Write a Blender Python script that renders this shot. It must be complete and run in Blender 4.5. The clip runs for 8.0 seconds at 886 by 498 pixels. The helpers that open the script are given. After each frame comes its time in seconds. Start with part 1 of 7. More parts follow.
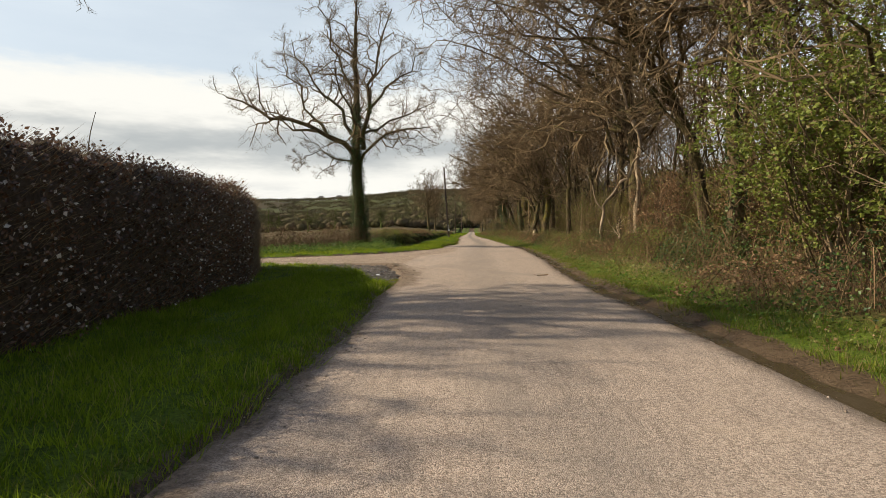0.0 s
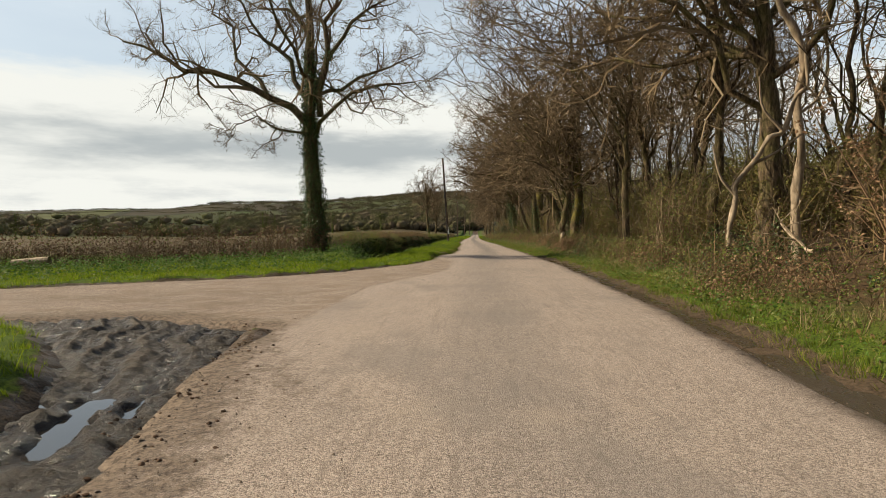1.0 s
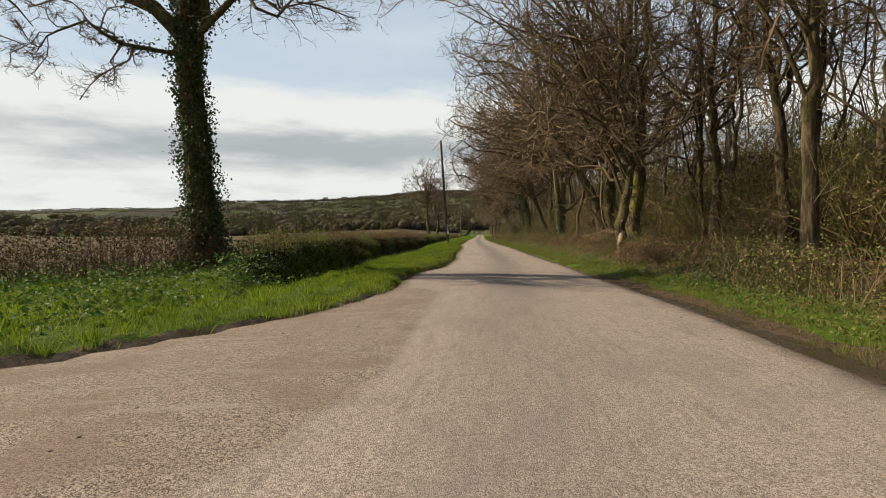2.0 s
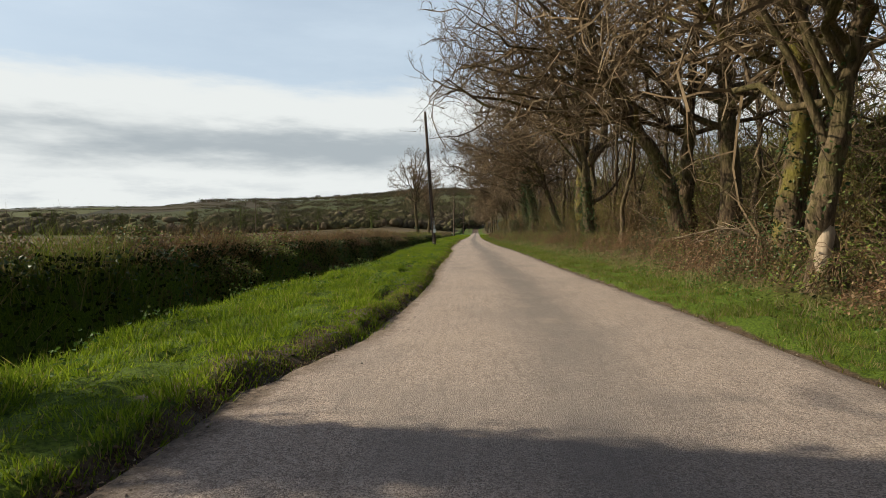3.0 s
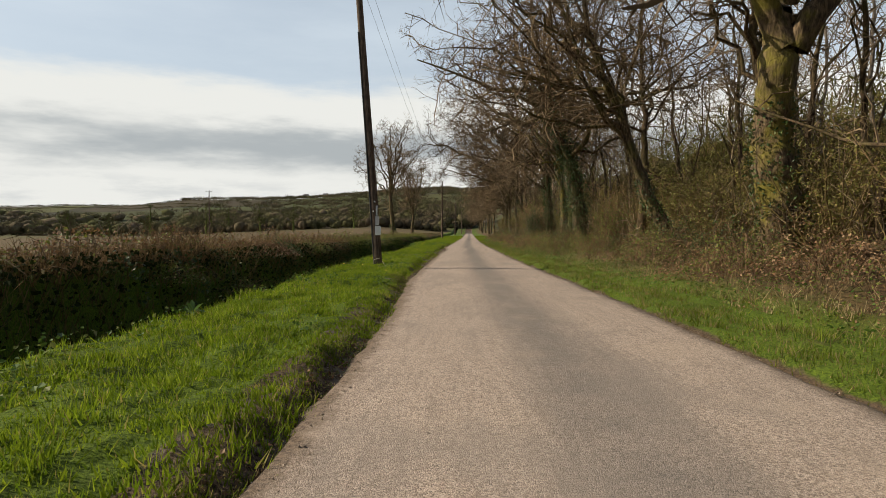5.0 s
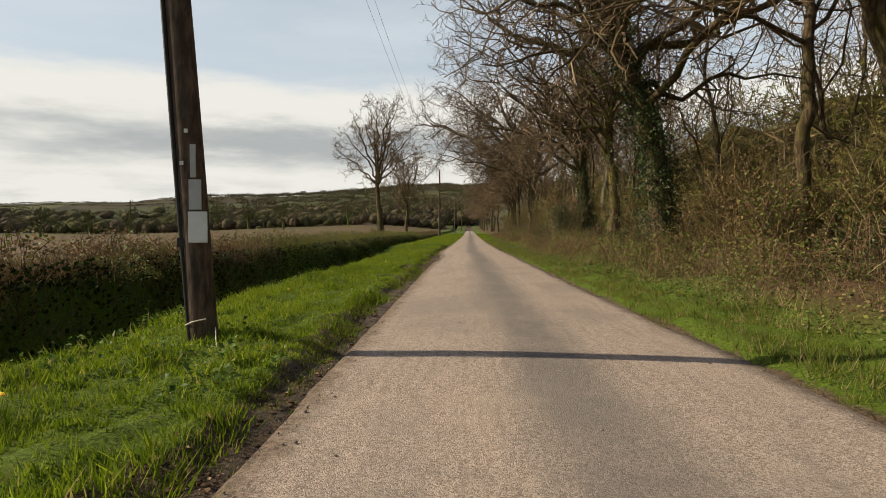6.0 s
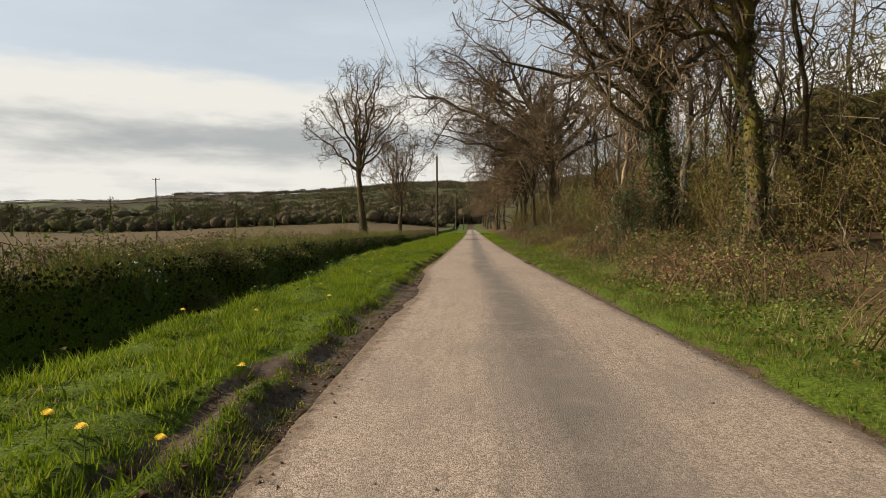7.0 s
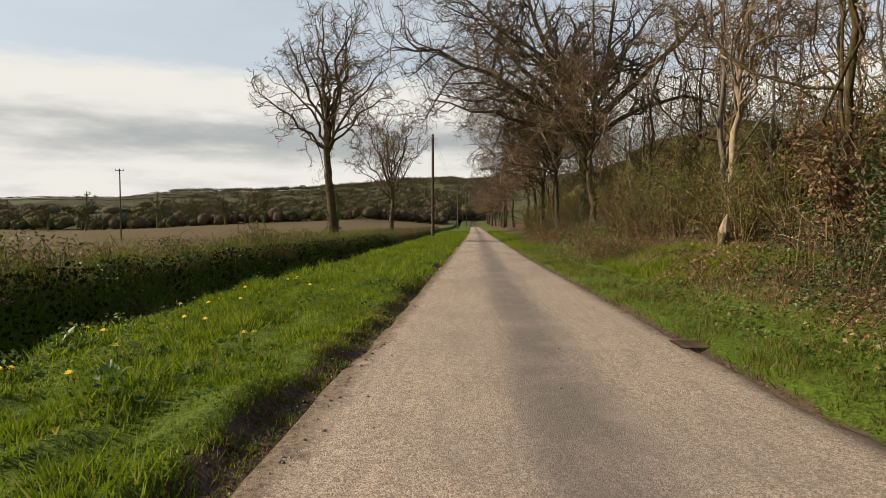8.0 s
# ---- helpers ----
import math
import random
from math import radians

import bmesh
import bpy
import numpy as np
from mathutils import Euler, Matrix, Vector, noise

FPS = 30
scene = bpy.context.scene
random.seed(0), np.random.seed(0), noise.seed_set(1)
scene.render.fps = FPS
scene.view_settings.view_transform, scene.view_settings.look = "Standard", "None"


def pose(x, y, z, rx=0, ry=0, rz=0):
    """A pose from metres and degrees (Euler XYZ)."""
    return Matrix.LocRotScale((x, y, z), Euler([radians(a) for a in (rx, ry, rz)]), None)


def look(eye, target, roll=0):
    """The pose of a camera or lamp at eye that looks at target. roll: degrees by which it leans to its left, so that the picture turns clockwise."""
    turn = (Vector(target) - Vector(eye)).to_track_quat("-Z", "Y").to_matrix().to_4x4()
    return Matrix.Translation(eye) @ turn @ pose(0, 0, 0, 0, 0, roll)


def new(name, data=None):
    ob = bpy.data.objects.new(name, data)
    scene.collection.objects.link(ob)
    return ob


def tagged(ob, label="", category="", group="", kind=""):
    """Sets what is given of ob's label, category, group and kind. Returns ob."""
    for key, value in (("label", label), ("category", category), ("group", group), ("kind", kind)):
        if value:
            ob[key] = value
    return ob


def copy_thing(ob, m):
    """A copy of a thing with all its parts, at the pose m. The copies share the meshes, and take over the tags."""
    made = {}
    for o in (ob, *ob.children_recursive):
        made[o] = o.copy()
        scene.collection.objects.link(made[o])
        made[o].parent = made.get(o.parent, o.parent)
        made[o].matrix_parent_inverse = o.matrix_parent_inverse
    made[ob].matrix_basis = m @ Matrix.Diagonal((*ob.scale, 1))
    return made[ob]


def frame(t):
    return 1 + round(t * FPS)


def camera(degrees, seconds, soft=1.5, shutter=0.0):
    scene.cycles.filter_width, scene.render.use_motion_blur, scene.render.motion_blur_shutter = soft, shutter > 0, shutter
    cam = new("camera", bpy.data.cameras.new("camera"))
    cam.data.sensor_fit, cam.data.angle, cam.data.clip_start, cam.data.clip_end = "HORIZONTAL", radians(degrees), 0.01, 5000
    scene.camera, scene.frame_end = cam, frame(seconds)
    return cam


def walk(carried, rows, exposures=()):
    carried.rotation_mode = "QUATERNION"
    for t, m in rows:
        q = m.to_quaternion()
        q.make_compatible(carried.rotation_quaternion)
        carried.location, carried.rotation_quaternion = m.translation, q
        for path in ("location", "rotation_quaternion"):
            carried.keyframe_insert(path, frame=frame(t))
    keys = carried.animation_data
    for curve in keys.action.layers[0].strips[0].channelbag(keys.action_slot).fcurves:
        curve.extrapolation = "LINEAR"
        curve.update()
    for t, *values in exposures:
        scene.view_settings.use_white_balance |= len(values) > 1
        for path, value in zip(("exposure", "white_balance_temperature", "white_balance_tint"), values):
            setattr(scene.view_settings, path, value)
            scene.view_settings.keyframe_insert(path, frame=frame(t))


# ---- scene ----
# ---- camera ----
cam = camera(71.7, 8.0, soft=0.7)
# seconds, x, y, z, pitch, lean, yaw
ROWS = [
    (0.0, 0.00, 0.00, 1.30, 88.22, 0.01, 2.54), (0.5, 0.01, 7.60, 1.30, 88.34, 0.08, 2.63),
    (1.0, -0.00, 15.26, 1.30, 88.47, -0.05, 2.88), (1.5, -0.03, 22.88, 1.30, 88.48, -0.05, 3.24),
    (1.7, -0.04, 25.92, 1.30, 88.49, -0.06, 3.34), (2.8, -0.11, 42.56, 1.30, 88.28, 0.06, 3.06),
    (3.0, -0.12, 45.57, 1.30, 88.30, 0.03, 2.85), (3.5, -0.12, 53.03, 1.30, 88.25, 0.07, 2.48),
    (4.0, -0.13, 60.45, 1.30, 88.19, 0.05, 2.41), (4.5, -0.16, 67.81, 1.30, 88.21, -0.06, 2.39),
    (4.7, -0.21, 70.77, 1.30, 88.35, -0.15, 2.23), (5.8, -0.55, 86.99, 1.30, 88.08, 0.00, 2.16),
    (6.0, -0.58, 89.95, 1.30, 88.07, -0.03, 2.13), (6.5, -0.63, 97.36, 1.30, 88.05, 0.04, 2.23),
    (7.0, -0.69, 104.86, 1.30, 87.90, 0.02, 2.31), (7.5, -0.77, 112.46, 1.30, 87.84, 0.08, 2.43),
    (8.0, -0.86, 120.20, 1.30, 87.62, 0.04, 2.54),
]
PATH = [(t, pose(x, y, z, rx, ry, rz)) for t, x, y, z, rx, ry, rz in ROWS]
walk(cam, PATH, [(0.0, 0.20, 6950, 8), (0.5, 0.12, 6900, 7), (1.0, 0.10, 6850, 6), (1.5, 0.0, 6800, 6), (3.0, 0.0, 6450, 6), (4.5, -0.02, 6600, 7), (6.0, -0.03, 7000, 8), (8.0, -0.03, 7050, 9)])

# ---- world and sun ----
SUN_EL, SUN_AZ = radians(32.5), radians(-86.2)   # low spring sun, square to the lane from the field side
sun_dir = Vector((math.sin(SUN_AZ) * math.cos(SUN_EL), math.cos(SUN_AZ) * math.cos(SUN_EL), math.sin(SUN_EL)))
sun_data = bpy.data.lights.new("sun", "SUN")
sun_data.energy, sun_data.angle, sun_data.color = 6.15, radians(0.55), (1.0, 0.88, 0.70)
sun = new("sun", sun_data)
sun.matrix_world = look((0, 0, 60), Vector((0, 0, 60)) - sun_dir)

world = bpy.data.worlds.new("sky")
scene.world = world
world.use_nodes = True
wt = world.node_tree
wt.nodes.clear()


def wnode(kind, **values):
    n = wt.nodes.new(kind)
    for key, v in values.items():
        n.inputs[key.replace("_", " ")].default_value = v
    return n


def wmath(op, a, b=None, clamp=False):
    n = wt.nodes.new("ShaderNodeMath")
    n.operation, n.use_clamp = op, clamp
    for i, v in enumerate((a, b)):
        if v is None:
            continue
        if isinstance(v, (int, float)):
            n.inputs[i].default_value = v
        else:
            wt.links.new(v, n.inputs[i])
    return n.outputs[0]


def wmix(fac, a, b):
    n = wt.nodes.new("ShaderNodeMix")
    n.data_type = "RGBA"
    for s, v in ((0, fac), (6, a), (7, b)):
        if isinstance(v, (int, float, tuple)):
            n.inputs[s].default_value = v
        else:
            wt.links.new(v, n.inputs[s])
    return n.outputs[2]


def wramp(v, lo, hi):
    n = wt.nodes.new("ShaderNodeMapRange")
    n.interpolation_type = "SMOOTHSTEP"
    wt.links.new(v, n.inputs[0])
    n.inputs[1].default_value, n.inputs[2].default_value = lo, hi
    return n.outputs[0]


sky = wt.nodes.new("ShaderNodeTexSky")
sky.sky_type, sky.sun_disc = "NISHITA", False
sky.sun_elevation, sky.sun_rotation = SUN_EL, SUN_AZ
sky.air_density, sky.dust_density, sky.ozone_density = 1.0, 1.6, 1.0
coord = wt.nodes.new("ShaderNodeTexCoord")
sep = wt.nodes.new("ShaderNodeSeparateXYZ")
wt.links.new(coord.outputs["Generated"], sep.inputs[0])
height = sep.outputs[2]
mapping = wt.nodes.new("ShaderNodeMapping")
mapping.inputs["Scale"].default_value = (1.0, 1.0, 4.5)
wt.links.new(coord.outputs["Generated"], mapping.inputs[0])


def wnoise(scale, detail, rough, w=0.0):
    n = wt.nodes.new("ShaderNodeTexNoise")
    n.noise_dimensions = "4D"
    n.inputs["W"].default_value = w
    n.inputs["Scale"].default_value, n.inputs["Detail"].default_value, n.inputs["Roughness"].default_value = scale, detail, rough
    wt.links.new(mapping.outputs[0], n.inputs["Vector"])
    return n.outputs[0]


big, puff, wisp = wnoise(3.2, 5, 0.55), wnoise(9.0, 6, 0.6, 3.1), wnoise(2.2, 7, 0.6, 7.7)
wave = wmath("ADD", height, wmath("MULTIPLY", wmath("SUBTRACT", puff, 0.5), 0.055))
wave = wmath("ADD", wave, wmath("MULTIPLY", wmath("SUBTRACT", big, 0.5), 0.05))
cover = wmath("SUBTRACT", 1.0, wramp(wave, 0.200, 0.236))                 # the bank of cloud along the horizon
dark = wmath("MULTIPLY", wramp(wave, 0.080, 0.125), wmath("SUBTRACT", 1.0, wramp(wave, 0.140, 0.175)))
dark = wmath("MULTIPLY", dark, wramp(big, 0.25, 0.52))
low = wmath("MULTIPLY", wmath("MULTIPLY", wramp(wave, 0.03, 0.05), wmath("SUBTRACT", 1.0, wramp(wave, 0.07, 0.09))), wramp(puff, 0.45, 0.7))
cloud = wmix(wmath("MULTIPLY", dark, 0.95), (0.85, 0.86, 0.86, 1), (0.42, 0.46, 0.50, 1))
cloud = wmix(wmath("MULTIPLY", low, 0.5), cloud, (0.55, 0.58, 0.62, 1))
clear = wt.nodes.new("ShaderNodeVectorMath")
clear.operation = "SCALE"
wt.links.new(sky.outputs[0], clear.inputs[0])
clear.inputs["Scale"].default_value = 0.11
veil = wmath("MULTIPLY", wramp(wisp, 0.35, 0.75), wmath("SUBTRACT", 1.0, wramp(height, 0.25, 0.75)))
upper = wmix(wmath("ADD", wmath("MULTIPLY", veil, 0.22), wmath("SUBTRACT", 0.60, wmath("MULTIPLY", wramp(height, 0.30, 0.60), 0.56))), clear.outputs[0], (0.72, 0.81, 0.92, 1))
both = wmix(cover, upper, cloud)
back = wt.nodes.new("ShaderNodeBackground")
wt.links.new(both, back.inputs[0])
back.inputs[1].default_value = 1.0
out = wt.nodes.new("ShaderNodeOutputWorld")
wt.links.new(back.outputs[0], out.inputs[0])

# ---- materials ----
class Shader:
    """A node material in the making."""

    def __init__(self, name):
        self.m = bpy.data.materials.new(name)
        self.m.use_nodes = True
        self.t = self.m.node_tree
        self.b = self.t.nodes["Principled BSDF"]
        self.co = self.t.nodes.new("ShaderNodeTexCoord").outputs["Object"]

    def put(self, socket, v):
        if isinstance(v, (int, float, tuple)):
            socket.default_value = v
        else:
            self.t.links.new(v, socket)

    def noise(self, scale, detail=4, rough=0.55, stretch=None, out=0):
        n = self.t.nodes.new("ShaderNodeTexNoise")
        n.inputs["Scale"].default_value, n.inputs["Detail"].default_value, n.inputs["Roughness"].default_value = scale, detail, rough
        self.t.links.new(self.mapped(stretch), n.inputs["Vector"])
        return n.outputs[out]

    def mapped(self, stretch):
        if not stretch:
            return self.co
        m = self.t.nodes.new("ShaderNodeMapping")
        m.inputs["Scale"].default_value = stretch
        self.t.links.new(self.co, m.inputs[0])
        return m.outputs[0]

    def cells(self, scale, feature="F1", out="Distance", stretch=None):
        n = self.t.nodes.new("ShaderNodeTexVoronoi")
        n.feature = feature
        n.inputs["Scale"].default_value = scale
        self.t.links.new(self.mapped(stretch), n.inputs["Vector"])
        return n.outputs[out]

    def attr(self, name):
        n = self.t.nodes.new("ShaderNodeAttribute")
        n.attribute_name = name
        return n.outputs["Fac"]

    def island(self):
        return self.t.nodes.new("ShaderNodeNewGeometry").outputs["Random Per Island"]

    def each(self):
        return self.t.nodes.new("ShaderNodeObjectInfo").outputs["Random"]

    def math(self, op, a, b=0.0, clamp=False):
        n = self.t.nodes.new("ShaderNodeMath")
        n.operation, n.use_clamp = op, clamp
        self.put(n.inputs[0], a), self.put(n.inputs[1], b)
        return n.outputs[0]

    def ramp(self, v, lo, hi, a=0.0, b=1.0):
        n = self.t.nodes.new("ShaderNodeMapRange")
        n.interpolation_type = "SMOOTHSTEP"
        self.put(n.inputs[0], v)
        for i, x in enumerate((lo, hi, a, b)):
            n.inputs[1 + i].default_value = x
        return n.outputs[0]

    def mix(self, fac, a, b):
        n = self.t.nodes.new("ShaderNodeMix")
        n.data_type = "RGBA"
        for i, v in ((0, fac), (6, a), (7, b)):
            self.put(n.inputs[i], (*v, 1) if isinstance(v, tuple) and len(v) == 3 else v)
        return n.outputs[2]

    def done(self, colour, rough=0.85, bump=None, depth=0.01, strength=1.0, spec=0.3, glow=0.0):
        self.put(self.b.inputs["Base Color"], (*colour, 1) if isinstance(colour, tuple) else colour)
        self.put(self.b.inputs["Roughness"], rough)
        self.b.inputs["Specular IOR Level"].default_value = spec
        if bump is not None:
            n = self.t.nodes.new("ShaderNodeBump")
            n.inputs["Strength"].default_value, n.inputs["Distance"].default_value = strength, depth
            self.put(n.inputs["Height"], bump)
            self.t.links.new(n.outputs[0], self.b.inputs["Normal"])
        if glow:                                   # light let through a thin leaf
            tr = self.t.nodes.new("ShaderNodeBsdfTranslucent")
            self.put(tr.inputs[0], (*colour, 1) if isinstance(colour, tuple) else colour)
            mx = self.t.nodes.new("ShaderNodeMixShader")
            mx.inputs[0].default_value = glow
            self.t.links.new(self.b.outputs[0], mx.inputs[1])
            self.t.links.new(tr.outputs[0], mx.inputs[2])
            self.t.links.new(mx.outputs[0], self.t.nodes["Material Output"].inputs[0])
        return self.m


def leafy(name, a, b, c, share=0.25, rough=0.55, glow=0.25, spec=0.3, patchy=0.0):
    """Leaves or blades: each one its own shade between three colours."""
    s = Shader(name)
    r = s.island()
    col = s.mix(r, a, b)
    col = s.mix(s.ramp(s.math("FRACT", s.math("MULTIPLY", r, 7.31)), 1 - share - 0.05, 1 - share + 0.05), col, c)
    col = s.mix(s.ramp(s.noise(0.35, 3), 0.4, 0.7, 0.0, 0.45), col, tuple(x * 0.62 for x in a))
    if patchy:                                     # tufts of deeper green among the lighter
        col = s.mix(s.ramp(s.noise(3.6, 4, 0.6), 0.42, 0.62, 0.0, patchy), col, tuple(x * 0.55 for x in a))
    return s.done(col, rough, glow=glow, spec=spec)


def barky(name, a, b, moss=None, amount=0.4, scale=9.0, depth=0.02):
    s = Shader(name)
    ridges = s.noise(scale, 6, 0.65, (1.0, 1.0, 0.22))
    col = s.mix(s.ramp(ridges, 0.35, 0.68), a, b)
    col = s.mix(s.ramp(s.noise(1.6, 4), 0.45, 0.7, 0.0, 0.5), col, tuple(x * 0.6 for x in a))
    if moss:
        col = s.mix(s.math("MULTIPLY", s.ramp(s.noise(1.1, 5, 0.6), 0.42, 0.62), amount), col, moss)
    return s.done(col, 0.9, ridges, depth, 1.0, 0.2)


def road_mat():
    s = Shader("chip_seal")
    across = s.attr("across")
    side = s.attr("side")
    chips = s.cells(120.0)
    tone = s.cells(120.0, out="Color")
    n = s.t.nodes.new("ShaderNodeSeparateColor")
    s.t.links.new(tone, n.inputs[0])
    coarse_grain = s.cells(58.0, out="Color")
    n2 = s.t.nodes.new("ShaderNodeSeparateColor")
    s.t.links.new(coarse_grain, n2.inputs[0])
    grain = s.math("ADD", s.math("MULTIPLY", n.outputs[0], 0.40), s.math("ADD", s.math("MULTIPLY", n2.outputs[0], 0.22), s.math("MULTIPLY", s.noise(30, 6, 0.8), 0.38)))
    base = s.mix(s.ramp(grain, 0.22, 0.78), (0.182, 0.142, 0.116), (0.490, 0.396, 0.330))
    base = s.mix(s.ramp(n.outputs[1], 0.90, 0.97, 0.0, 0.6), base, (0.52, 0.46, 0.40))
    base = s.mix(s.ramp(n.outputs[2], 0.88, 0.95, 0.0, 0.75), base, (0.105, 0.088, 0.076))
    streak = s.noise(1.3, 6, 0.65, (2.2, 0.14, 1.0))
    fine_streak = s.noise(5.0, 5, 0.65, (2.6, 0.22, 1.0))
    blotch = s.noise(0.8, 6, 0.65)
    mottle = s.noise(6.0, 5, 0.7)
    where_ = s.math("ABSOLUTE", s.math("SUBTRACT", s.math("ADD", across, s.math("MULTIPLY", s.math("SUBTRACT", streak, 0.5), 0.35)), 0.02))
    crown = s.math("SUBTRACT", 1.0, s.ramp(where_, 0.04, 0.40))
    amount = s.math("MULTIPLY", s.attr("worn"), s.ramp(blotch, 0.25, 0.65, 0.5, 1.0))
    base = s.mix(s.math("MULTIPLY", crown, amount), base, s.mix(grain, (0.078, 0.070, 0.064), (0.200, 0.180, 0.165)))
    base = s.mix(s.ramp(fine_streak, 0.48, 0.72, 0.0, 0.42), base, (0.160, 0.132, 0.112))
    base = s.mix(s.ramp(mottle, 0.52, 0.72, 0.0, 0.35), base, (0.175, 0.145, 0.122))
    base = s.mix(s.ramp(blotch, 0.52, 0.74, 0.0, 0.35), base, (0.42, 0.335, 0.262))
    base = s.mix(s.ramp(s.noise(0.45, 5, 0.6, (1.4, 0.7, 1.0)), 0.48, 0.66, 0.0, 0.5), base, (0.205, 0.176, 0.155))
    edge = s.math("ADD", s.math("ABSOLUTE", across), s.math("MULTIPLY", s.math("SUBTRACT", s.noise(3.0, 6, 0.7), 0.5), 0.22))
    base = s.mix(s.ramp(edge, 0.86, 1.05, 0.0, 0.85), base, s.mix(s.noise(30, 5, 0.7), (0.070, 0.053, 0.041), (0.225, 0.172, 0.132)))
    coarse = s.mix(s.ramp(s.math("ADD", s.math("MULTIPLY", s.noise(26, 6, 0.8), 0.6), s.math("MULTIPLY", n.outputs[0], 0.4)), 0.32, 0.66), (0.070, 0.052, 0.040), (0.430, 0.340, 0.270))
    coarse = s.mix(s.ramp(s.noise(0.9, 5, 0.65), 0.44, 0.62, 0.0, 0.65), coarse, s.mix(grain, (0.13, 0.092, 0.066), (0.27, 0.198, 0.145)))
    coarse = s.mix(s.ramp(s.noise(1.6, 5, 0.6, (0.35, 2.0, 1)), 0.55, 0.7, 0.0, 0.5), coarse, (0.36, 0.30, 0.245))
    sm = s.ramp(s.math("ADD", side, s.math("MULTIPLY", s.math("SUBTRACT", s.noise(1.6, 6, 0.7), 0.5), 0.7)), 0.36, 0.62)
    base = s.mix(sm, base, coarse)
    soil = s.ramp(s.math("ADD", s.attr("soil"), s.math("MULTIPLY", s.math("SUBTRACT", s.noise(3.0, 9, 0.85), 0.5), 3.0)), 0.30, 0.95, 0.0, 0.85)
    base = s.mix(soil, base, s.mix(s.ramp(s.noise(17, 7, 0.8), 0.36, 0.64), (0.040, 0.029, 0.021), (0.240, 0.180, 0.134)))
    h = s.math("ADD", s.math("MULTIPLY", chips, -0.7), s.math("MULTIPLY", s.noise(14, 5, 0.7), s.math("ADD", 0.6, s.math("MULTIPLY", s.math("ADD", sm, soil), 1.6))))
    return s.done(base, 0.9, h, 0.008, 0.8, 0.15)


def ground_mat():
    s = Shader("turf_and_soil")
    fine, mid, wide = s.noise(30, 5, 0.65), s.noise(3.0, 5, 0.6), s.noise(0.25, 4)
    turf = s.mix(s.ramp(fine, 0.3, 0.7), (0.035, 0.058, 0.008), (0.115, 0.165, 0.018))
    turf = s.mix(s.ramp(mid, 0.56, 0.76, 0.0, 0.55), turf, (0.085, 0.062, 0.034))
    litter = s.mix(s.cells(16, out="Distance"), (0.135, 0.085, 0.046), (0.050, 0.033, 0.019))
    litter = s.mix(s.ramp(mid, 0.5, 0.7, 0.0, 0.6), litter, (0.055, 0.068, 0.022))
    mud = s.mix(s.ramp(fine, 0.3, 0.7), (0.026, 0.018, 0.011), (0.125, 0.086, 0.055))
    mud = s.mix(s.ramp(mid, 0.45, 0.65, 0.0, 0.6), mud, (0.110, 0.077, 0.050))
    straw = s.mix(s.noise(5, 5, 0.7, (0.5, 2.5, 1)), (0.066, 0.046, 0.024), (0.150, 0.104, 0.058))
    straw = s.mix(s.ramp(wide, 0.46, 0.66, 0.0, 0.6), straw, (0.080, 0.072, 0.030))
    cell = s.t.nodes.new("ShaderNodeSeparateColor")
    s.t.links.new(s.cells(0.0065, out="Color", stretch=(1.0, 0.55, 1.0)), cell.inputs[0])
    far = s.mix(cell.outputs[0], (0.058, 0.074, 0.024), (0.108, 0.118, 0.040))
    far = s.mix(s.ramp(cell.outputs[1], 0.62, 0.66), far, (0.058, 0.047, 0.027))
    far = s.mix(s.math("SUBTRACT", 1.0, s.ramp(s.cells(0.0065, "DISTANCE_TO_EDGE", stretch=(1.0, 0.55, 1.0)), 0.03, 0.05)), far, (0.030, 0.033, 0.018))
    far = s.mix(s.ramp(s.noise(0.013, 6, 0.65), 0.36, 0.50, 0.0, 0.45), far, s.mix(s.noise(0.11, 5, 0.7), (0.022, 0.019, 0.011), (0.072, 0.056, 0.036)))
    col = s.mix(s.attr("wood"), turf, litter)
    col = s.mix(s.attr("field"), col, straw)
    col = s.mix(s.attr("hill"), col, far)
    m = s.ramp(s.math("ADD", s.attr("mud"), s.math("MULTIPLY", s.math("SUBTRACT", mid, 0.5), 0.7)), 0.35, 0.6)
    col = s.mix(m, col, mud)
    wet = s.math("SUBTRACT", 0.95, s.math("MULTIPLY", m, s.ramp(mid, 0.35, 0.6, 0.1, 0.55)))
    h = s.math("ADD", s.math("MULTIPLY", fine, 0.5), mid)
    return s.done(col, wet, h, 0.05, 0.9, 0.12)


def plain(name, a, b, scale=8.0, rough=0.8, depth=0.004, spec=0.3, stretch=None):
    s = Shader(name)
    n = s.noise(scale, 5, 0.6, stretch)
    col = s.mix(s.ramp(n, 0.3, 0.7), a, b)
    col = s.mix(s.ramp(s.noise(scale * 0.22, 3), 0.45, 0.75, 0.0, 0.5), col, tuple(x * 0.6 for x in a))
    return s.done(col, rough, n, depth, 1.0, spec)


def water_mat():
    s = Shader("puddle_water")
    s.b.inputs["IOR"].default_value = 1.4
    return s.done((0.020, 0.016, 0.011), 0.03, s.noise(6, 2), 0.001, 0.2, 0.9)


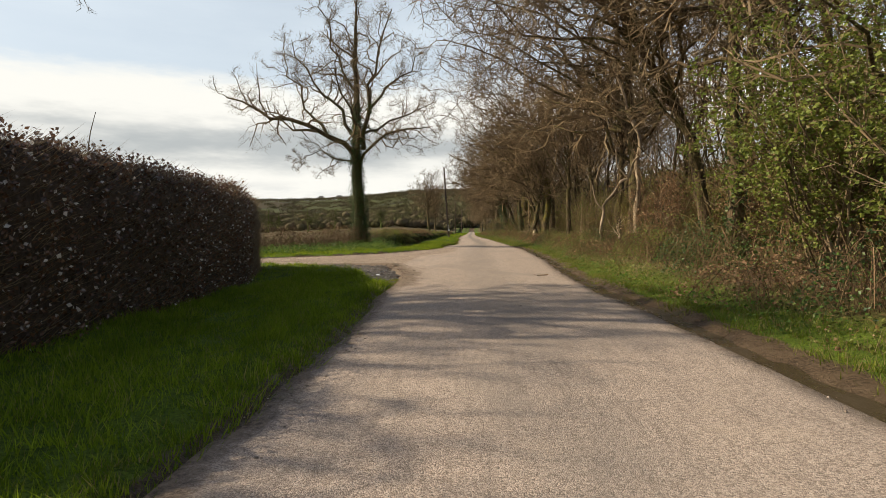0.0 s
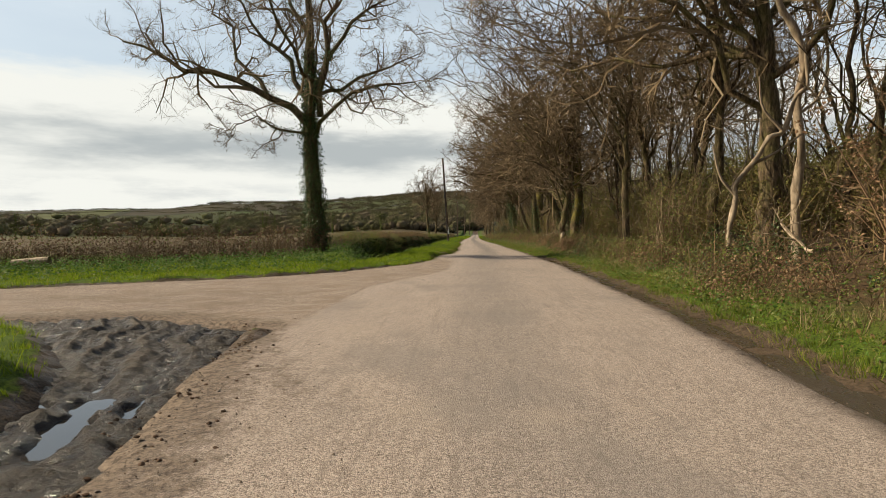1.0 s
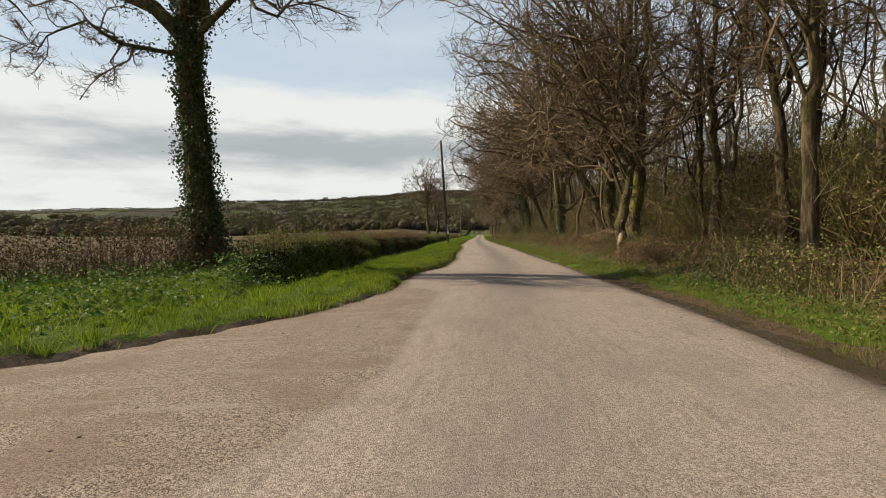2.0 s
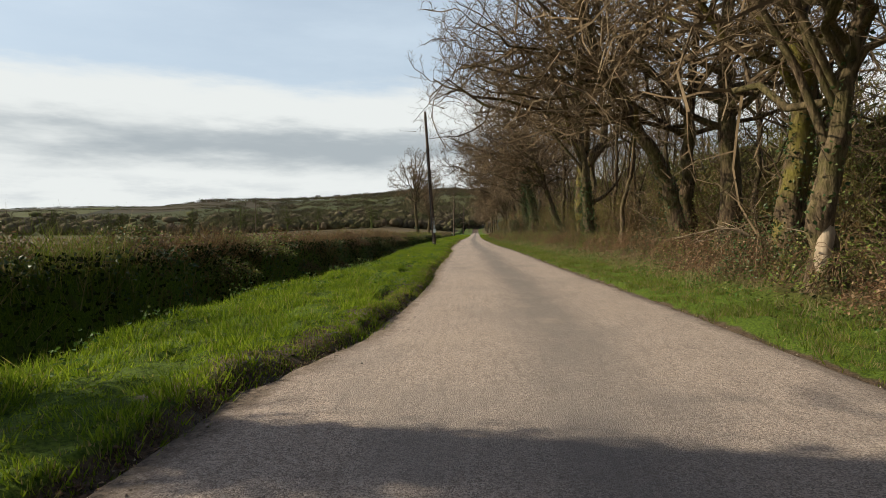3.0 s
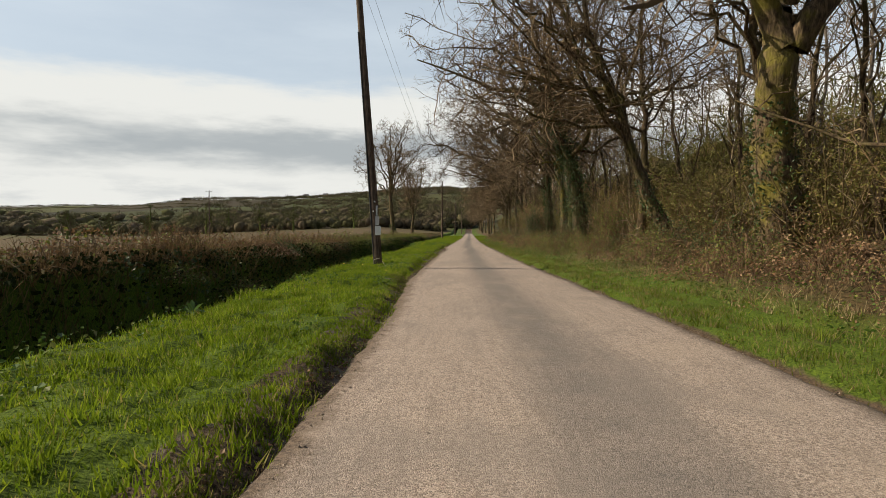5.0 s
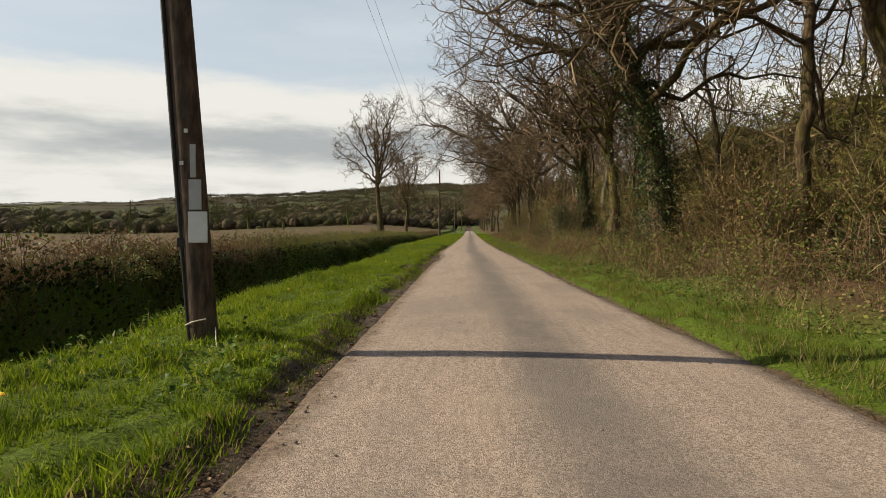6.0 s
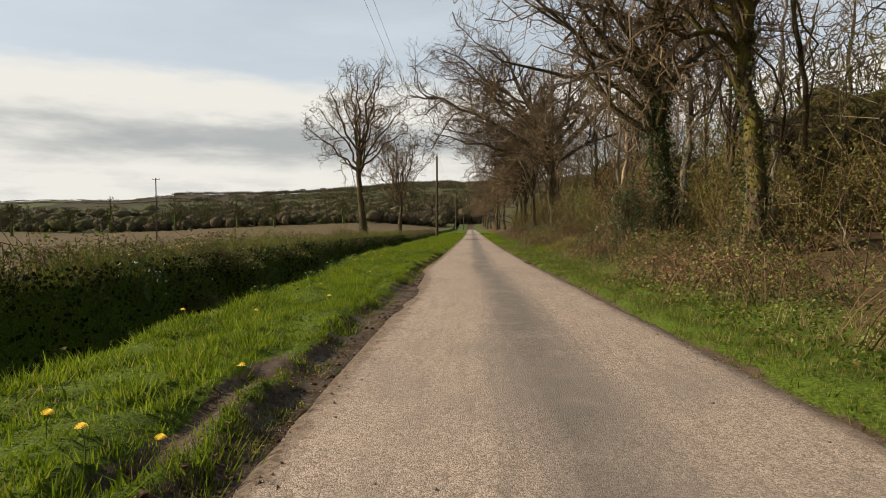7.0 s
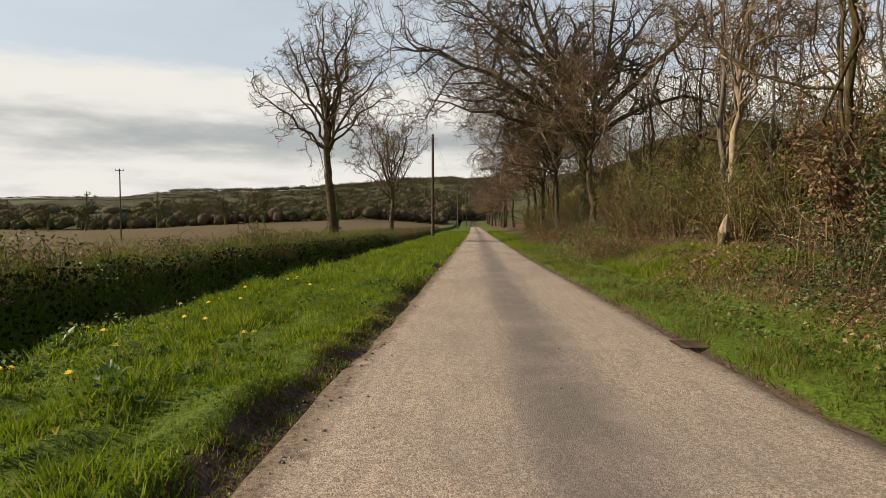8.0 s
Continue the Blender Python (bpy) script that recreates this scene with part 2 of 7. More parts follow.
def mud_mat():
    s = Shader("wet_mud")
    fine, mid = s.noise(22, 7, 0.75), s.noise(2.6, 5, 0.6)
    high = s.attr("high")
    col = s.mix(s.ramp(fine, 0.3, 0.7), (0.024, 0.018, 0.013), (0.082, 0.063, 0.047))
    col = s.mix(s.ramp(s.math("ADD", high, s.math("MULTIPLY", s.math("SUBTRACT", fine, 0.5), 0.5)), 0.46, 0.80, 0.0, 0.9), col, s.mix(fine, (0.070, 0.054, 0.041), (0.215, 0.172, 0.135)))
    return s.done(col, s.ramp(s.math("ADD", mid, s.math("MULTIPLY", high, 0.5)), 0.40, 0.90, 0.14, 0.75), s.math("ADD", fine, s.math("MULTIPLY", s.noise(70, 4, 0.7), 0.4)), 0.075, 1.0, 0.35)


M_MUD = mud_mat()
def silt_mat():
    s = Shader("silty_water")
    n = s.noise(1.5, 5, 0.6, (2.0, 0.7, 1.0))
    return s.done(s.mix(n, (0.030, 0.022, 0.013), (0.078, 0.057, 0.036)), s.ramp(n, 0.35, 0.65, 0.10, 0.42), s.noise(24, 6, 0.7), 0.008, 0.6, 0.35)


M_SILT = silt_mat()
M_ROAD, M_GROUND, M_WATER = road_mat(), ground_mat(), water_mat()
M_GRASS = leafy("grass_blade", (0.105, 0.175, 0.010), (0.300, 0.375, 0.028), (0.36, 0.30, 0.10), 0.08, 0.7, 0.45, 0.12, 0.42)
M_VERGE = leafy("verge_blade", (0.095, 0.140, 0.014), (0.230, 0.270, 0.034), (0.31, 0.235, 0.12), 0.36, 0.7, 0.4, 0.12, 0.6)
M_STRAW = leafy("dry_grass", (0.24, 0.175, 0.085), (0.38, 0.29, 0.16), (0.13, 0.085, 0.045), 0.25, 0.7, 0.25)
M_WEED = leafy("weed_leaf", (0.050, 0.105, 0.016), (0.115, 0.185, 0.034), (0.18, 0.20, 0.06), 0.2, 0.6, 0.3, 0.2)
M_IVY = leafy("ivy_leaf", (0.022, 0.046, 0.010), (0.065, 0.105, 0.024), (0.13, 0.15, 0.05), 0.15, 0.5, 0.12, 0.35)
# weeds of the ditch bank: near-black green, the bank's shade put into the colour
M_DITCHSHADE = leafy("ditch_weed_shade", (0.012, 0.019, 0.005), (0.036, 0.050, 0.012), (0.075, 0.062, 0.028), 0.12, 0.85, 0.1, 0.1)
M_OLIVE = leafy("olive_bud", (0.105, 0.104, 0.022), (0.220, 0.192, 0.045), (0.18, 0.12, 0.048), 0.2, 0.6, 0.25)
M_BRAMBLE = leafy("bramble_leaf", (0.080, 0.108, 0.020), (0.205, 0.222, 0.046), (0.22, 0.135, 0.055), 0.2, 0.55, 0.25)
M_DEADLEAF = leafy("dead_leaf", (0.150, 0.080, 0.040), (0.265, 0.155, 0.080), (0.36, 0.24, 0.14), 0.22, 0.7, 0.2)
# brown hedge leaves; the near-white share paints glints of sky on glossy leaves
M_HEDGEGLINT = leafy("hedge_leaf_glints", (0.080, 0.044, 0.030), (0.20, 0.105, 0.062), (0.72, 0.66, 0.60), 0.11, 0.22, 0.34, 0.9)
M_RUSSET = leafy("russet_leaf", (0.085, 0.048, 0.027), (0.190, 0.112, 0.064), (0.26, 0.185, 0.115), 0.22, 0.7, 0.2, 0.15)
M_YOUNG = leafy("young_leaf", (0.12, 0.165, 0.028), (0.21, 0.235, 0.045), (0.17, 0.12, 0.05), 0.2, 0.5, 0.35)
M_TWIG = leafy("twig", (0.118, 0.082, 0.048), (0.235, 0.168, 0.100), (0.27, 0.200, 0.125), 0.2, 0.9, 0.0, 0.15)
M_REDTWIG = leafy("red_twig", (0.095, 0.058, 0.033), (0.215, 0.138, 0.080), (0.075, 0.064, 0.028), 0.2, 0.9, 0.0, 0.15)
M_DARKTWIG = leafy("dark_twig", (0.074, 0.051, 0.030), (0.172, 0.121, 0.072), (0.18, 0.14, 0.10), 0.2, 0.9, 0.0, 0.15)
M_THICKET = leafy("thicket_twig", (0.092, 0.068, 0.028), (0.205, 0.150, 0.062), (0.17, 0.115, 0.060), 0.2, 0.9, 0.0, 0.15)
M_PALETWIG = leafy("pale_stem", (0.16, 0.12, 0.08), (0.28, 0.215, 0.145), (0.10, 0.075, 0.05), 0.2, 0.9, 0.0, 0.15)
M_BARK = barky("oak_bark", (0.046, 0.031, 0.018), (0.200, 0.140, 0.084), (0.100, 0.100, 0.022), 0.40, 13.0, 0.05)
M_MOSSBARK = barky("mossy_bark", (0.042, 0.029, 0.016), (0.168, 0.118, 0.070), (0.160, 0.140, 0.020), 0.70, 13.0, 0.05)
M_DARKBARK = barky("dark_bark", (0.038, 0.026, 0.015), (0.160, 0.110, 0.064), (0.090, 0.088, 0.022), 0.40, 13.0, 0.05)
M_ASHBARK = barky("ash_bark", (0.11, 0.092, 0.075), (0.24, 0.20, 0.165), (0.13, 0.125, 0.06), 0.3)
M_PALEWOOD = barky("bare_wood", (0.24, 0.175, 0.115), (0.48, 0.375, 0.265), (0.13, 0.10, 0.065), 0.45, 7.0, 0.02)
M_POLE = barky("creosoted_pole", (0.055, 0.038, 0.028), (0.150, 0.108, 0.080), None, 0, 16.0, 0.006)
M_FARTREE = leafy("far_tree", (0.060, 0.054, 0.024), (0.120, 0.104, 0.048), (0.095, 0.115, 0.030), 0.35, 0.95, 0.0, 0.1)
def far_crown_mat():
    s = Shader("far_crown")
    col = s.mix(s.ramp(s.noise(0.045, 4, 0.6), 0.36, 0.62), (0.128, 0.098, 0.068), (0.098, 0.100, 0.040))
    col = s.mix(s.ramp(s.noise(0.10, 3, 0.6), 0.60, 0.68, 0.0, 0.6), col, (0.135, 0.155, 0.045))
    col = s.mix(s.math("MULTIPLY", s.island(), 0.5), col, (0.070, 0.056, 0.036))
    fine = s.noise(1.1, 6, 0.75, (1.0, 1.0, 0.45))
    col = s.mix(s.ramp(fine, 0.50, 0.66, 0.0, 0.5), col, (0.050, 0.042, 0.026))
    return s.done(col, 0.95, fine, 0.4, 1.0, 0.05)


M_FARCROWN = far_crown_mat()


def inner_mat():
    s = Shader("inner_twigs")
    fine = s.noise(7.0, 6, 0.8, (1.0, 1.0, 0.30))
    col = s.mix(s.ramp(fine, 0.38, 0.64), (0.055, 0.044, 0.018), (0.215, 0.172, 0.070))
    col = s.mix(s.ramp(s.noise(0.5, 4), 0.4, 0.65, 0.0, 0.6), col, (0.095, 0.090, 0.032))
    return s.done(col, 0.95, fine, 0.3, 1.0, 0.05)


M_INNER = inner_mat()
M_SHEET = plain("white_notice", (0.72, 0.71, 0.68), (0.80, 0.79, 0.77), 6, 0.6, 0.001)
M_GREYSHEET = plain("grey_notice", (0.44, 0.43, 0.42), (0.52, 0.51, 0.50), 6, 0.6, 0.001)
M_IRON = plain("rusty_iron", (0.06, 0.045, 0.035), (0.16, 0.10, 0.065), 22, 0.7, 0.003)
M_CONDUIT = plain("black_conduit", (0.018, 0.018, 0.019), (0.035, 0.034, 0.033), 12, 0.5, 0.001)
M_CORD = plain("pale_cord", (0.48, 0.43, 0.34), (0.62, 0.56, 0.46), 40, 0.8, 0.001)
M_WIRE = plain("dark_wire", (0.05, 0.05, 0.05), (0.08, 0.08, 0.08), 10, 0.6, 0.0005)
M_STONE = plain("road_stone", (0.10, 0.08, 0.065), (0.26, 0.21, 0.17), 25, 0.85, 0.003)
M_STUBBLE = leafy("stubble", (0.060, 0.050, 0.022), (0.135, 0.104, 0.048), (0.075, 0.085, 0.026), 0.3, 0.8, 0.15, 0.1)
M_CRUMB = leafy("soil_crumb", (0.095, 0.070, 0.052), (0.24, 0.190, 0.148), (0.36, 0.30, 0.245), 0.25, 0.9, 0.0, 0.15)
M_CLOD = leafy("soil_clod", (0.075, 0.046, 0.030), (0.17, 0.108, 0.072), (0.045, 0.032, 0.022), 0.3, 0.95, 0.0, 0.1)
M_REED = leafy("reed", (0.13, 0.085, 0.040), (0.26, 0.175, 0.085), (0.085, 0.055, 0.030), 0.25, 0.8, 0.25, 0.1)
M_DOCK = leafy("dock_leaf", (0.08, 0.15, 0.035), (0.16, 0.24, 0.07), (0.20, 0.22, 0.10), 0.2, 0.5, 0.3, 0.3)
M_PETAL = plain("dandelion_petal", (0.75, 0.50, 0.02), (0.85, 0.62, 0.05), 60, 0.6, 0.001)
M_RENDER = plain("white_render", (0.62, 0.60, 0.56), (0.74, 0.72, 0.69), 0.6, 0.8, 0.01)
M_SLATE = plain("slate_roof", (0.07, 0.07, 0.075), (0.13, 0.125, 0.125), 1.5, 0.6, 0.01)
M_GLASS = plain("dark_pane", (0.03, 0.035, 0.04), (0.05, 0.055, 0.06), 2, 0.15, 0.001)

# ---- shapes ----
UP = np.array([0.0, 0.0, 1.0])


def unit(v):
    return v / np.maximum(np.linalg.norm(v, axis=-1, keepdims=True), 1e-9)


def step(a, b, v):
    u = np.clip((v - a) / (b - a), 0, 1)
    return u * u * (3 - 2 * u)


def bake(name, verts, tris, material, smooth=False, attrs=None):
    """A mesh of triangles from arrays."""
    verts, tris = np.asarray(verts, np.float32).reshape(-1, 3), np.asarray(tris, np.int32).reshape(-1, 3)
    me = bpy.data.meshes.new(name)
    me.vertices.add(len(verts)), me.loops.add(tris.size), me.polygons.add(len(tris))
    me.vertices.foreach_set("co", verts.ravel())
    me.loops.foreach_set("vertex_index", tris.ravel())
    me.polygons.foreach_set("loop_start", np.arange(0, tris.size, 3, dtype=np.int32))
    me.polygons.foreach_set("loop_total", np.full(len(tris), 3, np.int32))
    me.polygons.foreach_set("use_smooth", np.full(len(tris), smooth))
    for key, values in (attrs or {}).items():
        me.attributes.new(key, "FLOAT", "POINT").data.foreach_set("value", np.asarray(values, np.float32).ravel())
    me.update(calc_edges=True)
    me.validate()
    if material:
        me.materials.append(material)
    return me


def join(*pairs):
    """Several (verts, tris) as one."""
    vs, fs, n = [], [], 0
    for v, f in pairs:
        v, f = np.asarray(v, float).reshape(-1, 3), np.asarray(f, int).reshape(-1, 3)
        vs.append(v), fs.append(f + n)
        n += len(v)
    return np.concatenate(vs), np.concatenate(fs)


def part(name, shape, material, parent=None, label="", smooth=False):
    """One mesh object from (verts, tris) or a bmesh, under a thing or a part."""
    if isinstance(shape, bmesh.types.BMesh):
        me = bpy.data.meshes.new(name)
        shape.to_mesh(me)
        shape.free()
        me.materials.append(material)
        for p in me.polygons:
            p.use_smooth = smooth
    else:
        me = bake(name, *shape, material, smooth)
    ob = new(name, me)
    if parent:
        ob.parent = parent
    return tagged(ob, label)


def thing(name, x, y, z, label, category, group="", turn=0.0):
    ob = new(name)
    ob.empty_display_size = 0.2
    ob.matrix_basis = pose(x, y, z, 0, 0, turn)
    return tagged(ob, label, category, group)


def spikes(a, b, r):
    """Three-sided tapering twigs from a to b."""
    a, b, r = np.asarray(a, float), np.asarray(b, float), np.asarray(r, float).reshape(-1, 1)
    t = unit(b - a)
    ref = np.where(np.abs(t[:, 2:3]) > 0.8, np.array([[1.0, 0, 0]]), UP[None])
    u = unit(np.cross(t, ref))
    w = np.cross(t, u)
    v = np.stack([a + u * r, a + (-0.5 * u + 0.866 * w) * r, a + (-0.5 * u - 0.866 * w) * r, b], 1)
    k = np.arange(len(a))[:, None, None] * 4
    f = np.array([[0, 1, 3], [1, 2, 3], [2, 0, 3]])[None] + k
    return v.reshape(-1, 3), f.reshape(-1, 3)


def tubes(p, r, sides):
    """Round limbs along polylines p (n, m, 3) with radii r (n, m)."""
    n, m, _ = p.shape
    t = unit(np.gradient(p, axis=1))
    mean = unit(p[:, -1] - p[:, 0])
    ref = np.where(np.abs(mean[:, 2:3]) > 0.75, np.array([[1.0, 0.1, 0]]), UP[None])[:, None]
    u = unit(np.cross(t, np.broadcast_to(ref, t.shape)))
    w = np.cross(t, u)
    a = np.arange(sides) * 2 * np.pi / sides
    v = p[:, :, None] + r[:, :, None, None] * (np.cos(a)[None, None, :, None] * u[:, :, None] + np.sin(a)[None, None, :, None] * w[:, :, None])
    i = np.arange(n)[:, None, None] * m * sides
    j = np.arange(m - 1)[None, :, None] * sides
    k = np.arange(sides)[None, None, :]
    k2 = (k + 1) % sides
    q = [i + j + k, i + j + k2, i + j + sides + k2, i + j + sides + k]
    f = np.stack([np.stack([q[0], q[1], q[2]], -1), np.stack([q[0], q[2], q[3]], -1)], -2)
    return v.reshape(-1, 3), f.reshape(-1, 3)


def slivers(rng, a, b, r):
    """The finest twigs: one narrow triangle each."""
    t = unit(b - a)
    u = unit(np.cross(t, rng.normal(size=t.shape))) * np.asarray(r).reshape(-1, 1)
    v = np.stack([a - u, a + u, b], 1)
    return v.reshape(-1, 3), np.arange(len(a) * 3).reshape(-1, 3)


def leaves(rng, p, size, flat=0.35, droop=None):
    """Folded rhomb leaves at p, turned at random; flat: how far they lie level."""
    n = len(p)
    size = np.broadcast_to(np.asarray(size, float), (n,)) * rng.uniform(0.7, 1.3, n)
    d = unit(rng.normal(size=(n, 3)) * np.array([1, 1, 1 - flat]))
    nrm = unit(rng.normal(size=(n, 3)) + UP * flat * 3)
    s = unit(np.cross(d, nrm))
    nrm = np.cross(s, d)
    L, W = size[:, None], size[:, None] * rng.uniform(0.32, 0.45, (n, 1))
    mid = p + d * L * 0.45
    v = np.stack([p, mid + s * W + nrm * W * 0.35, p + d * L, mid - s * W + nrm * W * 0.35], 1)
    f = np.array([[0, 1, 2], [0, 2, 3]])[None] + np.arange(n)[:, None, None] * 4
    return v.reshape(-1, 3), f.reshape(-1, 3)


def blades(rng, p, h, w):
    """Leaning blades of grass."""
    n = len(p)
    a = rng.uniform(0, 2 * np.pi, n)
    d = np.stack([np.cos(a), np.sin(a), 0 * a], 1)
    s = np.stack([-np.sin(a), np.cos(a), 0 * a], 1)
    h = np.broadcast_to(np.asarray(h, float), (n,))[:, None] * rng.uniform(0.55, 1.3, (n, 1))
    w = np.broadcast_to(np.asarray(w, float), (n,))[:, None] * rng.uniform(0.7, 1.3, (n, 1))
    lean = rng.uniform(0.1, 0.9, (n, 1))
    tip = p + UP * h * (1 - 0.25 * lean) + d * h * lean * 0.8
    v = np.stack([p - s * w, p + s * w, tip], 1)
    f = np.array([[0, 1, 2]])[None] + np.arange(n)[:, None, None] * 3
    return v.reshape(-1, 3), f.reshape(-1, 3)


def run(rng, start, way, length, radius, segs, wiggle, lift, tip=0.15):
    """Crooked growth: polylines from start along way; lift bends them upwards."""
    n = len(start)
    p, d = np.empty((n, segs + 1, 3)), unit(way)
    p[:, 0] = start
    for i in range(segs):
        d = unit(d + rng.normal(size=(n, 3)) * wiggle + UP * lift)
        p[:, i + 1] = p[:, i] + d * (length / segs)[:, None]
    r = radius[:, None] * np.linspace(1, tip, segs + 1)[None] ** 0.9
    return p, r


def sprout(rng, p, r, count, first, angle, share, level=0.3, last=1.0):
    """Side shoots of polylines: starts, ways, lengths, radii."""
    n, m, _ = p.shape
    u = (first + (last - first) * (np.arange(count)[None] + rng.uniform(0.1, 0.9, (n, count))) / count).clip(0, 0.999) * (m - 1)
    i = u.astype(int)
    f = (u - i)[..., None]
    k = np.arange(n)[:, None]
    q = p[k, i] * (1 - f) + p[k, i + 1] * f
    t = unit(p[k, i + 1] - p[k, i])
    rad = r[k, i] * (1 - f[..., 0]) + r[k, i + 1] * f[..., 0]
    side = rng.normal(size=q.shape)
    side = unit(side - (side * t).sum(-1, keepdims=True) * t)
    side[..., 2] *= 1 - level
    side = unit(side)
    a = np.radians(rng.uniform(angle[0], angle[1], u.shape))[..., None]
    way = unit(t * np.cos(a) + side * np.sin(a))
    total = np.linalg.norm(np.diff(p, axis=1), axis=-1).sum(1)[:, None]
    length = total * share * rng.uniform(0.6, 1.25, u.shape) * (1.15 - 0.55 * u / (m - 1))
    return q.reshape(-1, 3), way.reshape(-1, 3), length.ravel(), (rad * 0.62).ravel()


def spline(points, m):
    """A smooth polyline of m points through a few."""
    pts = np.asarray(points, float)
    n = len(pts)
    ext = np.vstack([2 * pts[0] - pts[1], pts, 2 * pts[-1] - pts[-2]])
    out = []
    for t in np.linspace(0, n - 1 - 1e-6, m):
        i, u = int(t), t - int(t)
        a, b, c, d = ext[i], ext[i + 1], ext[i + 2], ext[i + 3]
        out.append(0.5 * (2 * b + (c - a) * u + (2 * a - 5 * b + 4 * c - d) * u * u + (3 * b - a - 3 * c + d) * u ** 3))
    return np.array(out)


def slab(x0, x1, y0, y1, z0, z1, bevel=0.0):
    bm = bmesh.new()
    bmesh.ops.create_cube(bm, size=1, matrix=Matrix.Translation(((x0 + x1) / 2, (y0 + y1) / 2, (z0 + z1) / 2)) @ Matrix.Diagonal((x1 - x0, y1 - y0, z1 - z0, 1)))
    if bevel:
        bmesh.ops.bevel(bm, geom=bm.edges[:], offset=bevel, segments=2, affect="EDGES")
    return bm


# ---- lie of the land ----
LEFT = np.array([(-60, -1.5), (8, -1.5), (12, -1.75), (15.5, -1.75), (18.5, -1.98), (19.7, -2.25), (21, -2.6), (24, -2.7), (40, -2.6), (44.5, -1.9),
                 (47, -2.05), (50.5, -1.9), (53, -1.35), (60, -1.12), (66, -1.3), (75, -1.33), (85, -1.45), (91, -1.75), (97, -1.8), (103, -1.76),
                 (108, -1.82), (113, -1.74), (117, -1.62), (121, -1.78), (123.5, -1.95), (126, -1.92), (128, -1.85), (134, -1.75), (146, -1.6), (170, -1.3), (200, -1.05), (415, -0.3), (440, 0.6), (470, 4.0), (520, 14.0), (900, 110.0)])
RIGHT = np.array([(-60, 2.8), (8, 2.8), (13, 2.65), (17, 2.68), (20, 2.8), (27, 3.2), (41, 3.5), (50, 3.28), (57, 3.2), (66, 2.92), (76, 2.76), (84, 2.6), (92, 2.33),
                  (97, 2.1), (103, 1.9), (117, 1.65), (127, 1.45), (144, 1.3), (200, 1.55), (415, 2.6), (440, 3.6), (470, 7.0), (520, 17.0), (900, 113.0)])
LANE = np.array([(-2.0, 23.2), (-3.4, 24.0), (-5.7, 25.4), (-7.6, 25.2), (-14, 25.8), (-60, 24), (-60, 29), (-14, 31.4), (-7.2, 34.4), (-4.6, 36.9), (-2.75, 40.2), (-1.5, 45.0)])
WALLOW = np.array([(-1.75, 14.5), (-2.0, 18.4), (-2.5, 20.6), (-3.2, 23.9), (-5.7, 25.5), (-8.2, 25.3), (-7.4, 24.5), (-6.0, 23.4), (-4.5, 21.6), (-3.6, 20.0), (-3.2, 18.0), (-2.3, 15.0)])


def inside(poly, x, y):
    """Signed distance to a polygon, negative within."""
    d, odd = np.full(x.shape, 1e9), np.zeros(x.shape, bool)
    for (ax, ay), (bx, by) in zip(poly, np.roll(poly, -1, 0)):
        ex, ey = bx - ax, by - ay
        u = (((x - ax) * ex + (y - ay) * ey) / (ex * ex + ey * ey)).clip(0, 1)
        d = np.minimum(d, np.hypot(x - ax - u * ex, y - ay - u * ey))
        odd ^= ((ay > y) != (by > y)) & (x < (bx - ax) * (y - ay) / (by - ay + 1e-12) + ax)
    return np.where(odd, -d, d)


def bumps(x, y, seed, size):
    """Cheap rolling noise between about -1 and 1."""
    g = np.random.RandomState(seed)
    out_ = 0
    for _ in range(6):
        a, k, ph = g.uniform(0, 2 * np.pi), g.uniform(0.5, 1.8) / size * 2 * np.pi, g.uniform(0, 2 * np.pi)
        out_ = out_ + np.sin((x * np.cos(a) + y * np.sin(a)) * k + ph)
    return out_ / 3.0


def edges(y):
    return np.interp(y, LEFT[:, 0], LEFT[:, 1]), np.interp(y, RIGHT[:, 0], RIGHT[:, 1])


def road_distance(x, y):
    lo, hi = edges(y)
    main = np.maximum(lo - x, x - hi)
    return np.minimum(main, inside(LANE, x, y)) + 0.022 * bumps(x, y, 81, 1.9) + 0.016 * bumps(x, y, 82, 0.7)


def fall(x, y):
    """The side lane drops gently away from the road."""
    return -0.022 * np.clip(-x - 2.5, 0, 12) * step(8, 24, y) * (1 - step(44, 56, y))


def ditch_lip(x, y):
    """Where the verge breaks off into the ditch."""
    return np.interp(y, (0, 58, 64, 70, 75, 82, 100, 104, 109, 116, 121, 125, 129, 170), (-4.2, -4.15, -3.72, -3.75, -4.1, -4.3, -4.35, -4.55, -4.15, -4.15, -4.3, -4.7, -5.0, -4.7)) + 0.08 * bumps(0 * x, y, 12, 6)


def ditch_back(x, y):
    """Line that the ditch's field side keeps to."""
    return np.interp(y, (0, 75, 95, 106, 125, 170), (-4.2, -4.2, -4.55, -5.0, -5.1, -4.7)) + 0.15 * bumps(0 * x, y, 12, 14)


def SOIL(y):
    """Width of the bare damp soil between road and turf."""
    return np.interp(y, (40, 52, 60, 70, 75, 90, 93, 97, 100, 103, 108, 113, 118, 122, 126, 132, 150), (0.1, 0.12, 0.07, 0.20, 0.14, 0.16, 0.3, 0.24, 0.44, 0.38, 0.2, 0.48, 0.46, 0.30, 0.16, 0.12, 0.12))


RUT = np.array([(54.5, -1.75), (57, -1.80), (60, -1.96), (64, -2.22), (67, -2.36), (70.5, -2.42)])


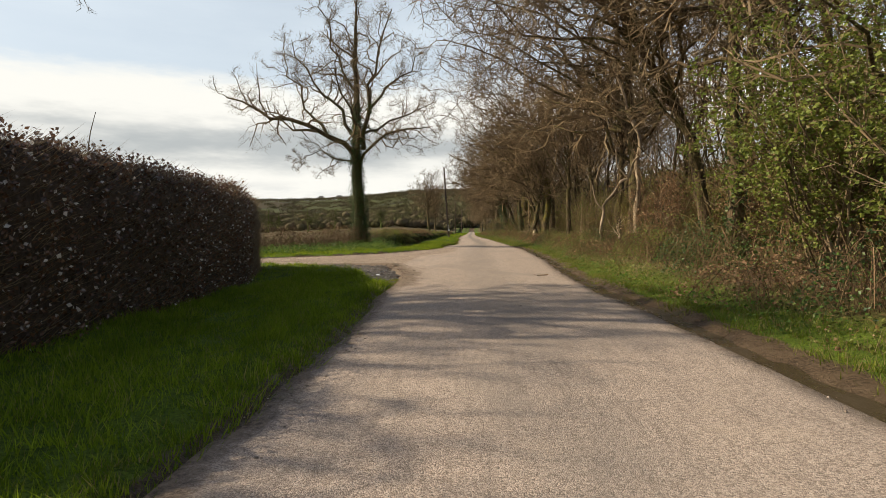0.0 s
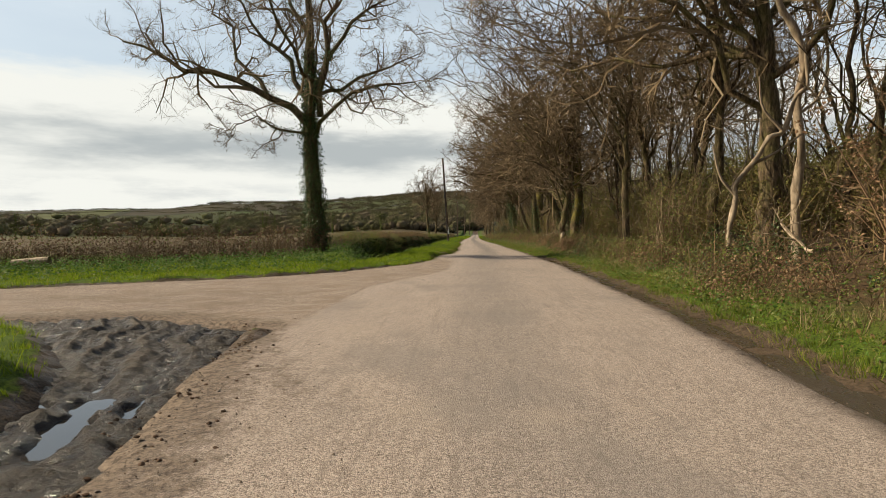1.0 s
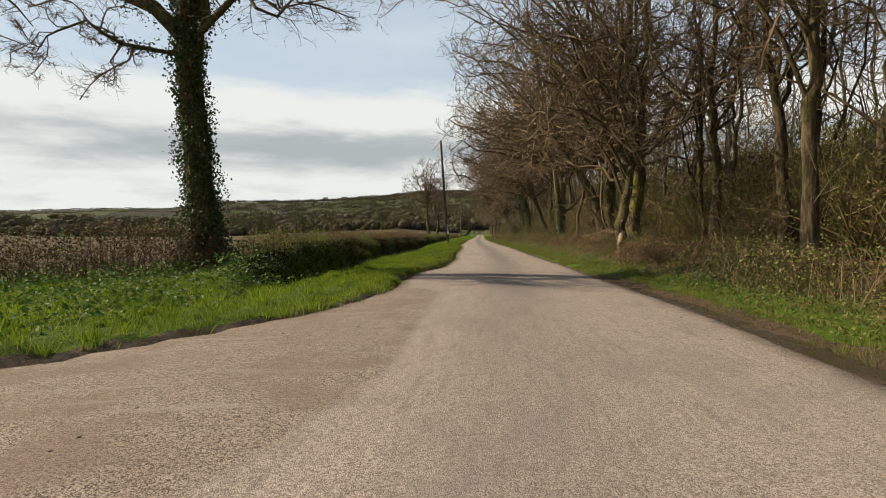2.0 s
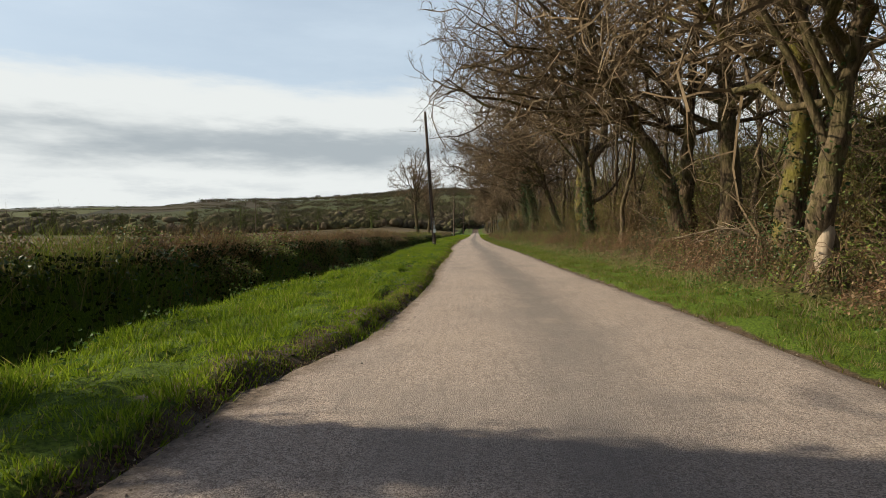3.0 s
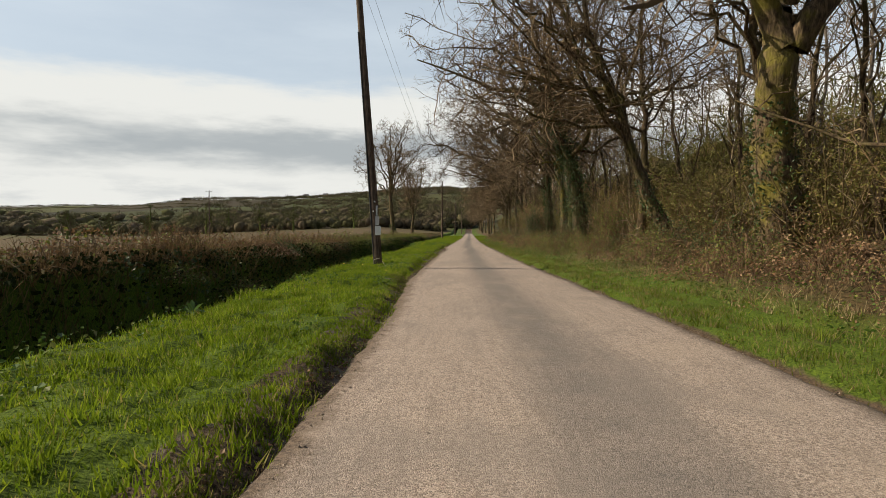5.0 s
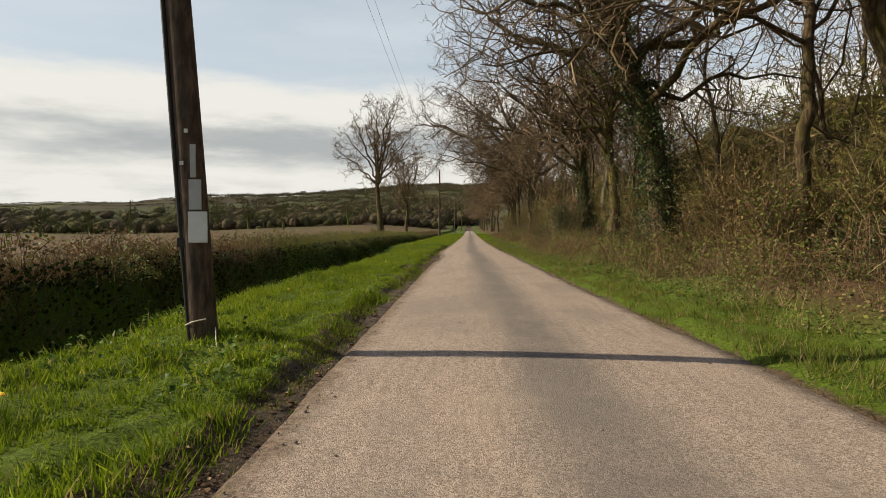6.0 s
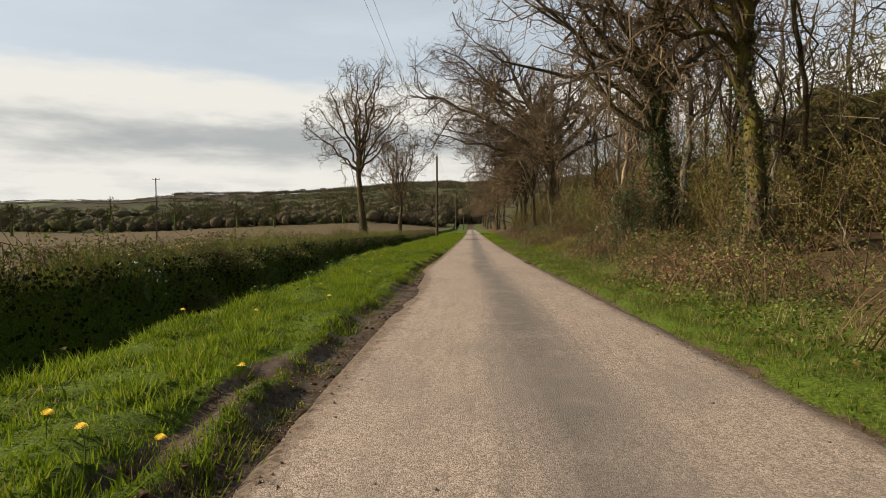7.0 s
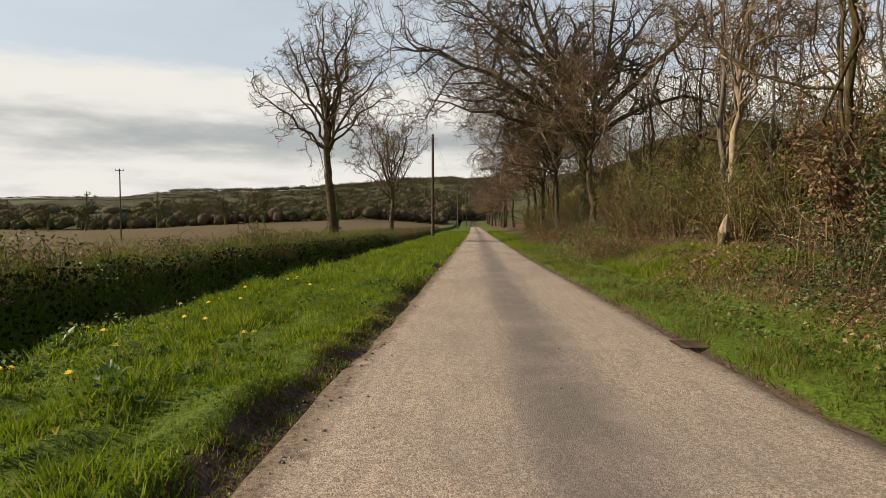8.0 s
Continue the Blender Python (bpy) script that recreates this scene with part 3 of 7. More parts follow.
def rut_line(x, y):
    """How deep in the long wheel rut of the verge a point lies, 0 to 1."""
    c = np.interp(y, RUT[:, 0], RUT[:, 1]) + 0.05 * np.sin(y * 2.3)
    return np.exp(-((x - c) / 0.15) ** 4) * step(54.5, 57, y) * (1 - step(68.5, 71, y)) * (0.65 + 0.35 * np.sin(y * 1.9 + 0.6 * np.sin(y * 5.1)))


FAR_FIELD = np.array([(-260, -1.0), (-200, -0.75), (-151, -0.3), (-122, 1.1), (-103, 2.3), (-74, 3.4), (-43, 3.6), (-14, 0.4), (-6, 0.0)])


def BANK(y):
    return np.interp(y, (0, 85, 110, 300), (0.55, 0.50, 0.22, 0.20))


SKYLINE = np.array([(-3.0, 0.030), (-0.95, 0.028), (-0.80, 0.030), (-0.6, 0.037), (-0.5, 0.038), (-0.42, 0.047), (-0.3, 0.049), (-0.2, 0.053), (-0.12, 0.058), (0.0, 0.062), (0.3, 0.075), (3.0, 0.07)])


def puddle_hollow(x, y, grow=0.0):
    """Two ragged hollows that hold the wallow's water, 0 to 1."""
    x = x + 0.05 * bumps(x, y, 81, 0.7) + 0.02 * bumps(x, y, 82, 0.3)
    long_ = np.exp(-(((x + 2.98 + 0.30 * (y - 19.6)) / (0.15 + grow)) ** 4 + ((y - 19.65) / (0.95 + grow)) ** 4))
    short_ = np.exp(-(((x + 2.74 + 0.30 * (y - 20.1)) / (0.085 + grow)) ** 4 + ((y - 20.1) / (0.40 + grow)) ** 4))
    return (long_ + short_).clip(0, 1)


def land(x, y):
    """Height of the ground."""
    x, y = np.asarray(x, float), np.asarray(y, float)
    s = road_distance(x, y)
    ragged = 0.045 * bumps(x, y, 3, 1.3) + 0.03 * bumps(x, y, 4, 0.5)
    bare = np.where(x < 0, SOIL(y), 0.05)
    z = -0.12 + 0.105 * step(-0.3, 0.2, s) + np.where(x < 0, np.interp(y, (0, 44, 48, 60, 75, 90, 130, 150), (0.065, 0.07, 0.15, 0.14, 0.10, 0.13, 0.12, 0.07)), 0.065) * step(-0.04, 0.2, s - bare) + np.where(s > -0.35, ragged, 0) * (0.3 + 0.7 * step(-0.1, 0.3, s - bare)) * (1 - 0.5 * step(2, 5, s)) + fall(x, y)
    lo, hi = edges(y)
    # wet gutter along the wood
    gutter = (x > hi - 0.2) * (1 - step(0.35, 0.6 + 0.15 * step(8, 16, y), x - hi)) * (1 - step(44, 52, y))
    z = z - gutter * (z + 0.05 + 0.022 * bumps(x, y, 6, 0.8) + 0.018 * bumps(x, y, 7, 0.35))
    # wallow at the corner
    w = inside(WALLOW, x, y)
    rut = np.abs(np.sin((x * 0.75 + y * 0.62) * 3.4 + 0.8 * bumps(x, y, 8, 1.4)))
    z = np.where(w < 0.2, z * step(-0.05, 0.2, w) + (1 - step(-0.05, 0.2, w)) * (-0.085 + 0.010 * rut + 0.006 * bumps(x, y, 9, 0.7) + fall(x, y)), z)
    z = z - 0.085 * puddle_hollow(x, y)
    z = z - 0.22 * np.exp(-(((x + 2.2) / 0.20) ** 4 + ((y - 64.4) / 0.6) ** 4))      # a muddy hole in the verge
    z = z - 0.15 * np.exp(-(((x + 2.44 + 0.04 * np.sin(y * 4)) / 0.14) ** 4 + ((y - 109.0) / 1.7) ** 4)) * (0.7 + 0.3 * np.sin(y * 7))      # a wheel rut in the turf
    z = z - 0.13 * rut_line(x, y)
    # ditch and hedge bank on the field side
    on = step(43, 52, y + 0.7 * (x + 5).clip(-6, 0))
    crest = ditch_lip(x, y)
    back = ditch_back(x, y)
    ditch = -1.25 * step(0, -0.9, x - crest) * (1 - step(-1.7, -2.35, x - back)) + BANK(y) * step(-1.7, -2.35, x - back) * (1 - step(-3.2, -6.0, x - back))
    z = z + on * ditch
    # field falls away, wood rises
    z = z - 1.9 * step(-9, -75, x) + np.interp(x, FAR_FIELD[:, 0], FAR_FIELD[:, 1]) * step(235, 372, y) + 0.25 * bumps(x, y, 15, 60) * step(-10, -40, x)
    bank = (x - hi).clip(0, None)
    z = z + 0.42 * step(1.2, 4.5, bank) + 0.085 * (bank - 4.5).clip(0, 70) + 0.12 * bumps(x, y, 17, 4) * step(1.5, 4, bank)
    # hills
    r = np.hypot(x, y) + 1e-6
    a = x / np.maximum(y, 0.33 * np.abs(x) + 1)
    crown = np.interp(a, SKYLINE[:, 0], SKYLINE[:, 1]) * 1150 - 2.5
    z = z + crown * step(330, 1150, r) * (1 - 0.6 * step(1300, 3000, r)) + 1.2 * bumps(x, y, 21, 260) * step(400, 900, r)
    return z


def grid_axis(*pieces):
    """Ruled steps: (from, to, pitch) one after the other."""
    out_ = [np.arange(a, b, s) for a, b, s in pieces]
    return np.concatenate(out_ + [[pieces[-1][1]]])


def sheet(xs, ys):
    X, Y = np.meshgrid(xs, ys)
    n, m = X.shape
    i = (np.arange(n - 1)[:, None] * m + np.arange(m - 1)[None]).ravel()
    f = np.concatenate([np.stack([i, i + 1, i + m + 1], 1), np.stack([i, i + m + 1, i + m], 1)])
    return X.ravel(), Y.ravel(), f


gx = grid_axis((-3200, -600, 200), (-600, -120, 30), (-120, -30, 6), (-30, -9.6, 1.2), (-9.6, -5.4, 0.2), (-5.4, -0.9, 0.1), (-0.9, 5.4, 0.2), (5.4, 12, 0.6), (12, 40, 3), (40, 160, 20), (160, 3200, 220))
gy = grid_axis((-900, -60, 70), (-60, -6, 4), (-6, 0, 0.8), (0, 46, 0.4), (46, 132, 0.3), (132, 150, 0.4), (150, 220, 1.2), (220, 420, 6), (420, 1500, 25), (1500, 4200, 180))
X, Y, F = sheet(gx, gy)
s = road_distance(X, Y)
lo, hi = edges(Y)
r = np.hypot(X, Y)
wood = step(1.5, 3.2, X - hi)
field = step(-8.0, -9.5, X) * np.where(Y > 40, step(44, 50, Y + 0.4 * (X + 9)), 0)
mud = np.maximum.reduce([0.8 * rut_line(X, Y), 1 - step(-0.1, 0.35, inside(WALLOW, X, Y)), (X > hi - 0.3) * (1 - step(0.5, 0.9, X - hi)) * (1 - step(46, 52, Y)),
                         0.9 * (1 - step(0.0, 0.25, s - np.where(X < 0, SOIL(Y), 0.0))), np.exp(-(((X + 2.2) / 0.18) ** 4 + ((Y - 64.4) / 0.6) ** 4)), np.exp(-(((X + 2.42) / 0.16) ** 4 + ((Y - 109.0) / 1.8) ** 4)), 0.3 * step(-0.35, -0.8, X - ditch_lip(X, Y)) * step(-2.9, -2.5, X - ditch_back(X, Y)) * step(44, 52, Y),
                         0.9 * np.exp(-((X - lo + 0.45) / 0.22) ** 2) * (bumps(X, Y, 31, 7) > 0.0) * step(40, 46, Y)])
zz = land(X, Y) - 0.05 * np.exp(-((X - lo + 0.45) / 0.2) ** 2) * (bumps(X, Y, 31, 7) > 0.0) * step(40, 46, Y)
zz = zz - 0.25 * (1 - step(-0.35, -0.02, inside(WALLOW, X, Y)))            # room for the churned mud
ground = new("ground", bake("ground", np.stack([X, Y, zz], 1), F, M_GROUND, True, dict(wood=wood, field=field, mud=mud, hill=step(300, 480, r))))
tagged(ground, "grass verges, leaf litter, stubble field and far hills", "ground", kind="structure")

# the road and its side lane: one surface that dips under the turf at its edges
rx_, ry_ = grid_axis((-60, -16, 4), (-16, -3.2, 0.5), (-3.2, 4.6, 0.2), (4.6, 6.4, 0.9)), grid_axis((-60, -2, 4), (-2, 160, 0.4), (160, 420, 4))
X, Y, F = sheet(rx_, ry_)
s = road_distance(X, Y)
lo, hi = edges(Y)
u = (2 * X - lo - hi) / (hi - lo)
Z = 0.03 * (1 - u.clip(-1.6, 1.6) ** 2) + 0.006 * bumps(X, Y, 41, 2.5) + fall(X, Y) - 0.42 * step(0.04, 0.5, s)
keep = (s[F] < 0.75).any(1)
# the side lane's own coarser surface
side = step(-0.6, 0.6, -(X + 2.55 - 1.6 * step(29, 36.5, Y))) * step(21, 24, Y) * (1 - step(43, 46, Y))
soil = np.maximum.reduce([1.0 * (1 - step(0.1, 1.0, inside(WALLOW, X, Y))), 0.62 * (1 - step(0.0, 0.9, np.abs((X + 1.75) + 0.62 * (Y - 20.4)) / 1.3)) * step(18, 21, Y) * (1 - step(25, 29, Y)) * (X < 0.6),
                          0.85 * step(-0.32, 0.05, s) * (X < 0), 0.42 * step(-2.4, -4.0, X) * step(24, 26, Y) * (1 - step(29, 33, Y)), 0.6 * step(-0.25, 0.05, s) * (X > 0)])
worn = np.interp(Y, (0, 40, 60, 80, 95, 110, 420), (0.35, 0.35, 0.8, 0.85, 0.85, 1.0, 1.0))
used, F2 = np.unique(F[keep], return_inverse=True)
road = new("road", bake("road", np.stack([X, Y, Z], 1)[used], F2.reshape(-1, 3), M_ROAD, True, dict(across=np.where(side > 0.5, 0, u)[used], side=side[used], soil=soil[used], worn=worn[used])))
tagged(road, "worn buff chip-sealed country lane with a side turning", "road", kind="structure")

# ---- trees ----
def ivy_on(rng, path, radii, top, count, size=0.095, thick=0.30):
    """Ivy leaves round a trunk up to a height, thinner above."""
    z = path[:, 2]
    h = top * rng.beta(1.0, 1.25, count)
    k = np.interp(h, z - z[0], np.arange(len(z)))
    i = k.astype(int).clip(0, len(z) - 2)
    f = (k - i)[:, None]
    c = path[i] * (1 - f) + path[i + 1] * f
    r = radii[i] * (1 - f[:, 0]) + radii[i + 1] * f[:, 0]
    a = rng.uniform(0, 2 * np.pi, count)
    ring = r + thick * rng.beta(1.2, 2.0, count) * (1.2 - 0.7 * h / top) * (0.7 + 0.6 * np.sin(3 * a + 2.5 * h))
    return leaves(rng, c + np.stack([np.cos(a) * ring, np.sin(a) * ring, 0 * a], 1), size, 0.1)


def twigs_of(rng, p1, r1, n2, n3, n4, n5, share=(0.5, 0.5, 0.6, 0.7), fat=1.0):
    """Branches, spray and twigs of the limbs p1."""
    shapes = []
    p2, r2 = run(rng, *sprout(rng, p1, r1, n2, 0.26, (30, 75), share[0]), 5, 0.54, 0.05, 0.2)
    r2 = np.maximum(r2 * 1.2, 0.021 * fat)
    shapes.append(tubes(p2, r2, 3))
    p3, r3 = run(rng, *sprout(rng, p2, r2, n3, 0.25, (30, 70), share[1]), 2, 0.70, 0.06, 0.3)
    r3 = np.maximum(r3, 0.015 * fat)
    shapes.append(spikes(p3[:, 0], p3[:, 1] * 1.3 - p3[:, 0] * 0.3, r3[:, 0]))
    shapes.append(spikes(p3[:, 1], p3[:, 2], r3[:, 1] * 0.8))
    q, d, n, r = sprout(rng, p3, r3, n4, 0.1, (28, 65), share[2])
    e = q + unit(d + UP * 0.15) * n[:, None]
    shapes.append(slivers(rng, q, e, np.full(len(q), 0.0105 * fat)))
    if n5:
        q, d, n, r = sprout(rng, np.stack([q, e], 1), np.full((len(q), 2), 0.006), n5, 0.15, (28, 65), share[3])
        shapes.append(slivers(rng, q, q + unit(d + UP * 0.2) * n[:, None].clip(0.18, None), np.full(len(q), 0.0070 * fat)))
    return shapes


def bole(points, base, tip, m=28, flare=1.6):
    path = spline(points, m)
    r = np.linspace(base, tip, m)
    r[0] *= flare
    r[1] *= 1 + (flare - 1) * 0.45
    r[2] *= 1 + (flare - 1) * 0.2
    return path, r


def gnarl(rng, shape, amount):
    v, f = shape
    return v + rng.normal(size=v.shape) * amount, f


def tree(name, x, y, points, base, tip, limbs, seed, bark, label, category="tree", group="", counts=(11, 6, 4, 2), guides=(), ivy=0, ivy_top=6.0,
         fork=0.45, spread=7.0, angle=(35, 75), lean=(0.0, 0.0), lift=0.07, twig=None, stubs=0, share=(0.48, 0.46, 0.52, 0.62), sink=0.15, fat=0.95, knots=0.16, creep=0.0, over=0, shaggy=0.30):
    """A bare tree: trunk with its main limbs, crown of branches and twigs, ivy where it has some."""
    rng = np.random.RandomState(seed)
    ob = thing(name, x, y, float(land(x, y)), label, category, group)
    pts = [np.array(p, float) for p in points]
    pts[0] = pts[0] - UP * sink
    path, rad = bole(pts, base, tip)
    path[4:] += np.cumsum(rng.normal(size=path[4:].shape) * np.array([knots, knots, 0]), 0) * 0.38
    sets_p, sets_r = [], []
    if limbs:
        fork = min(max(fork, 6.0 / pts[-1][2]), 0.5) if name == "woodland_tree" else fork
        s_, d_, n_, r_ = sprout(rng, path[None], rad[None], limbs, fork, angle, 1.0, 0.2, max(0.74, fork + 0.25))
        d_ = unit(d_ + np.array([lean[0], lean[1], 0.0]))
        n_ = spread * 1.2 * rng.uniform(0.75, 1.2, len(n_)) * np.linspace(1.0, 0.8, limbs)
        p, r = run(rng, s_, d_, n_, r_.clip(0.04, None) * 0.78, 10, 0.27, lift, 0.10)
        p, r = p[:, (0, 1, 2, 3, 4, 5, 6, 8, 10)], r[:, (0, 1, 2, 3, 4, 5, 6, 8, 10)]
        p[..., 2] = np.maximum(p[..., 2], p[:, :1, 2] + np.linspace(0, 0.9, 9)[None])          # limbs do not droop
        p[:, 1:] += rng.normal(size=p[:, 1:].shape) * 0.13
        reach = -0.6 - x                              # crowns end over the middle of the lane
        if name == "woodland_tree":
            p[..., 0] = np.where(p[..., 0] < reach, reach + 0.3 * (p[..., 0] - reach), p[..., 0])
        sets_p.append(p), sets_r.append(r)
    boughs = list(guides)
    for k in range(over):                          # boughs that reach out over the lane
        u = (k + 0.5) / over
        z0 = np.interp(0.25 + 0.3 * u, np.linspace(0, 1, len(path)), path[:, 2])
        i = int(np.searchsorted(path[:, 2], z0).clip(1, len(path) - 2))
        a, out_x = path[i], -0.8 - x - rng.uniform(-1.6, 1.4)
        z1, dy = rng.uniform(9.0, 11.0) + 6.5 * u, rng.uniform(-3.5, 2.5)
        boughs.append(([a, a + (0.25 * (out_x - a[0]), 0.15 * dy, 0.42 * (z1 - a[2])), a + (0.6 * (out_x - a[0]), 0.5 * dy, 0.78 * (z1 - a[2])), (out_x, dy, z1)], rad[i] * 0.42))
    for g, r0 in boughs:
        gp = spline(g, 9)[None]
        gp[:, 1:] += rng.normal(size=gp[:, 1:].shape) * 0.17
        sets_p.append(gp), sets_r.append(r0 * np.linspace(1, 0.2, 9)[None])
    p1, r1 = np.concatenate(sets_p), np.concatenate(sets_r)
    wood_ = join(gnarl(rng, tubes(path[None], rad[None], 14), base * 0.05), tubes(p1, r1, 7))
    part("trunk", wood_, bark, ob, smooth=True)
    if tip < 0.15:                                 # the leader bears twigs too
        p1 = np.concatenate([p1, spline(path[16::2], 9)[None]])
        r1 = np.concatenate([r1, np.linspace(rad[16], rad[-1], 9)[None]])
    part("crown", join(*twigs_of(rng, p1, r1, *counts, share=share, fat=fat)), twig or M_TWIG, ob)
    if stubs:
        q, d, n, r = sprout(rng, path[None], rad[None], stubs, 0.12, (55, 95), 1.0, 0.3, 0.6)
        part("epicormic_shoots", spikes(q, q + unit(d + UP * 0.3) * rng.uniform(0.4, 1.3, (len(q), 1)), np.full(len(q), 0.012)), M_PALETWIG, ob)["kind"] = "stuff"
    if ivy:
        clad = [ivy_on(rng, path, rad, ivy_top, ivy, thick=shaggy)]
        if creep:                                  # ivy running out along the limbs
            m = int(ivy * creep)
            i, f = rng.randint(len(p1) - 1, size=m), rng.beta(1.0, 2.6, m) * 5.5
            j, f = f.astype(int), (f - f.astype(int))[:, None]
            c = p1[i, j] * (1 - f) + p1[i, j + 1] * f
            clad.append(leaves(rng, c + rng.normal(size=c.shape) * (r1[i, j] + 0.05)[:, None], 0.09, 0.1))
        part("ivy", join(*clad), M_IVY, ob, "dark glossy ivy leaves")
    return ob


# the oak on the corner of the side lane
oak_limbs = [
    ([(0.1, 0, 6.9), (-1.9, -0.3, 8.4), (-3.9, -0.6, 9.4), (-6.3, -1.0, 9.9), (-8.2, -1.0, 10.8), (-10.3, -0.6, 11.7)], 0.24),
    ([(-2.4, -0.3, 8.8), (-4.0, 0.6, 10.6), (-5.4, 1.2, 13.0), (-6.4, 1.5, 15.4)], 0.13),
    ([(-0.1, 0.2, 8.3), (-1.6, 0.8, 10.9), (-3.1, 1.2, 12.2), (-4.8, 1.6, 14.6), (-6.0, 1.8, 17.0)], 0.16),
    ([(0.5, 0.1, 7.6), (0.9, -0.4, 10.0), (1.1, -0.6, 12.4), (2.0, -0.8, 15.2), (2.6, -1.0, 18.2)], 0.20),
    ([(0.9, -0.5, 10.6), (2.4, -1.5, 12.0), (4.2, -2.0, 13.2), (5.6, -2.2, 14.6)], 0.12),
    ([(0.3, 0.0, 6.7), (1.6, -0.6, 7.8), (3.4, -1.0, 9.0), (5.2, -1.2, 9.2), (6.4, -1.3, 8.6)], 0.13),
    ([(0.2, 0.2, 8.8), (2.2, 1.6, 10.0), (4.3, 2.3, 10.9), (6.2, 2.6, 11.9)], 0.12),
    ([(-0.1, 0.0, 6.5), (-1.4, -0.8, 6.9), (-2.9, -1.2, 7.2), (-4.4, -1.4, 6.6)], 0.08),
    ([(0.0, 0.3, 8.0), (-0.6, 3.0, 10.0), (-0.8, 5.2, 12.5), (-1.2, 6.4, 15.5)], 0.16),
    ([(0.0, -0.3, 7.6), (0.4, -2.8, 9.4), (-0.4, -5.0, 11.3), (-0.2, -6.6, 13.8)], 0.14),
    ([(0.0, 0.0, 12.0), (-1.4, 0.6, 14.6), (-2.4, 0.4, 17.6), (-2.8, 0.2, 20.0)], 0.12),
]
oak_limbs = [([(a, b - 0.95, c) for a, b, c in line], r0) for line, r0 in oak_limbs]
tree("oak_tree", -9.10, 50.3, [(0.1, 0, 0), (0.0, -0.5, 3.5), (-0.05, -0.95, 7.5), (0.0, -1.1, 11.2), (-0.1, -0.9, 15.5), (0.1, -1.0, 20.5)], 0.50, 0.05, 0, 11, M_DARKBARK,
     "tall bare oak with ivy climbing its trunk, at the lane's corner", counts=(12, 8, 6, 4), guides=oak_limbs, knots=0.03, ivy=11500, ivy_top=11.5, creep=0.42, shaggy=0.46, share=(0.42, 0.46, 0.6, 0.7), stubs=60)

# the two roadside ash trees by the field
def fan(base, top, reach, seed, n):
    """Ascending limbs that open like a vase."""
    g = np.random.RandomState(seed)
    out_ = []
    for k in range(n):
        a, u = k * 2.4 + g.uniform(-0.3, 0.3), (k + 0.5) / n
        d = reach * (0.25 + 0.8 * u ** 0.8)
        z1 = top * (1.0 - 0.42 * u ** 1.6) * g.uniform(0.94, 1.04)
        z0 = base + (1 - u) * 1.8
        c, s_ = math.cos(a) * d, math.sin(a) * d
        out_.append(([(0, 0, z0), (c * 0.22, s_ * 0.22, z0 + (z1 - z0) * 0.28), (c * 0.52, s_ * 0.52, z0 + (z1 - z0) * 0.58), (c * 0.82, s_ * 0.82, z0 + (z1 - z0) * 0.84), (c, s_, z1)], 0.15 - 0.05 * u))
    return out_


tree("ash_tree", -11.4, 165.8, [(0.4, 0, 0), (0.1, 0, 3.5), (-0.1, 0, 6.5), (-0.2, 0, 9.0)], 0.36, 0.16, 0, 21, M_DARKBARK,
     "slender bare ash with a tall open crown beside the field", "tree", "roadside ash trees", (9, 6, 5, 3), fat=1.3, knots=0.04, ivy=900, ivy_top=2.5, guides=fan(6.4, 16.3, 5.5, 5, 15))
tree("ash_tree", -11.8, 205, [(0.1, 0, 0), (0, 0, 2.0), (0.2, 0, 4.2), (0.2, 0, 6.5)], 0.36, 0.16, 0, 22, M_DARKBARK,
     "broad bare ash with a round crown beyond the ditch", "tree", "roadside ash trees", (9, 6, 5, 3), fat=1.8, knots=0.04, guides=fan(4.6, 15.6, 6.2, 6, 13))

# the wood's edge, along the lane
T = "bare woodland tree leaning over the lane's edge"
tree("woodland_tree", 7.30, 17.3, [(0, 0, 0), (0.1, 0, 5), (0.0, 0, 10), (0.3, 0, 17)], 0.22, 0.04, 13, 31, M_DARKBARK, "dark bare oak upright in the scrub", "tree", "trees along the wood's edge", fork=0.15, spread=7.3, lean=(-0.45, -0.05), ivy=900, ivy_top=5, counts=(12, 7, 5, 2), fat=1.1)
tree("woodland_tree", 8.30, 22.5, [(0.3, 0, 0), (-0.2, 0, 3.2), (-1.4, -0.3, 6.0), (-3.0, -0.6, 9.2), (-4.0, -1.0, 15)], 0.25, 0.05, 13, 32, M_DARKBARK, "dark bare oak leaning towards the lane", "tree", "trees along the wood's edge", over=3, fork=0.20, spread=7.3, lean=(-0.45, -0.05), counts=(12, 7, 5, 2), fat=1.1)
tree("woodland_tree", 9.20, 35.0, [(0, 0, 0), (0.1, 0, 5), (-0.1, 0, 10), (0.2, 0, 18)], 0.38, 0.05, 14, 33, M_BARK, "mossy bare oak behind a broken pale stem", "tree", "trees along the wood's edge", over=5, fork=0.15, spread=8.5, lean=(-0.4, 0), counts=(12, 7, 5, 2), fat=1.15)
tree("woodland_tree", 7.05, 44.0, [(0, 0, 0), (-0.1, 0, 4), (0.2, 0, 8), (-0.2, 0, 14)], 0.18, 0.03, 12, 34, M_BARK, "slim bare tree in the scrub", "tree", "trees along the wood's edge", over=5, fork=0.15, spread=5.5, lean=(-0.45, -0.05), counts=(11, 7, 5, 2), fat=1.15)
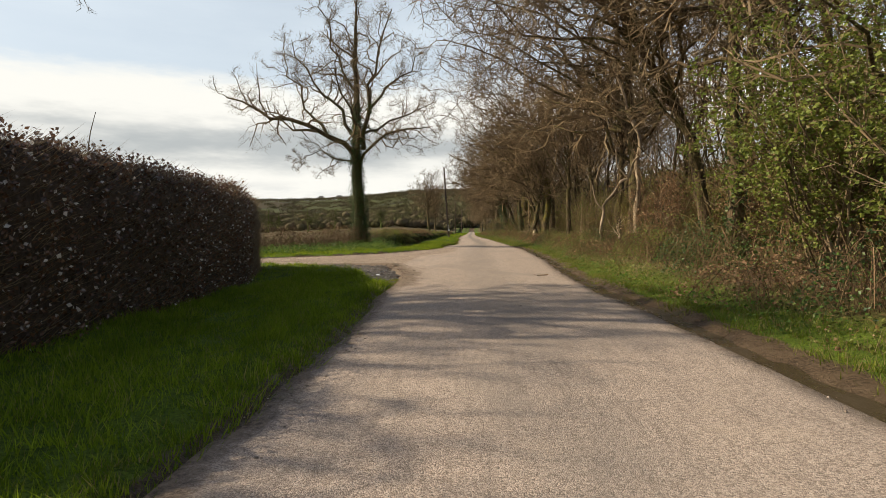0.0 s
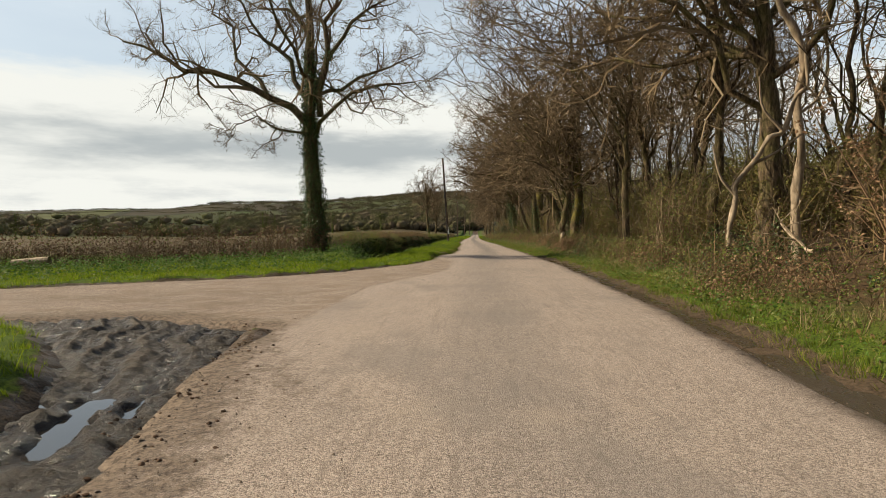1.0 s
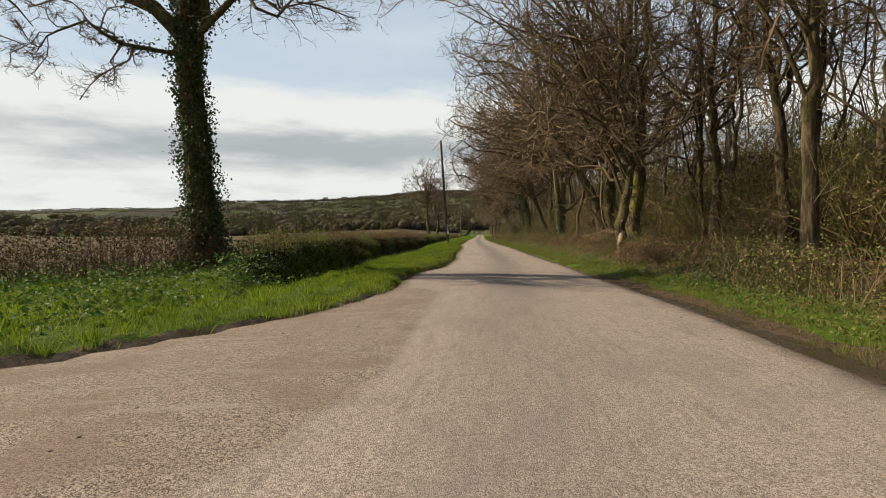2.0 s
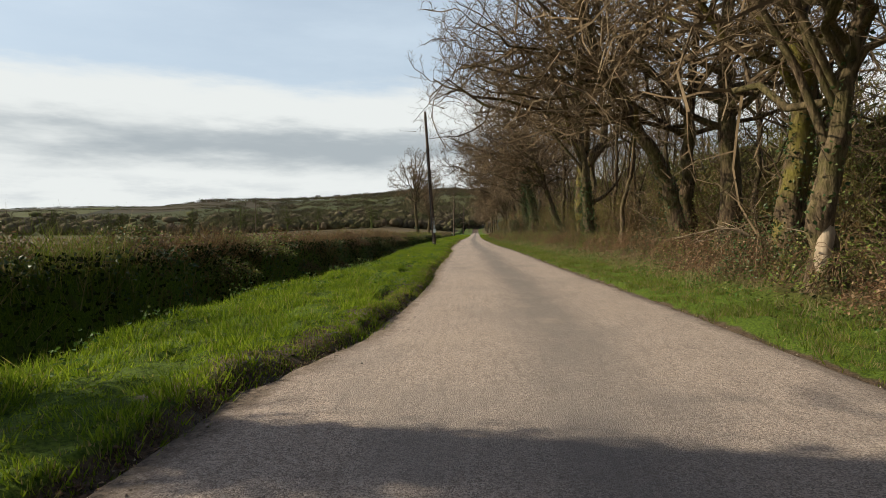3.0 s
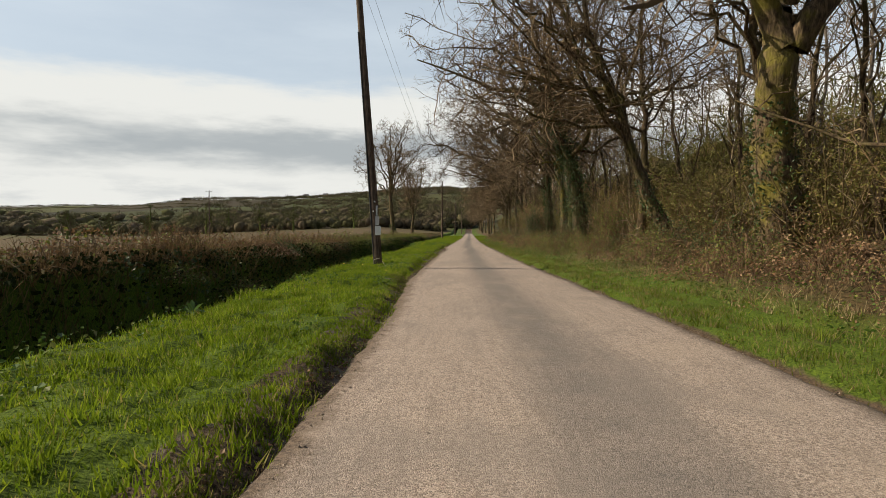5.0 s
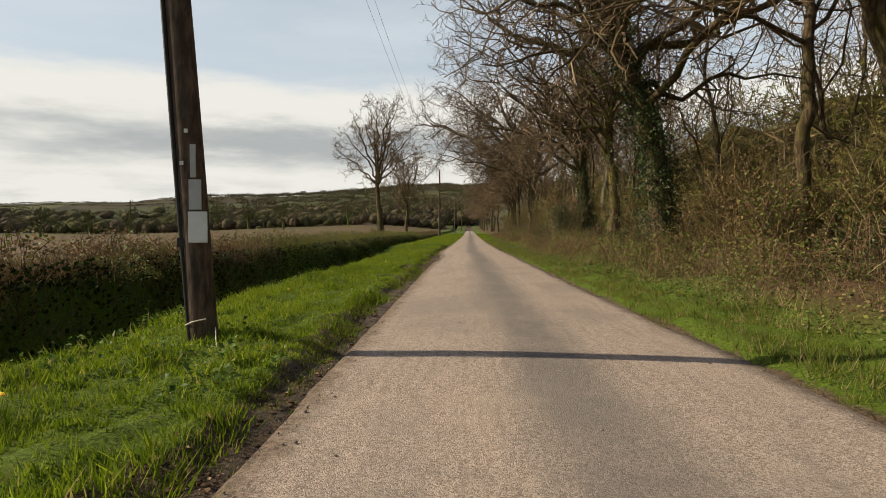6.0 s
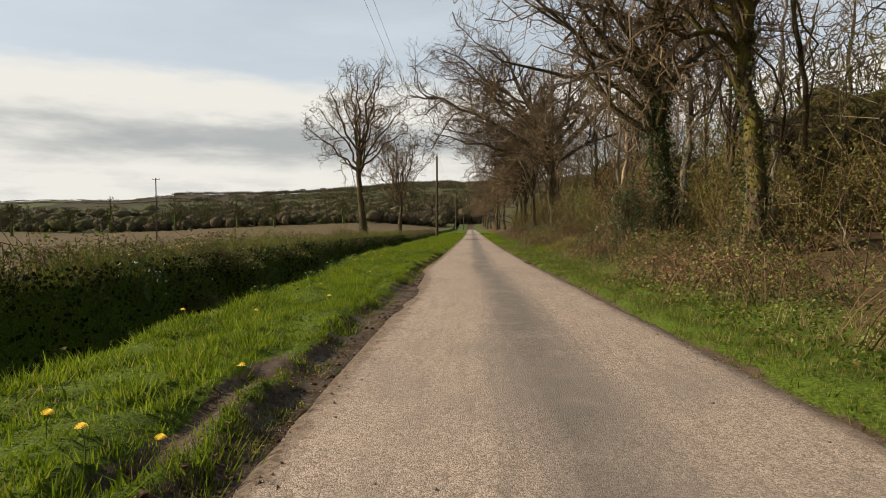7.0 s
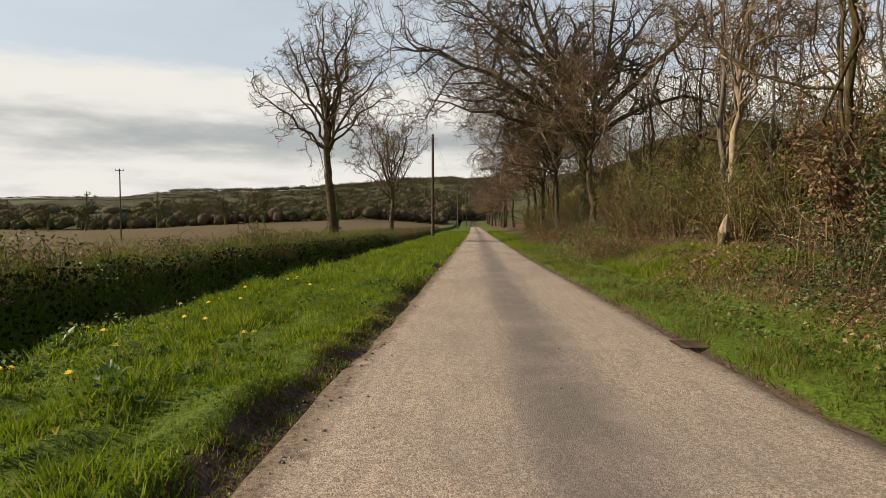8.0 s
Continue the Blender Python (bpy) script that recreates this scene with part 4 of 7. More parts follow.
peeled = tree("woodland_tree", 6.0, 56.5, [(-0.05, 0, 0), (0.0, 0, 1.5), (0.28, 0, 3.2), (0.6, 0, 5.2), (1.0, 0, 9), (1.3, 0, 15)], 0.25, 0.05, 13, 35, M_BARK, "bare tree with a split and peeling base", "tree", "trees along the wood's edge", over=5, fork=0.15, spread=7.3, lean=(-0.5, 0), stubs=25, ivy=300, ivy_top=5, counts=(11, 6, 5, 2), fat=1.15)
part("peeled_patch", gnarl(np.random.RandomState(9), tubes(spline([(-0.14, -0.17, 0.15), (-0.13, -0.15, 0.7), (-0.09, -0.13, 1.25), (-0.02, -0.12, 1.6)], 9)[None], np.array([[0.03, 0.13, 0.16, 0.15, 0.14, 0.12, 0.10, 0.06, 0.02]]), 8), 0.012), M_PALEWOOD, peeled, "pale wood where the bark has split away", True)
for i, (x, y, l) in enumerate(((10.0, 57.3, 0.4), (10.4, 52.0, -0.6), (11.2, 48.2, 1.5), (12.4, 50.5, 2.2), (9.6, 40.5, -0.5))):
    tree("woodland_tree", x, y, [(0, 0, 0), (0.1 * l, 0, 4), (0.4 * l, 0, 8), (l, 0, 16)], 0.24, 0.04, 12, 36 + i, M_DARKBARK, "dark many-limbed tree inside the wood", "tree", "trees inside the wood", fork=0.19, spread=6, angle=(18, 45), counts=(9, 6, 5, 2), lift=0.1)
tree("woodland_tree", 7.35, 60.5, [(0, 0, 0), (0.0, 0, 4), (-0.3, 0, 8), (-0.4, 0, 17)], 0.36, 0.05, 14, 42, M_MOSSBARK, "stout mossy oak at the wood's edge", "tree", "trees along the wood's edge", over=4, fork=0.17, spread=8.5, lean=(-0.45, -0.05), ivy=700, ivy_top=6, counts=(9, 5, 5, 2))
tree("woodland_tree", 8.85, 67.6, [(0, 0, 0), (0.1, 0, 4), (0.3, 0, 8), (0.6, 0, 18)], 0.42, 0.05, 13, 43, M_DARKBARK, "stout dark oak with a twin beside it", "tree", "trees along the wood's edge", fork=0.19, spread=8.5, lean=(-0.5, 0), counts=(8, 5, 5, 2))
tree("woodland_tree", 8.55, 70.6, [(0, 0, 0), (-0.1, 0, 4), (0.0, 0, 8), (0.3, 0, 18)], 0.34, 0.05, 13, 44, M_DARKBARK, "dark oak with a twin beside it", "tree", "trees along the wood's edge", fork=0.19, spread=8.5, lean=(-0.5, 0), counts=(8, 5, 5, 2))
tree("woodland_tree", 7.75, 69.6, [(0.25, 0, 0), (-0.3, 0, 2.0), (-1.0, 0, 3.9), (-2.1, 0, 5.9), (-3.4, -0.3, 8.2), (-4.6, -0.6, 13.5)], 0.36, 0.06, 14, 45, M_BARK, "oak trunk leaning hard over the lane", "tree", "trees along the wood's edge", fork=0.27, spread=8.5, lean=(-0.5, 0), ivy=500, ivy_top=4, counts=(9, 6, 5, 2))
tree("woodland_tree", 7.25, 76.5, [(0, 0, 0), (0.1, 0, 3), (0.4, 0, 7), (0.2, 0, 12)], 0.12, 0.03, 11, 46, M_BARK, "thin bare sapling among brambles", "tree", "trees along the wood's edge", fork=0.15, spread=4.3, counts=(6, 5, 4, 4))
knee = tree("woodland_tree", 6.75, 83.3, [(0.25, 0, 0), (0.1, 0, 2.6), (0.0, 0, 6), (-0.1, 0, 10), (0.2, 0, 18)], 0.36, 0.06, 13, 47, M_BARK, "upright oak with a bare upswept dead branch", "tree", "trees along the wood's edge", over=3, fork=0.48, spread=7.5, lean=(-0.2, 0.1), ivy=2200, ivy_top=4.2, counts=(10, 6, 4, 2))
part("dead_branch", tubes(spline([(0.1, 0, 2.5), (0.8, 0.1, 2.75), (1.5, 0.1, 3.35), (2.1, 0.1, 4.3), (2.35, 0.1, 5.6)], 14)[None], np.linspace(0.13, 0.05, 14)[None], 8), M_BARK, knee, "bare upswept dead branch", True)
tree("woodland_tree", 8.25, 92.1, [(-0.1, 0, 0), (0.0, 0, 2.5), (0.1, 0, 5.0), (0.1, 0, 6.6)], 0.58, 0.42, 0, 48, M_MOSSBARK, "big spreading oak with a mossy fork and ivy", "tree", "trees along the wood's edge", twig=M_DARKTWIG, counts=(10, 6, 4, 2), ivy=1500, ivy_top=4.5,
     guides=[([(0.0, 0, 5.6), (-0.9, -0.2, 7.4), (-1.7, -0.4, 9.6), (-2.6, -0.6, 13.0), (-3.2, -0.6, 16.5)], 0.39), ([(0.2, 0, 5.6), (1.2, 0.2, 7.4), (1.9, 0.3, 9.8), (2.6, 0.3, 13.5), (3.0, 0.2, 17.0)], 0.39),
             ([(-0.8, -0.2, 7.2), (-3.0, -0.9, 8.1), (-6.0, -1.6, 9.4), (-9.0, -1.8, 10.6), (-11.4, -1.6, 12.0)], 0.22), ([(-1.2, -0.3, 8.3), (-3.8, 0.6, 10.2), (-6.6, 1.0, 12.0), (-9.0, 1.2, 14.2)], 0.21),
             ([(1.3, 0.2, 7.6), (3.6, -0.6, 8.4), (5.8, -0.9, 10.0), (8.0, -1.0, 10.8)], 0.22), ([(1.0, 0.2, 7.0), (2.8, 0.4, 7.3), (5.0, 0.2, 7.0), (7.4, 0.0, 7.4)], 0.14),
             ([(0, 0.2, 6.6), (0.2, 2.4, 9.2), (-0.6, 4.6, 12.0), (-1.0, 6.0, 15.0)], 0.23), ([(0, -0.2, 6.8), (-0.4, -2.6, 9.6), (-1.4, -4.8, 12.6)], 0.21)])
tree("woodland_tree", 9.65, 96.0, [(0, 0, 0), (-0.2, 0, 5), (-0.5, 0, 9), (-0.6, 0, 17)], 0.26, 0.04, 12, 49, M_DARKBARK, T, "tree", "trees along the wood's edge", fork=0.25, spread=6.7)
tree("woodland_tree", 7.65, 100.3, [(0.3, 0, 0), (-0.2, 0, 1.7), (-0.9, 0, 3.6), (-2.0, 0, 6.0), (-3.1, -0.2, 8.6), (-3.6, -0.4, 13)], 0.30, 0.06, 13, 50, M_BARK, "oak leaning out with ivy round its foot", "tree", "trees along the wood's edge", over=4, counts=(9, 6, 4, 2), fat=1.05, fork=0.30, spread=7.9, lean=(-0.45, -0.05), ivy=900, ivy_top=3.2)
tree("woodland_tree", 8.75, 107.5, [(0, 0, 0), (0.2, 0, 5), (0.0, 0, 9), (0.3, 0, 16)], 0.22, 0.04, 12, 51, M_DARKBARK, T, "tree", "trees along the wood's edge", counts=(9, 6, 4, 2), fat=1.05, fork=0.25, spread=6.7)
tree("woodland_tree", 6.45, 112.8, [(0.3, 0, 0), (-0.05, 0, 2.7), (-0.7, 0, 5), (-1.5, 0, 7.4), (-2.0, 0, 10.0), (-2.2, 0, 16)], 0.50, 0.06, 13, 52, M_DARKBARK, "big oak wrapped in thick dark ivy", "tree", "trees along the wood's edge", twig=M_DARKTWIG, counts=(10, 6, 4, 2), fat=1.1, fork=0.35, spread=9.8, lean=(-0.45, -0.05), ivy=10500, ivy_top=12, creep=0.3, shaggy=0.75,
     guides=[([(-1.6, 0, 8.0), (-3.2, -0.6, 9.0), (-5.2, -1.0, 9.2), (-7.4, -1.2, 10.2), (-9.4, -1.2, 10.9)], 0.20), ([(-1.2, 0.1, 6.8), (0.9, -0.4, 7.6), (3.4, -0.7, 8.6), (6.0, -0.9, 9.4), (8.2, -1.0, 10.6)], 0.19),
             ([(-1.0, 0.0, 6.0), (0.8, 0.2, 6.0), (2.9, 0.3, 6.6), (5.2, 0.2, 6.4)], 0.13), ([(-1.6, 0.0, 8.2), (-2.8, 0.4, 7.4), (-4.6, 0.4, 7.2), (-6.5, 0.0, 6.8)], 0.10)])
tree("woodland_tree", 6.95, 121.6, [(0, 0, 0), (0.1, 0, 3), (-0.2, 0, 6.4), (0.3, 0, 10), (0.2, 0, 15)], 0.30, 0.05, 13, 53, M_MOSSBARK, "crooked mossy oak with sparse ivy", "tree", "trees along the wood's edge", over=3, twig=M_DARKTWIG, counts=(10, 6, 4, 2), fat=1.1, fork=0.30, spread=7.3, lean=(-0.5, 0), ivy=1200, ivy_top=7, stubs=20,
     guides=[([(-0.1, 0, 5.6), (-0.8, -0.2, 6.4), (-1.4, -0.3, 7.8), (-2.2, -0.4, 10.0)], 0.16)])
tree("woodland_tree", 7.15, 129.4, [(0, 0, 0), (0.1, 0, 4), (0.0, 0, 8), (0.3, 0, 17)], 0.40, 0.05, 13, 54, M_DARKBARK, "oak hung with ivy above the stump", "tree", "trees along the wood's edge", over=3, counts=(10, 6, 4, 2), fat=1.1, fork=0.35, spread=7.9, lean=(-0.5, 0), ivy=7000, ivy_top=11, creep=0.3, shaggy=0.5)
tree("woodland_tree", 8.85, 132.6, [(0, 0, 0), (0.2, 0, 4), (0.1, 0, 8), (0.4, 0, 15)], 0.2, 0.04, 12, 55, M_ASHBARK, "pale slender tree behind ivy", "tree", "trees along the wood's edge", fork=0.25, spread=5.5, ivy=500, ivy_top=6)
tree("woodland_tree", 9.65, 144.0, [(-0.7, 0, 0), (-0.3, 0, 4), (0.3, 0, 8), (0.7, 0, 16)], 0.17, 0.03, 12, 56, M_PALEWOOD, "pale slender birch-like stem leaning out", "tree", "trees along the wood's edge", fork=0.30, spread=5.5)
tree("woodland_tree", 6.35, 156.8, [(0, 0, 0), (0.2, 0, 4), (0.5, 0, 7), (0.4, 0, 14)], 0.2, 0.04, 12, 57, M_BARK, T, "tree", "trees along the wood's edge", over=4, fork=0.20, spread=6.1, ivy=500, ivy_top=4)
tree("woodland_tree", 7.55, 165.6, [(-0.2, 0, 0), (0, 0, 3), (0.1, 0, 6), (0.1, 0, 8.0)], 0.52, 0.38, 0, 58, M_DARKBARK, "wide oak with great spreading limbs over the lane", "tree", "trees along the wood's edge", twig=M_DARKTWIG, counts=(17, 9, 5, 2), fat=1.35, ivy=2600, ivy_top=5.5,
     guides=[([(-0.1, 0, 7.2), (-1.0, -0.2, 9.6), (-2.2, -0.4, 12.0), (-4.0, -0.5, 15.5), (-5.2, -0.4, 18.0)], 0.34), ([(0.2, 0, 7.2), (0.8, 0.1, 9.8), (1.6, 0.3, 12.5), (2.0, 0.3, 17.5)], 0.34),
             ([(0.3, 0, 7.0), (2.2, -0.2, 9.6), (4.6, -0.4, 12.2), (7.4, -0.6, 14.4), (9.5, -0.6, 15.6)], 0.29), ([(0.2, 0, 7.0), (2.4, 0.4, 8.4), (5.4, 0.5, 9.8), (8.8, 0.5, 9.6), (10.6, 0.4, 8.4)], 0.22),
             ([(-0.2, 0, 7.0), (-3.2, -0.6, 9.0), (-7.0, -0.9, 11.2), (-10.6, -1.0, 12.8), (-13.8, -1.0, 13.6)], 0.26), ([(-0.1, 0, 6.6), (-3.2, -0.4, 7.8), (-7.2, -0.6, 8.6), (-11.4, -0.6, 9.6)], 0.20), ([(-0.3, 0, 7.6), (-2.6, 0.8, 10.6), (-5.8, 1.4, 14.0), (-9.0, 1.6, 16.8)], 0.22),
             ([(0, 0.2, 7.6), (-0.4, 3.0, 10.6), (-0.8, 5.4, 14.0)], 0.23), ([(0, -0.2, 7.6), (-0.8, -3.0, 10.8), (-1.8, -5.4, 14.2)], 0.23),
             ([(-0.2, 0.1, 7.4), (-3.0, 2.0, 9.6), (-6.6, 3.4, 11.4), (-10.4, 4.0, 12.0)], 0.19), ([(-0.4, -0.1, 8.2), (-3.0, -2.4, 11.2), (-6.4, -3.6, 13.8), (-10.0, -4.0, 15.2)], 0.19),
             ([(-0.6, 0, 9.0), (-3.4, -0.4, 12.6), (-6.8, 0.2, 15.8), (-10.6, 0.4, 18.0)], 0.19), ([(-3.0, -0.5, 8.9), (-5.6, 1.6, 10.0), (-8.6, 2.4, 10.2), (-11.8, 2.6, 11.2)], 0.12),
             ([(0.6, 0.1, 9.0), (2.6, 1.6, 12.4), (4.6, 2.0, 15.6), (6.2, 2.0, 18.0)], 0.19)])

for i, (x, y) in enumerate(((6.6, 174.0), (6.8, 187.0))):
    tree("woodland_tree", x, y, [(0.2, 0, 0), (0.0, 0, 4), (-0.3, 0, 8), (-0.8, 0, 16)], 0.22, 0.04, 12, 400 + i, M_DARKBARK, T, "tree", "trees along the wood's edge", counts=(11, 6, 5, 2), fork=0.4, spread=7.5, lean=(-0.55, 0.0), ivy=500, ivy_top=4, fat=1.2, over=4)

for i, (x, y, l) in enumerate(((9.6, 13.2, -0.5), (10.8, 18.6, -1.0), (11.2, 25.4, 0.6))):
    tree("woodland_tree", x, y, [(0, 0, 0), (0.15 * l, 0, 4), (0.5 * l, 0, 9), (l, 0, 17.5)], 0.21, 0.04, 13, 420 + i, M_DARKBARK if i % 2 else M_BARK, "bare tree crowded among others in the wood", "tree", "trees inside the wood", counts=(10, 6, 5, 2), fork=0.3, spread=7.0, lean=(-0.3, -0.1), fat=1.15)

# trees further down the lane and back in the wood: a few sorts, repeated
rng = np.random.RandomState(77)
sorts = []
for i in range(4):
    sorts.append(tree("woodland_tree", 7.0 + i * 0.3, 177 + 13 * i, [(0, 0, 0), (0.15 * (i - 1), 0, 4), (0.3 * (1 - i), 0, 8), (0.2 * i, 0, 15 + i)], 0.28, 0.05, 9, 60 + i, M_DARKBARK if i % 2 else M_BARK,
                      "bare tree in the long row beside the lane", "tree", "far row of trees along the wood", (8, 5, 4, 3), fat=1.8, fork=0.2, spread=7.5, lean=(-0.25, 0), ivy=250, ivy_top=4))
for i in range(16):
    y = 228 + i * 12.5 + rng.uniform(-3, 3)
    x = float(edges(y)[1]) + 4.5 + rng.uniform(-0.8, 1.4)
    copy_thing(sorts[i % 4], pose(x, y, float(land(x, y)), 0, 0, rng.uniform(-30, 30)))
poles_ = []
for i in range(4):
    poles_.append(tree("slim_tree", 12.5 + i * 1.3, 62 + 9 * i, [(0, 0, 0), (0.2, 0.1, 4), (0.1 * i, -0.2, 9), (0.3, 0, 12 + i)], 0.14, 0.03, 6, 80 + i, M_DARKBARK if i < 3 else M_ASHBARK,
                       "slim many-stemmed bare tree deep in the wood", "tree", "slim trees deep in the wood", (6, 5, 4, 1), fork=0.06, spread=8.5, angle=(10, 38), lift=0.06, knots=0.22, fat=1.0, share=(0.34, 0.5, 0.65, 0.8)))
for i in range(92):
    y = 6 + i * 2.4 + rng.uniform(-2, 2)
    x = float(edges(y)[1]) + rng.uniform(7.0, 20.0)
    copy_thing(poles_[rng.randint(4)], pose(x, y, float(land(x, y)), rng.uniform(-3, 3), rng.uniform(-5, 5), rng.uniform(0, 360)))

# the pale broken pair of stems
snag = thing("dead_tree", 8.4, 32, float(land(8.4, 32)), "pale barkless broken tree with a crossing stem", "dead tree")
part("upright_stem", gnarl(np.random.RandomState(5), tubes(spline([(0.2, 0, -0.1), (0.1, 0, 1.6), (0.24, 0, 3.0), (0.12, 0, 4.3), (0.28, 0, 5.3), (0.0, 0, 6.2), (-0.35, 0, 6.8), (-0.5, 0, 7.6), (-1.2, 0.1, 9.6)], 26)[None], (np.linspace(0.120, 0.06, 26) * (1 + 0.14 * np.sin(np.arange(26) * 1.7)))[None], 9), 0.016), M_PALEWOOD, snag, smooth=True)
part("leaning_stem", gnarl(np.random.RandomState(6), tubes(spline([(-1.7, -0.4, -0.1), (-1.75, -0.4, 0.9), (-1.6, -0.4, 1.7), (-1.62, -0.4, 2.1), (-1.1, -0.35, 2.7), (-0.75, -0.3, 3.3), (-0.35, -0.3, 3.5), (-0.1, -0.3, 4.3), (0.25, -0.25, 4.7), (0.2, -0.2, 5.5)], 26)[None], (np.linspace(0.080, 0.04, 26) * (1 + 0.16 * np.sin(np.arange(26) * 1.9)))[None], 8), 0.012), M_PALEWOOD, snag, smooth=True)
for pts in ([(-1.6, -0.4, 1.8), (-2.0, -0.4, 2.3), (-2.2, -0.4, 3.1)], [(-0.4, -0.3, 3.5), (-0.9, -0.3, 4.1), (-1.0, -0.3, 4.9)], [(0.2, 0, 4.0), (0.7, 0.1, 4.4), (1.0, 0.1, 5.2)], [(-0.4, 0, 7.2), (-1.0, 0, 7.5), (-1.5, 0, 8.2)], [(-1.2, -0.3, 2.6), (-0.6, -0.3, 2.9), (0.1, -0.3, 3.4)], [(0.1, 0, 5.9), (0.7, 0, 6.2), (1.6, 0, 6.4)]):
    part("side_twig", tubes(spline(pts, 8)[None], np.linspace(0.05, 0.02, 8)[None], 5), M_PALEWOOD, snag)

# stump by the verge
stump = thing("tree_stump", 6.1, 137.4, float(land(6.1, 137.4)), "broken stump with a pale splintered top", "stump")
part("stem", gnarl(np.random.RandomState(7), tubes(spline([(0, 0, -0.1), (0.0, 0, 0.25), (0.03, 0, 0.55)], 8)[None], np.array([[0.24, 0.19, 0.17, 0.16, 0.155, 0.15, 0.15, 0.14]]), 10), 0.012), M_BARK, stump, smooth=True)
part("splintered_top", join(tubes(spline([(0.03, 0, 0.42), (0.05, 0, 0.65), (0.10, 0, 0.98)], 6)[None], np.array([[0.15, 0.16, 0.15, 0.12, 0.08, 0.02]]), 9), spikes([(0.0, 0.05, 0.5), (0.1, -0.05, 0.5), (0.06, 0.02, 0.5)], [(-0.02, 0.06, 0.86), (0.13, -0.06, 0.9), (0.1, 0.0, 1.04)], [0.05, 0.05, 0.06])), M_PALEWOOD, stump, "pale splintered wood")

# a bare tree beyond the hedge, whose shade falls across the road
tree("field_tree", -17.2, 9.9, [(0, 0, 0), (0, 0, 4), (0.3, 0, 9), (0, 0, 17)], 0.4, 0.05, 16, 95, M_BARK, "bare tree in the field behind the clipped hedge", "tree", counts=(9, 8, 6, 4), fork=0.32, spread=6.6, angle=(40, 85), fat=1.25)


# ---- hedges and scrub ----
def scatter(rng, n, x0, x1, y0, y1):
    return rng.uniform(x0, x1, n), rng.uniform(y0, y1, n)


def settle(x, y, lift=0.0):
    return np.stack([x, y, land(x, y) + lift], 1)


def arched(ctrl, m):
    """Smooth canes drawn from a few guiding points each (n, k, 3)."""
    k = ctrl.shape[1] - 1
    u = np.linspace(0, 1, m)
    b = np.stack([math.comb(k, i) * u ** i * (1 - u) ** (k - i) for i in range(k + 1)], 1)
    return np.einsum("mk,nkd->nmd", b, ctrl)


def stems(rng, foot, height, radius, side=4, reach=0.35, lean=0.25):
    """Thin upright shoots with side twigs."""
    n = len(foot)
    way = unit(rng.normal(size=(n, 3)) * np.array([lean, lean, 0]) + UP)
    p, r = run(rng, foot - UP * 0.05, way, height, radius, 3, 0.2, 0.04, 0.08)
    shapes = [tubes(p, r, 3)]
    if side:
        q, d, m_, _ = sprout(rng, p, r, side, 0.25, (25, 65), reach)
        shapes.append(slivers(rng, q, q + d * m_[:, None], np.full(len(q), 0.0065)))
    return join(*shapes)


def stuff(name, shape, material, label, category, smooth=False):
    ob = new(name, bake(name, *shape, material, smooth))
    return tagged(ob, label, category, kind="stuff")


# clipped hedge by the first verge: core darkened as inner shade, twigs, leaves
rng = np.random.RandomState(101)
hy = np.linspace(2.4, 22.4, 97)
hu = np.linspace(0, np.pi, 22)
HY, HU = np.meshgrid(hy, hu, indexing="ij")
end = step(22.5, 20.9, HY) * step(2.3, 3.4, HY)
front = np.interp(HY, (4, 10, 15, 19.5, 22.4), (-4.45, -4.75, -5.45, -6.75, -7.9))
lump = 1 + 0.10 * np.array([[noise.noise((a * 0.9, b * 1.7, 3.0)) for b in hu] for a in hy]) + 0.05 * np.array([[noise.noise((a * 3.1, b * 5.0, 9.0)) for b in hu] for a in hy])
su, cu = np.abs(np.sin(HU)) ** 0.33, np.sign(np.cos(HU)) * np.abs(np.cos(HU)) ** 0.42
hx_ = front - 0.85 + 0.75 * cu * lump * (0.45 + 0.55 * end)
hz_ = -0.1 + 2.36 * su * lump * (0.30 + 0.70 * end ** 0.6)
hv = np.stack([hx_, HY, hz_], -1)
n_, m_ = HY.shape
ii = (np.arange(n_ - 1)[:, None] * m_ + np.arange(m_ - 1)[None]).ravel()
hf = np.concatenate([np.stack([ii, ii + 1, ii + m_ + 1], 1), np.stack([ii, ii + m_ + 1, ii + m_], 1)])
hedge = thing("clipped_hedge", -5.6, 6, 0, "tall clipped hedge, dark bare twigs with few leaves", "hedge")
hv = hv.reshape(-1, 3) - np.array([-5.6, 6, 0])
# solid filler for the twig mass, its dark brown standing in for inner shade
part("shade_core", (hv, hf), plain("hedge_core", (0.042, 0.030, 0.021), (0.085, 0.058, 0.040), 18, 0.95, 0.05), hedge)
tri = hv[hf]
area = np.linalg.norm(np.cross(tri[:, 1] - tri[:, 0], tri[:, 2] - tri[:, 0]), axis=1)
nrm = unit(np.cross(tri[:, 1] - tri[:, 0], tri[:, 2] - tri[:, 0]))
nrm *= np.sign((nrm * (tri.mean(1) - np.array([[-0.0, 0, 0.9]]) * 1 - np.stack([tri.mean(1)[:, 0] * 0, tri.mean(1)[:, 1], tri.mean(1)[:, 0] * 0], 1))).sum(1, keepdims=True))


def on_faces(rng, n):
    k = rng.choice(len(tri), n, p=area / area.sum())
    a = rng.uniform(size=(n, 2))
    a = np.where(a.sum(1, keepdims=True) > 1, 1 - a, a)
    return tri[k, 0] + a[:, :1] * (tri[k, 1] - tri[k, 0]) + a[:, 1:] * (tri[k, 2] - tri[k, 0]), nrm[k]


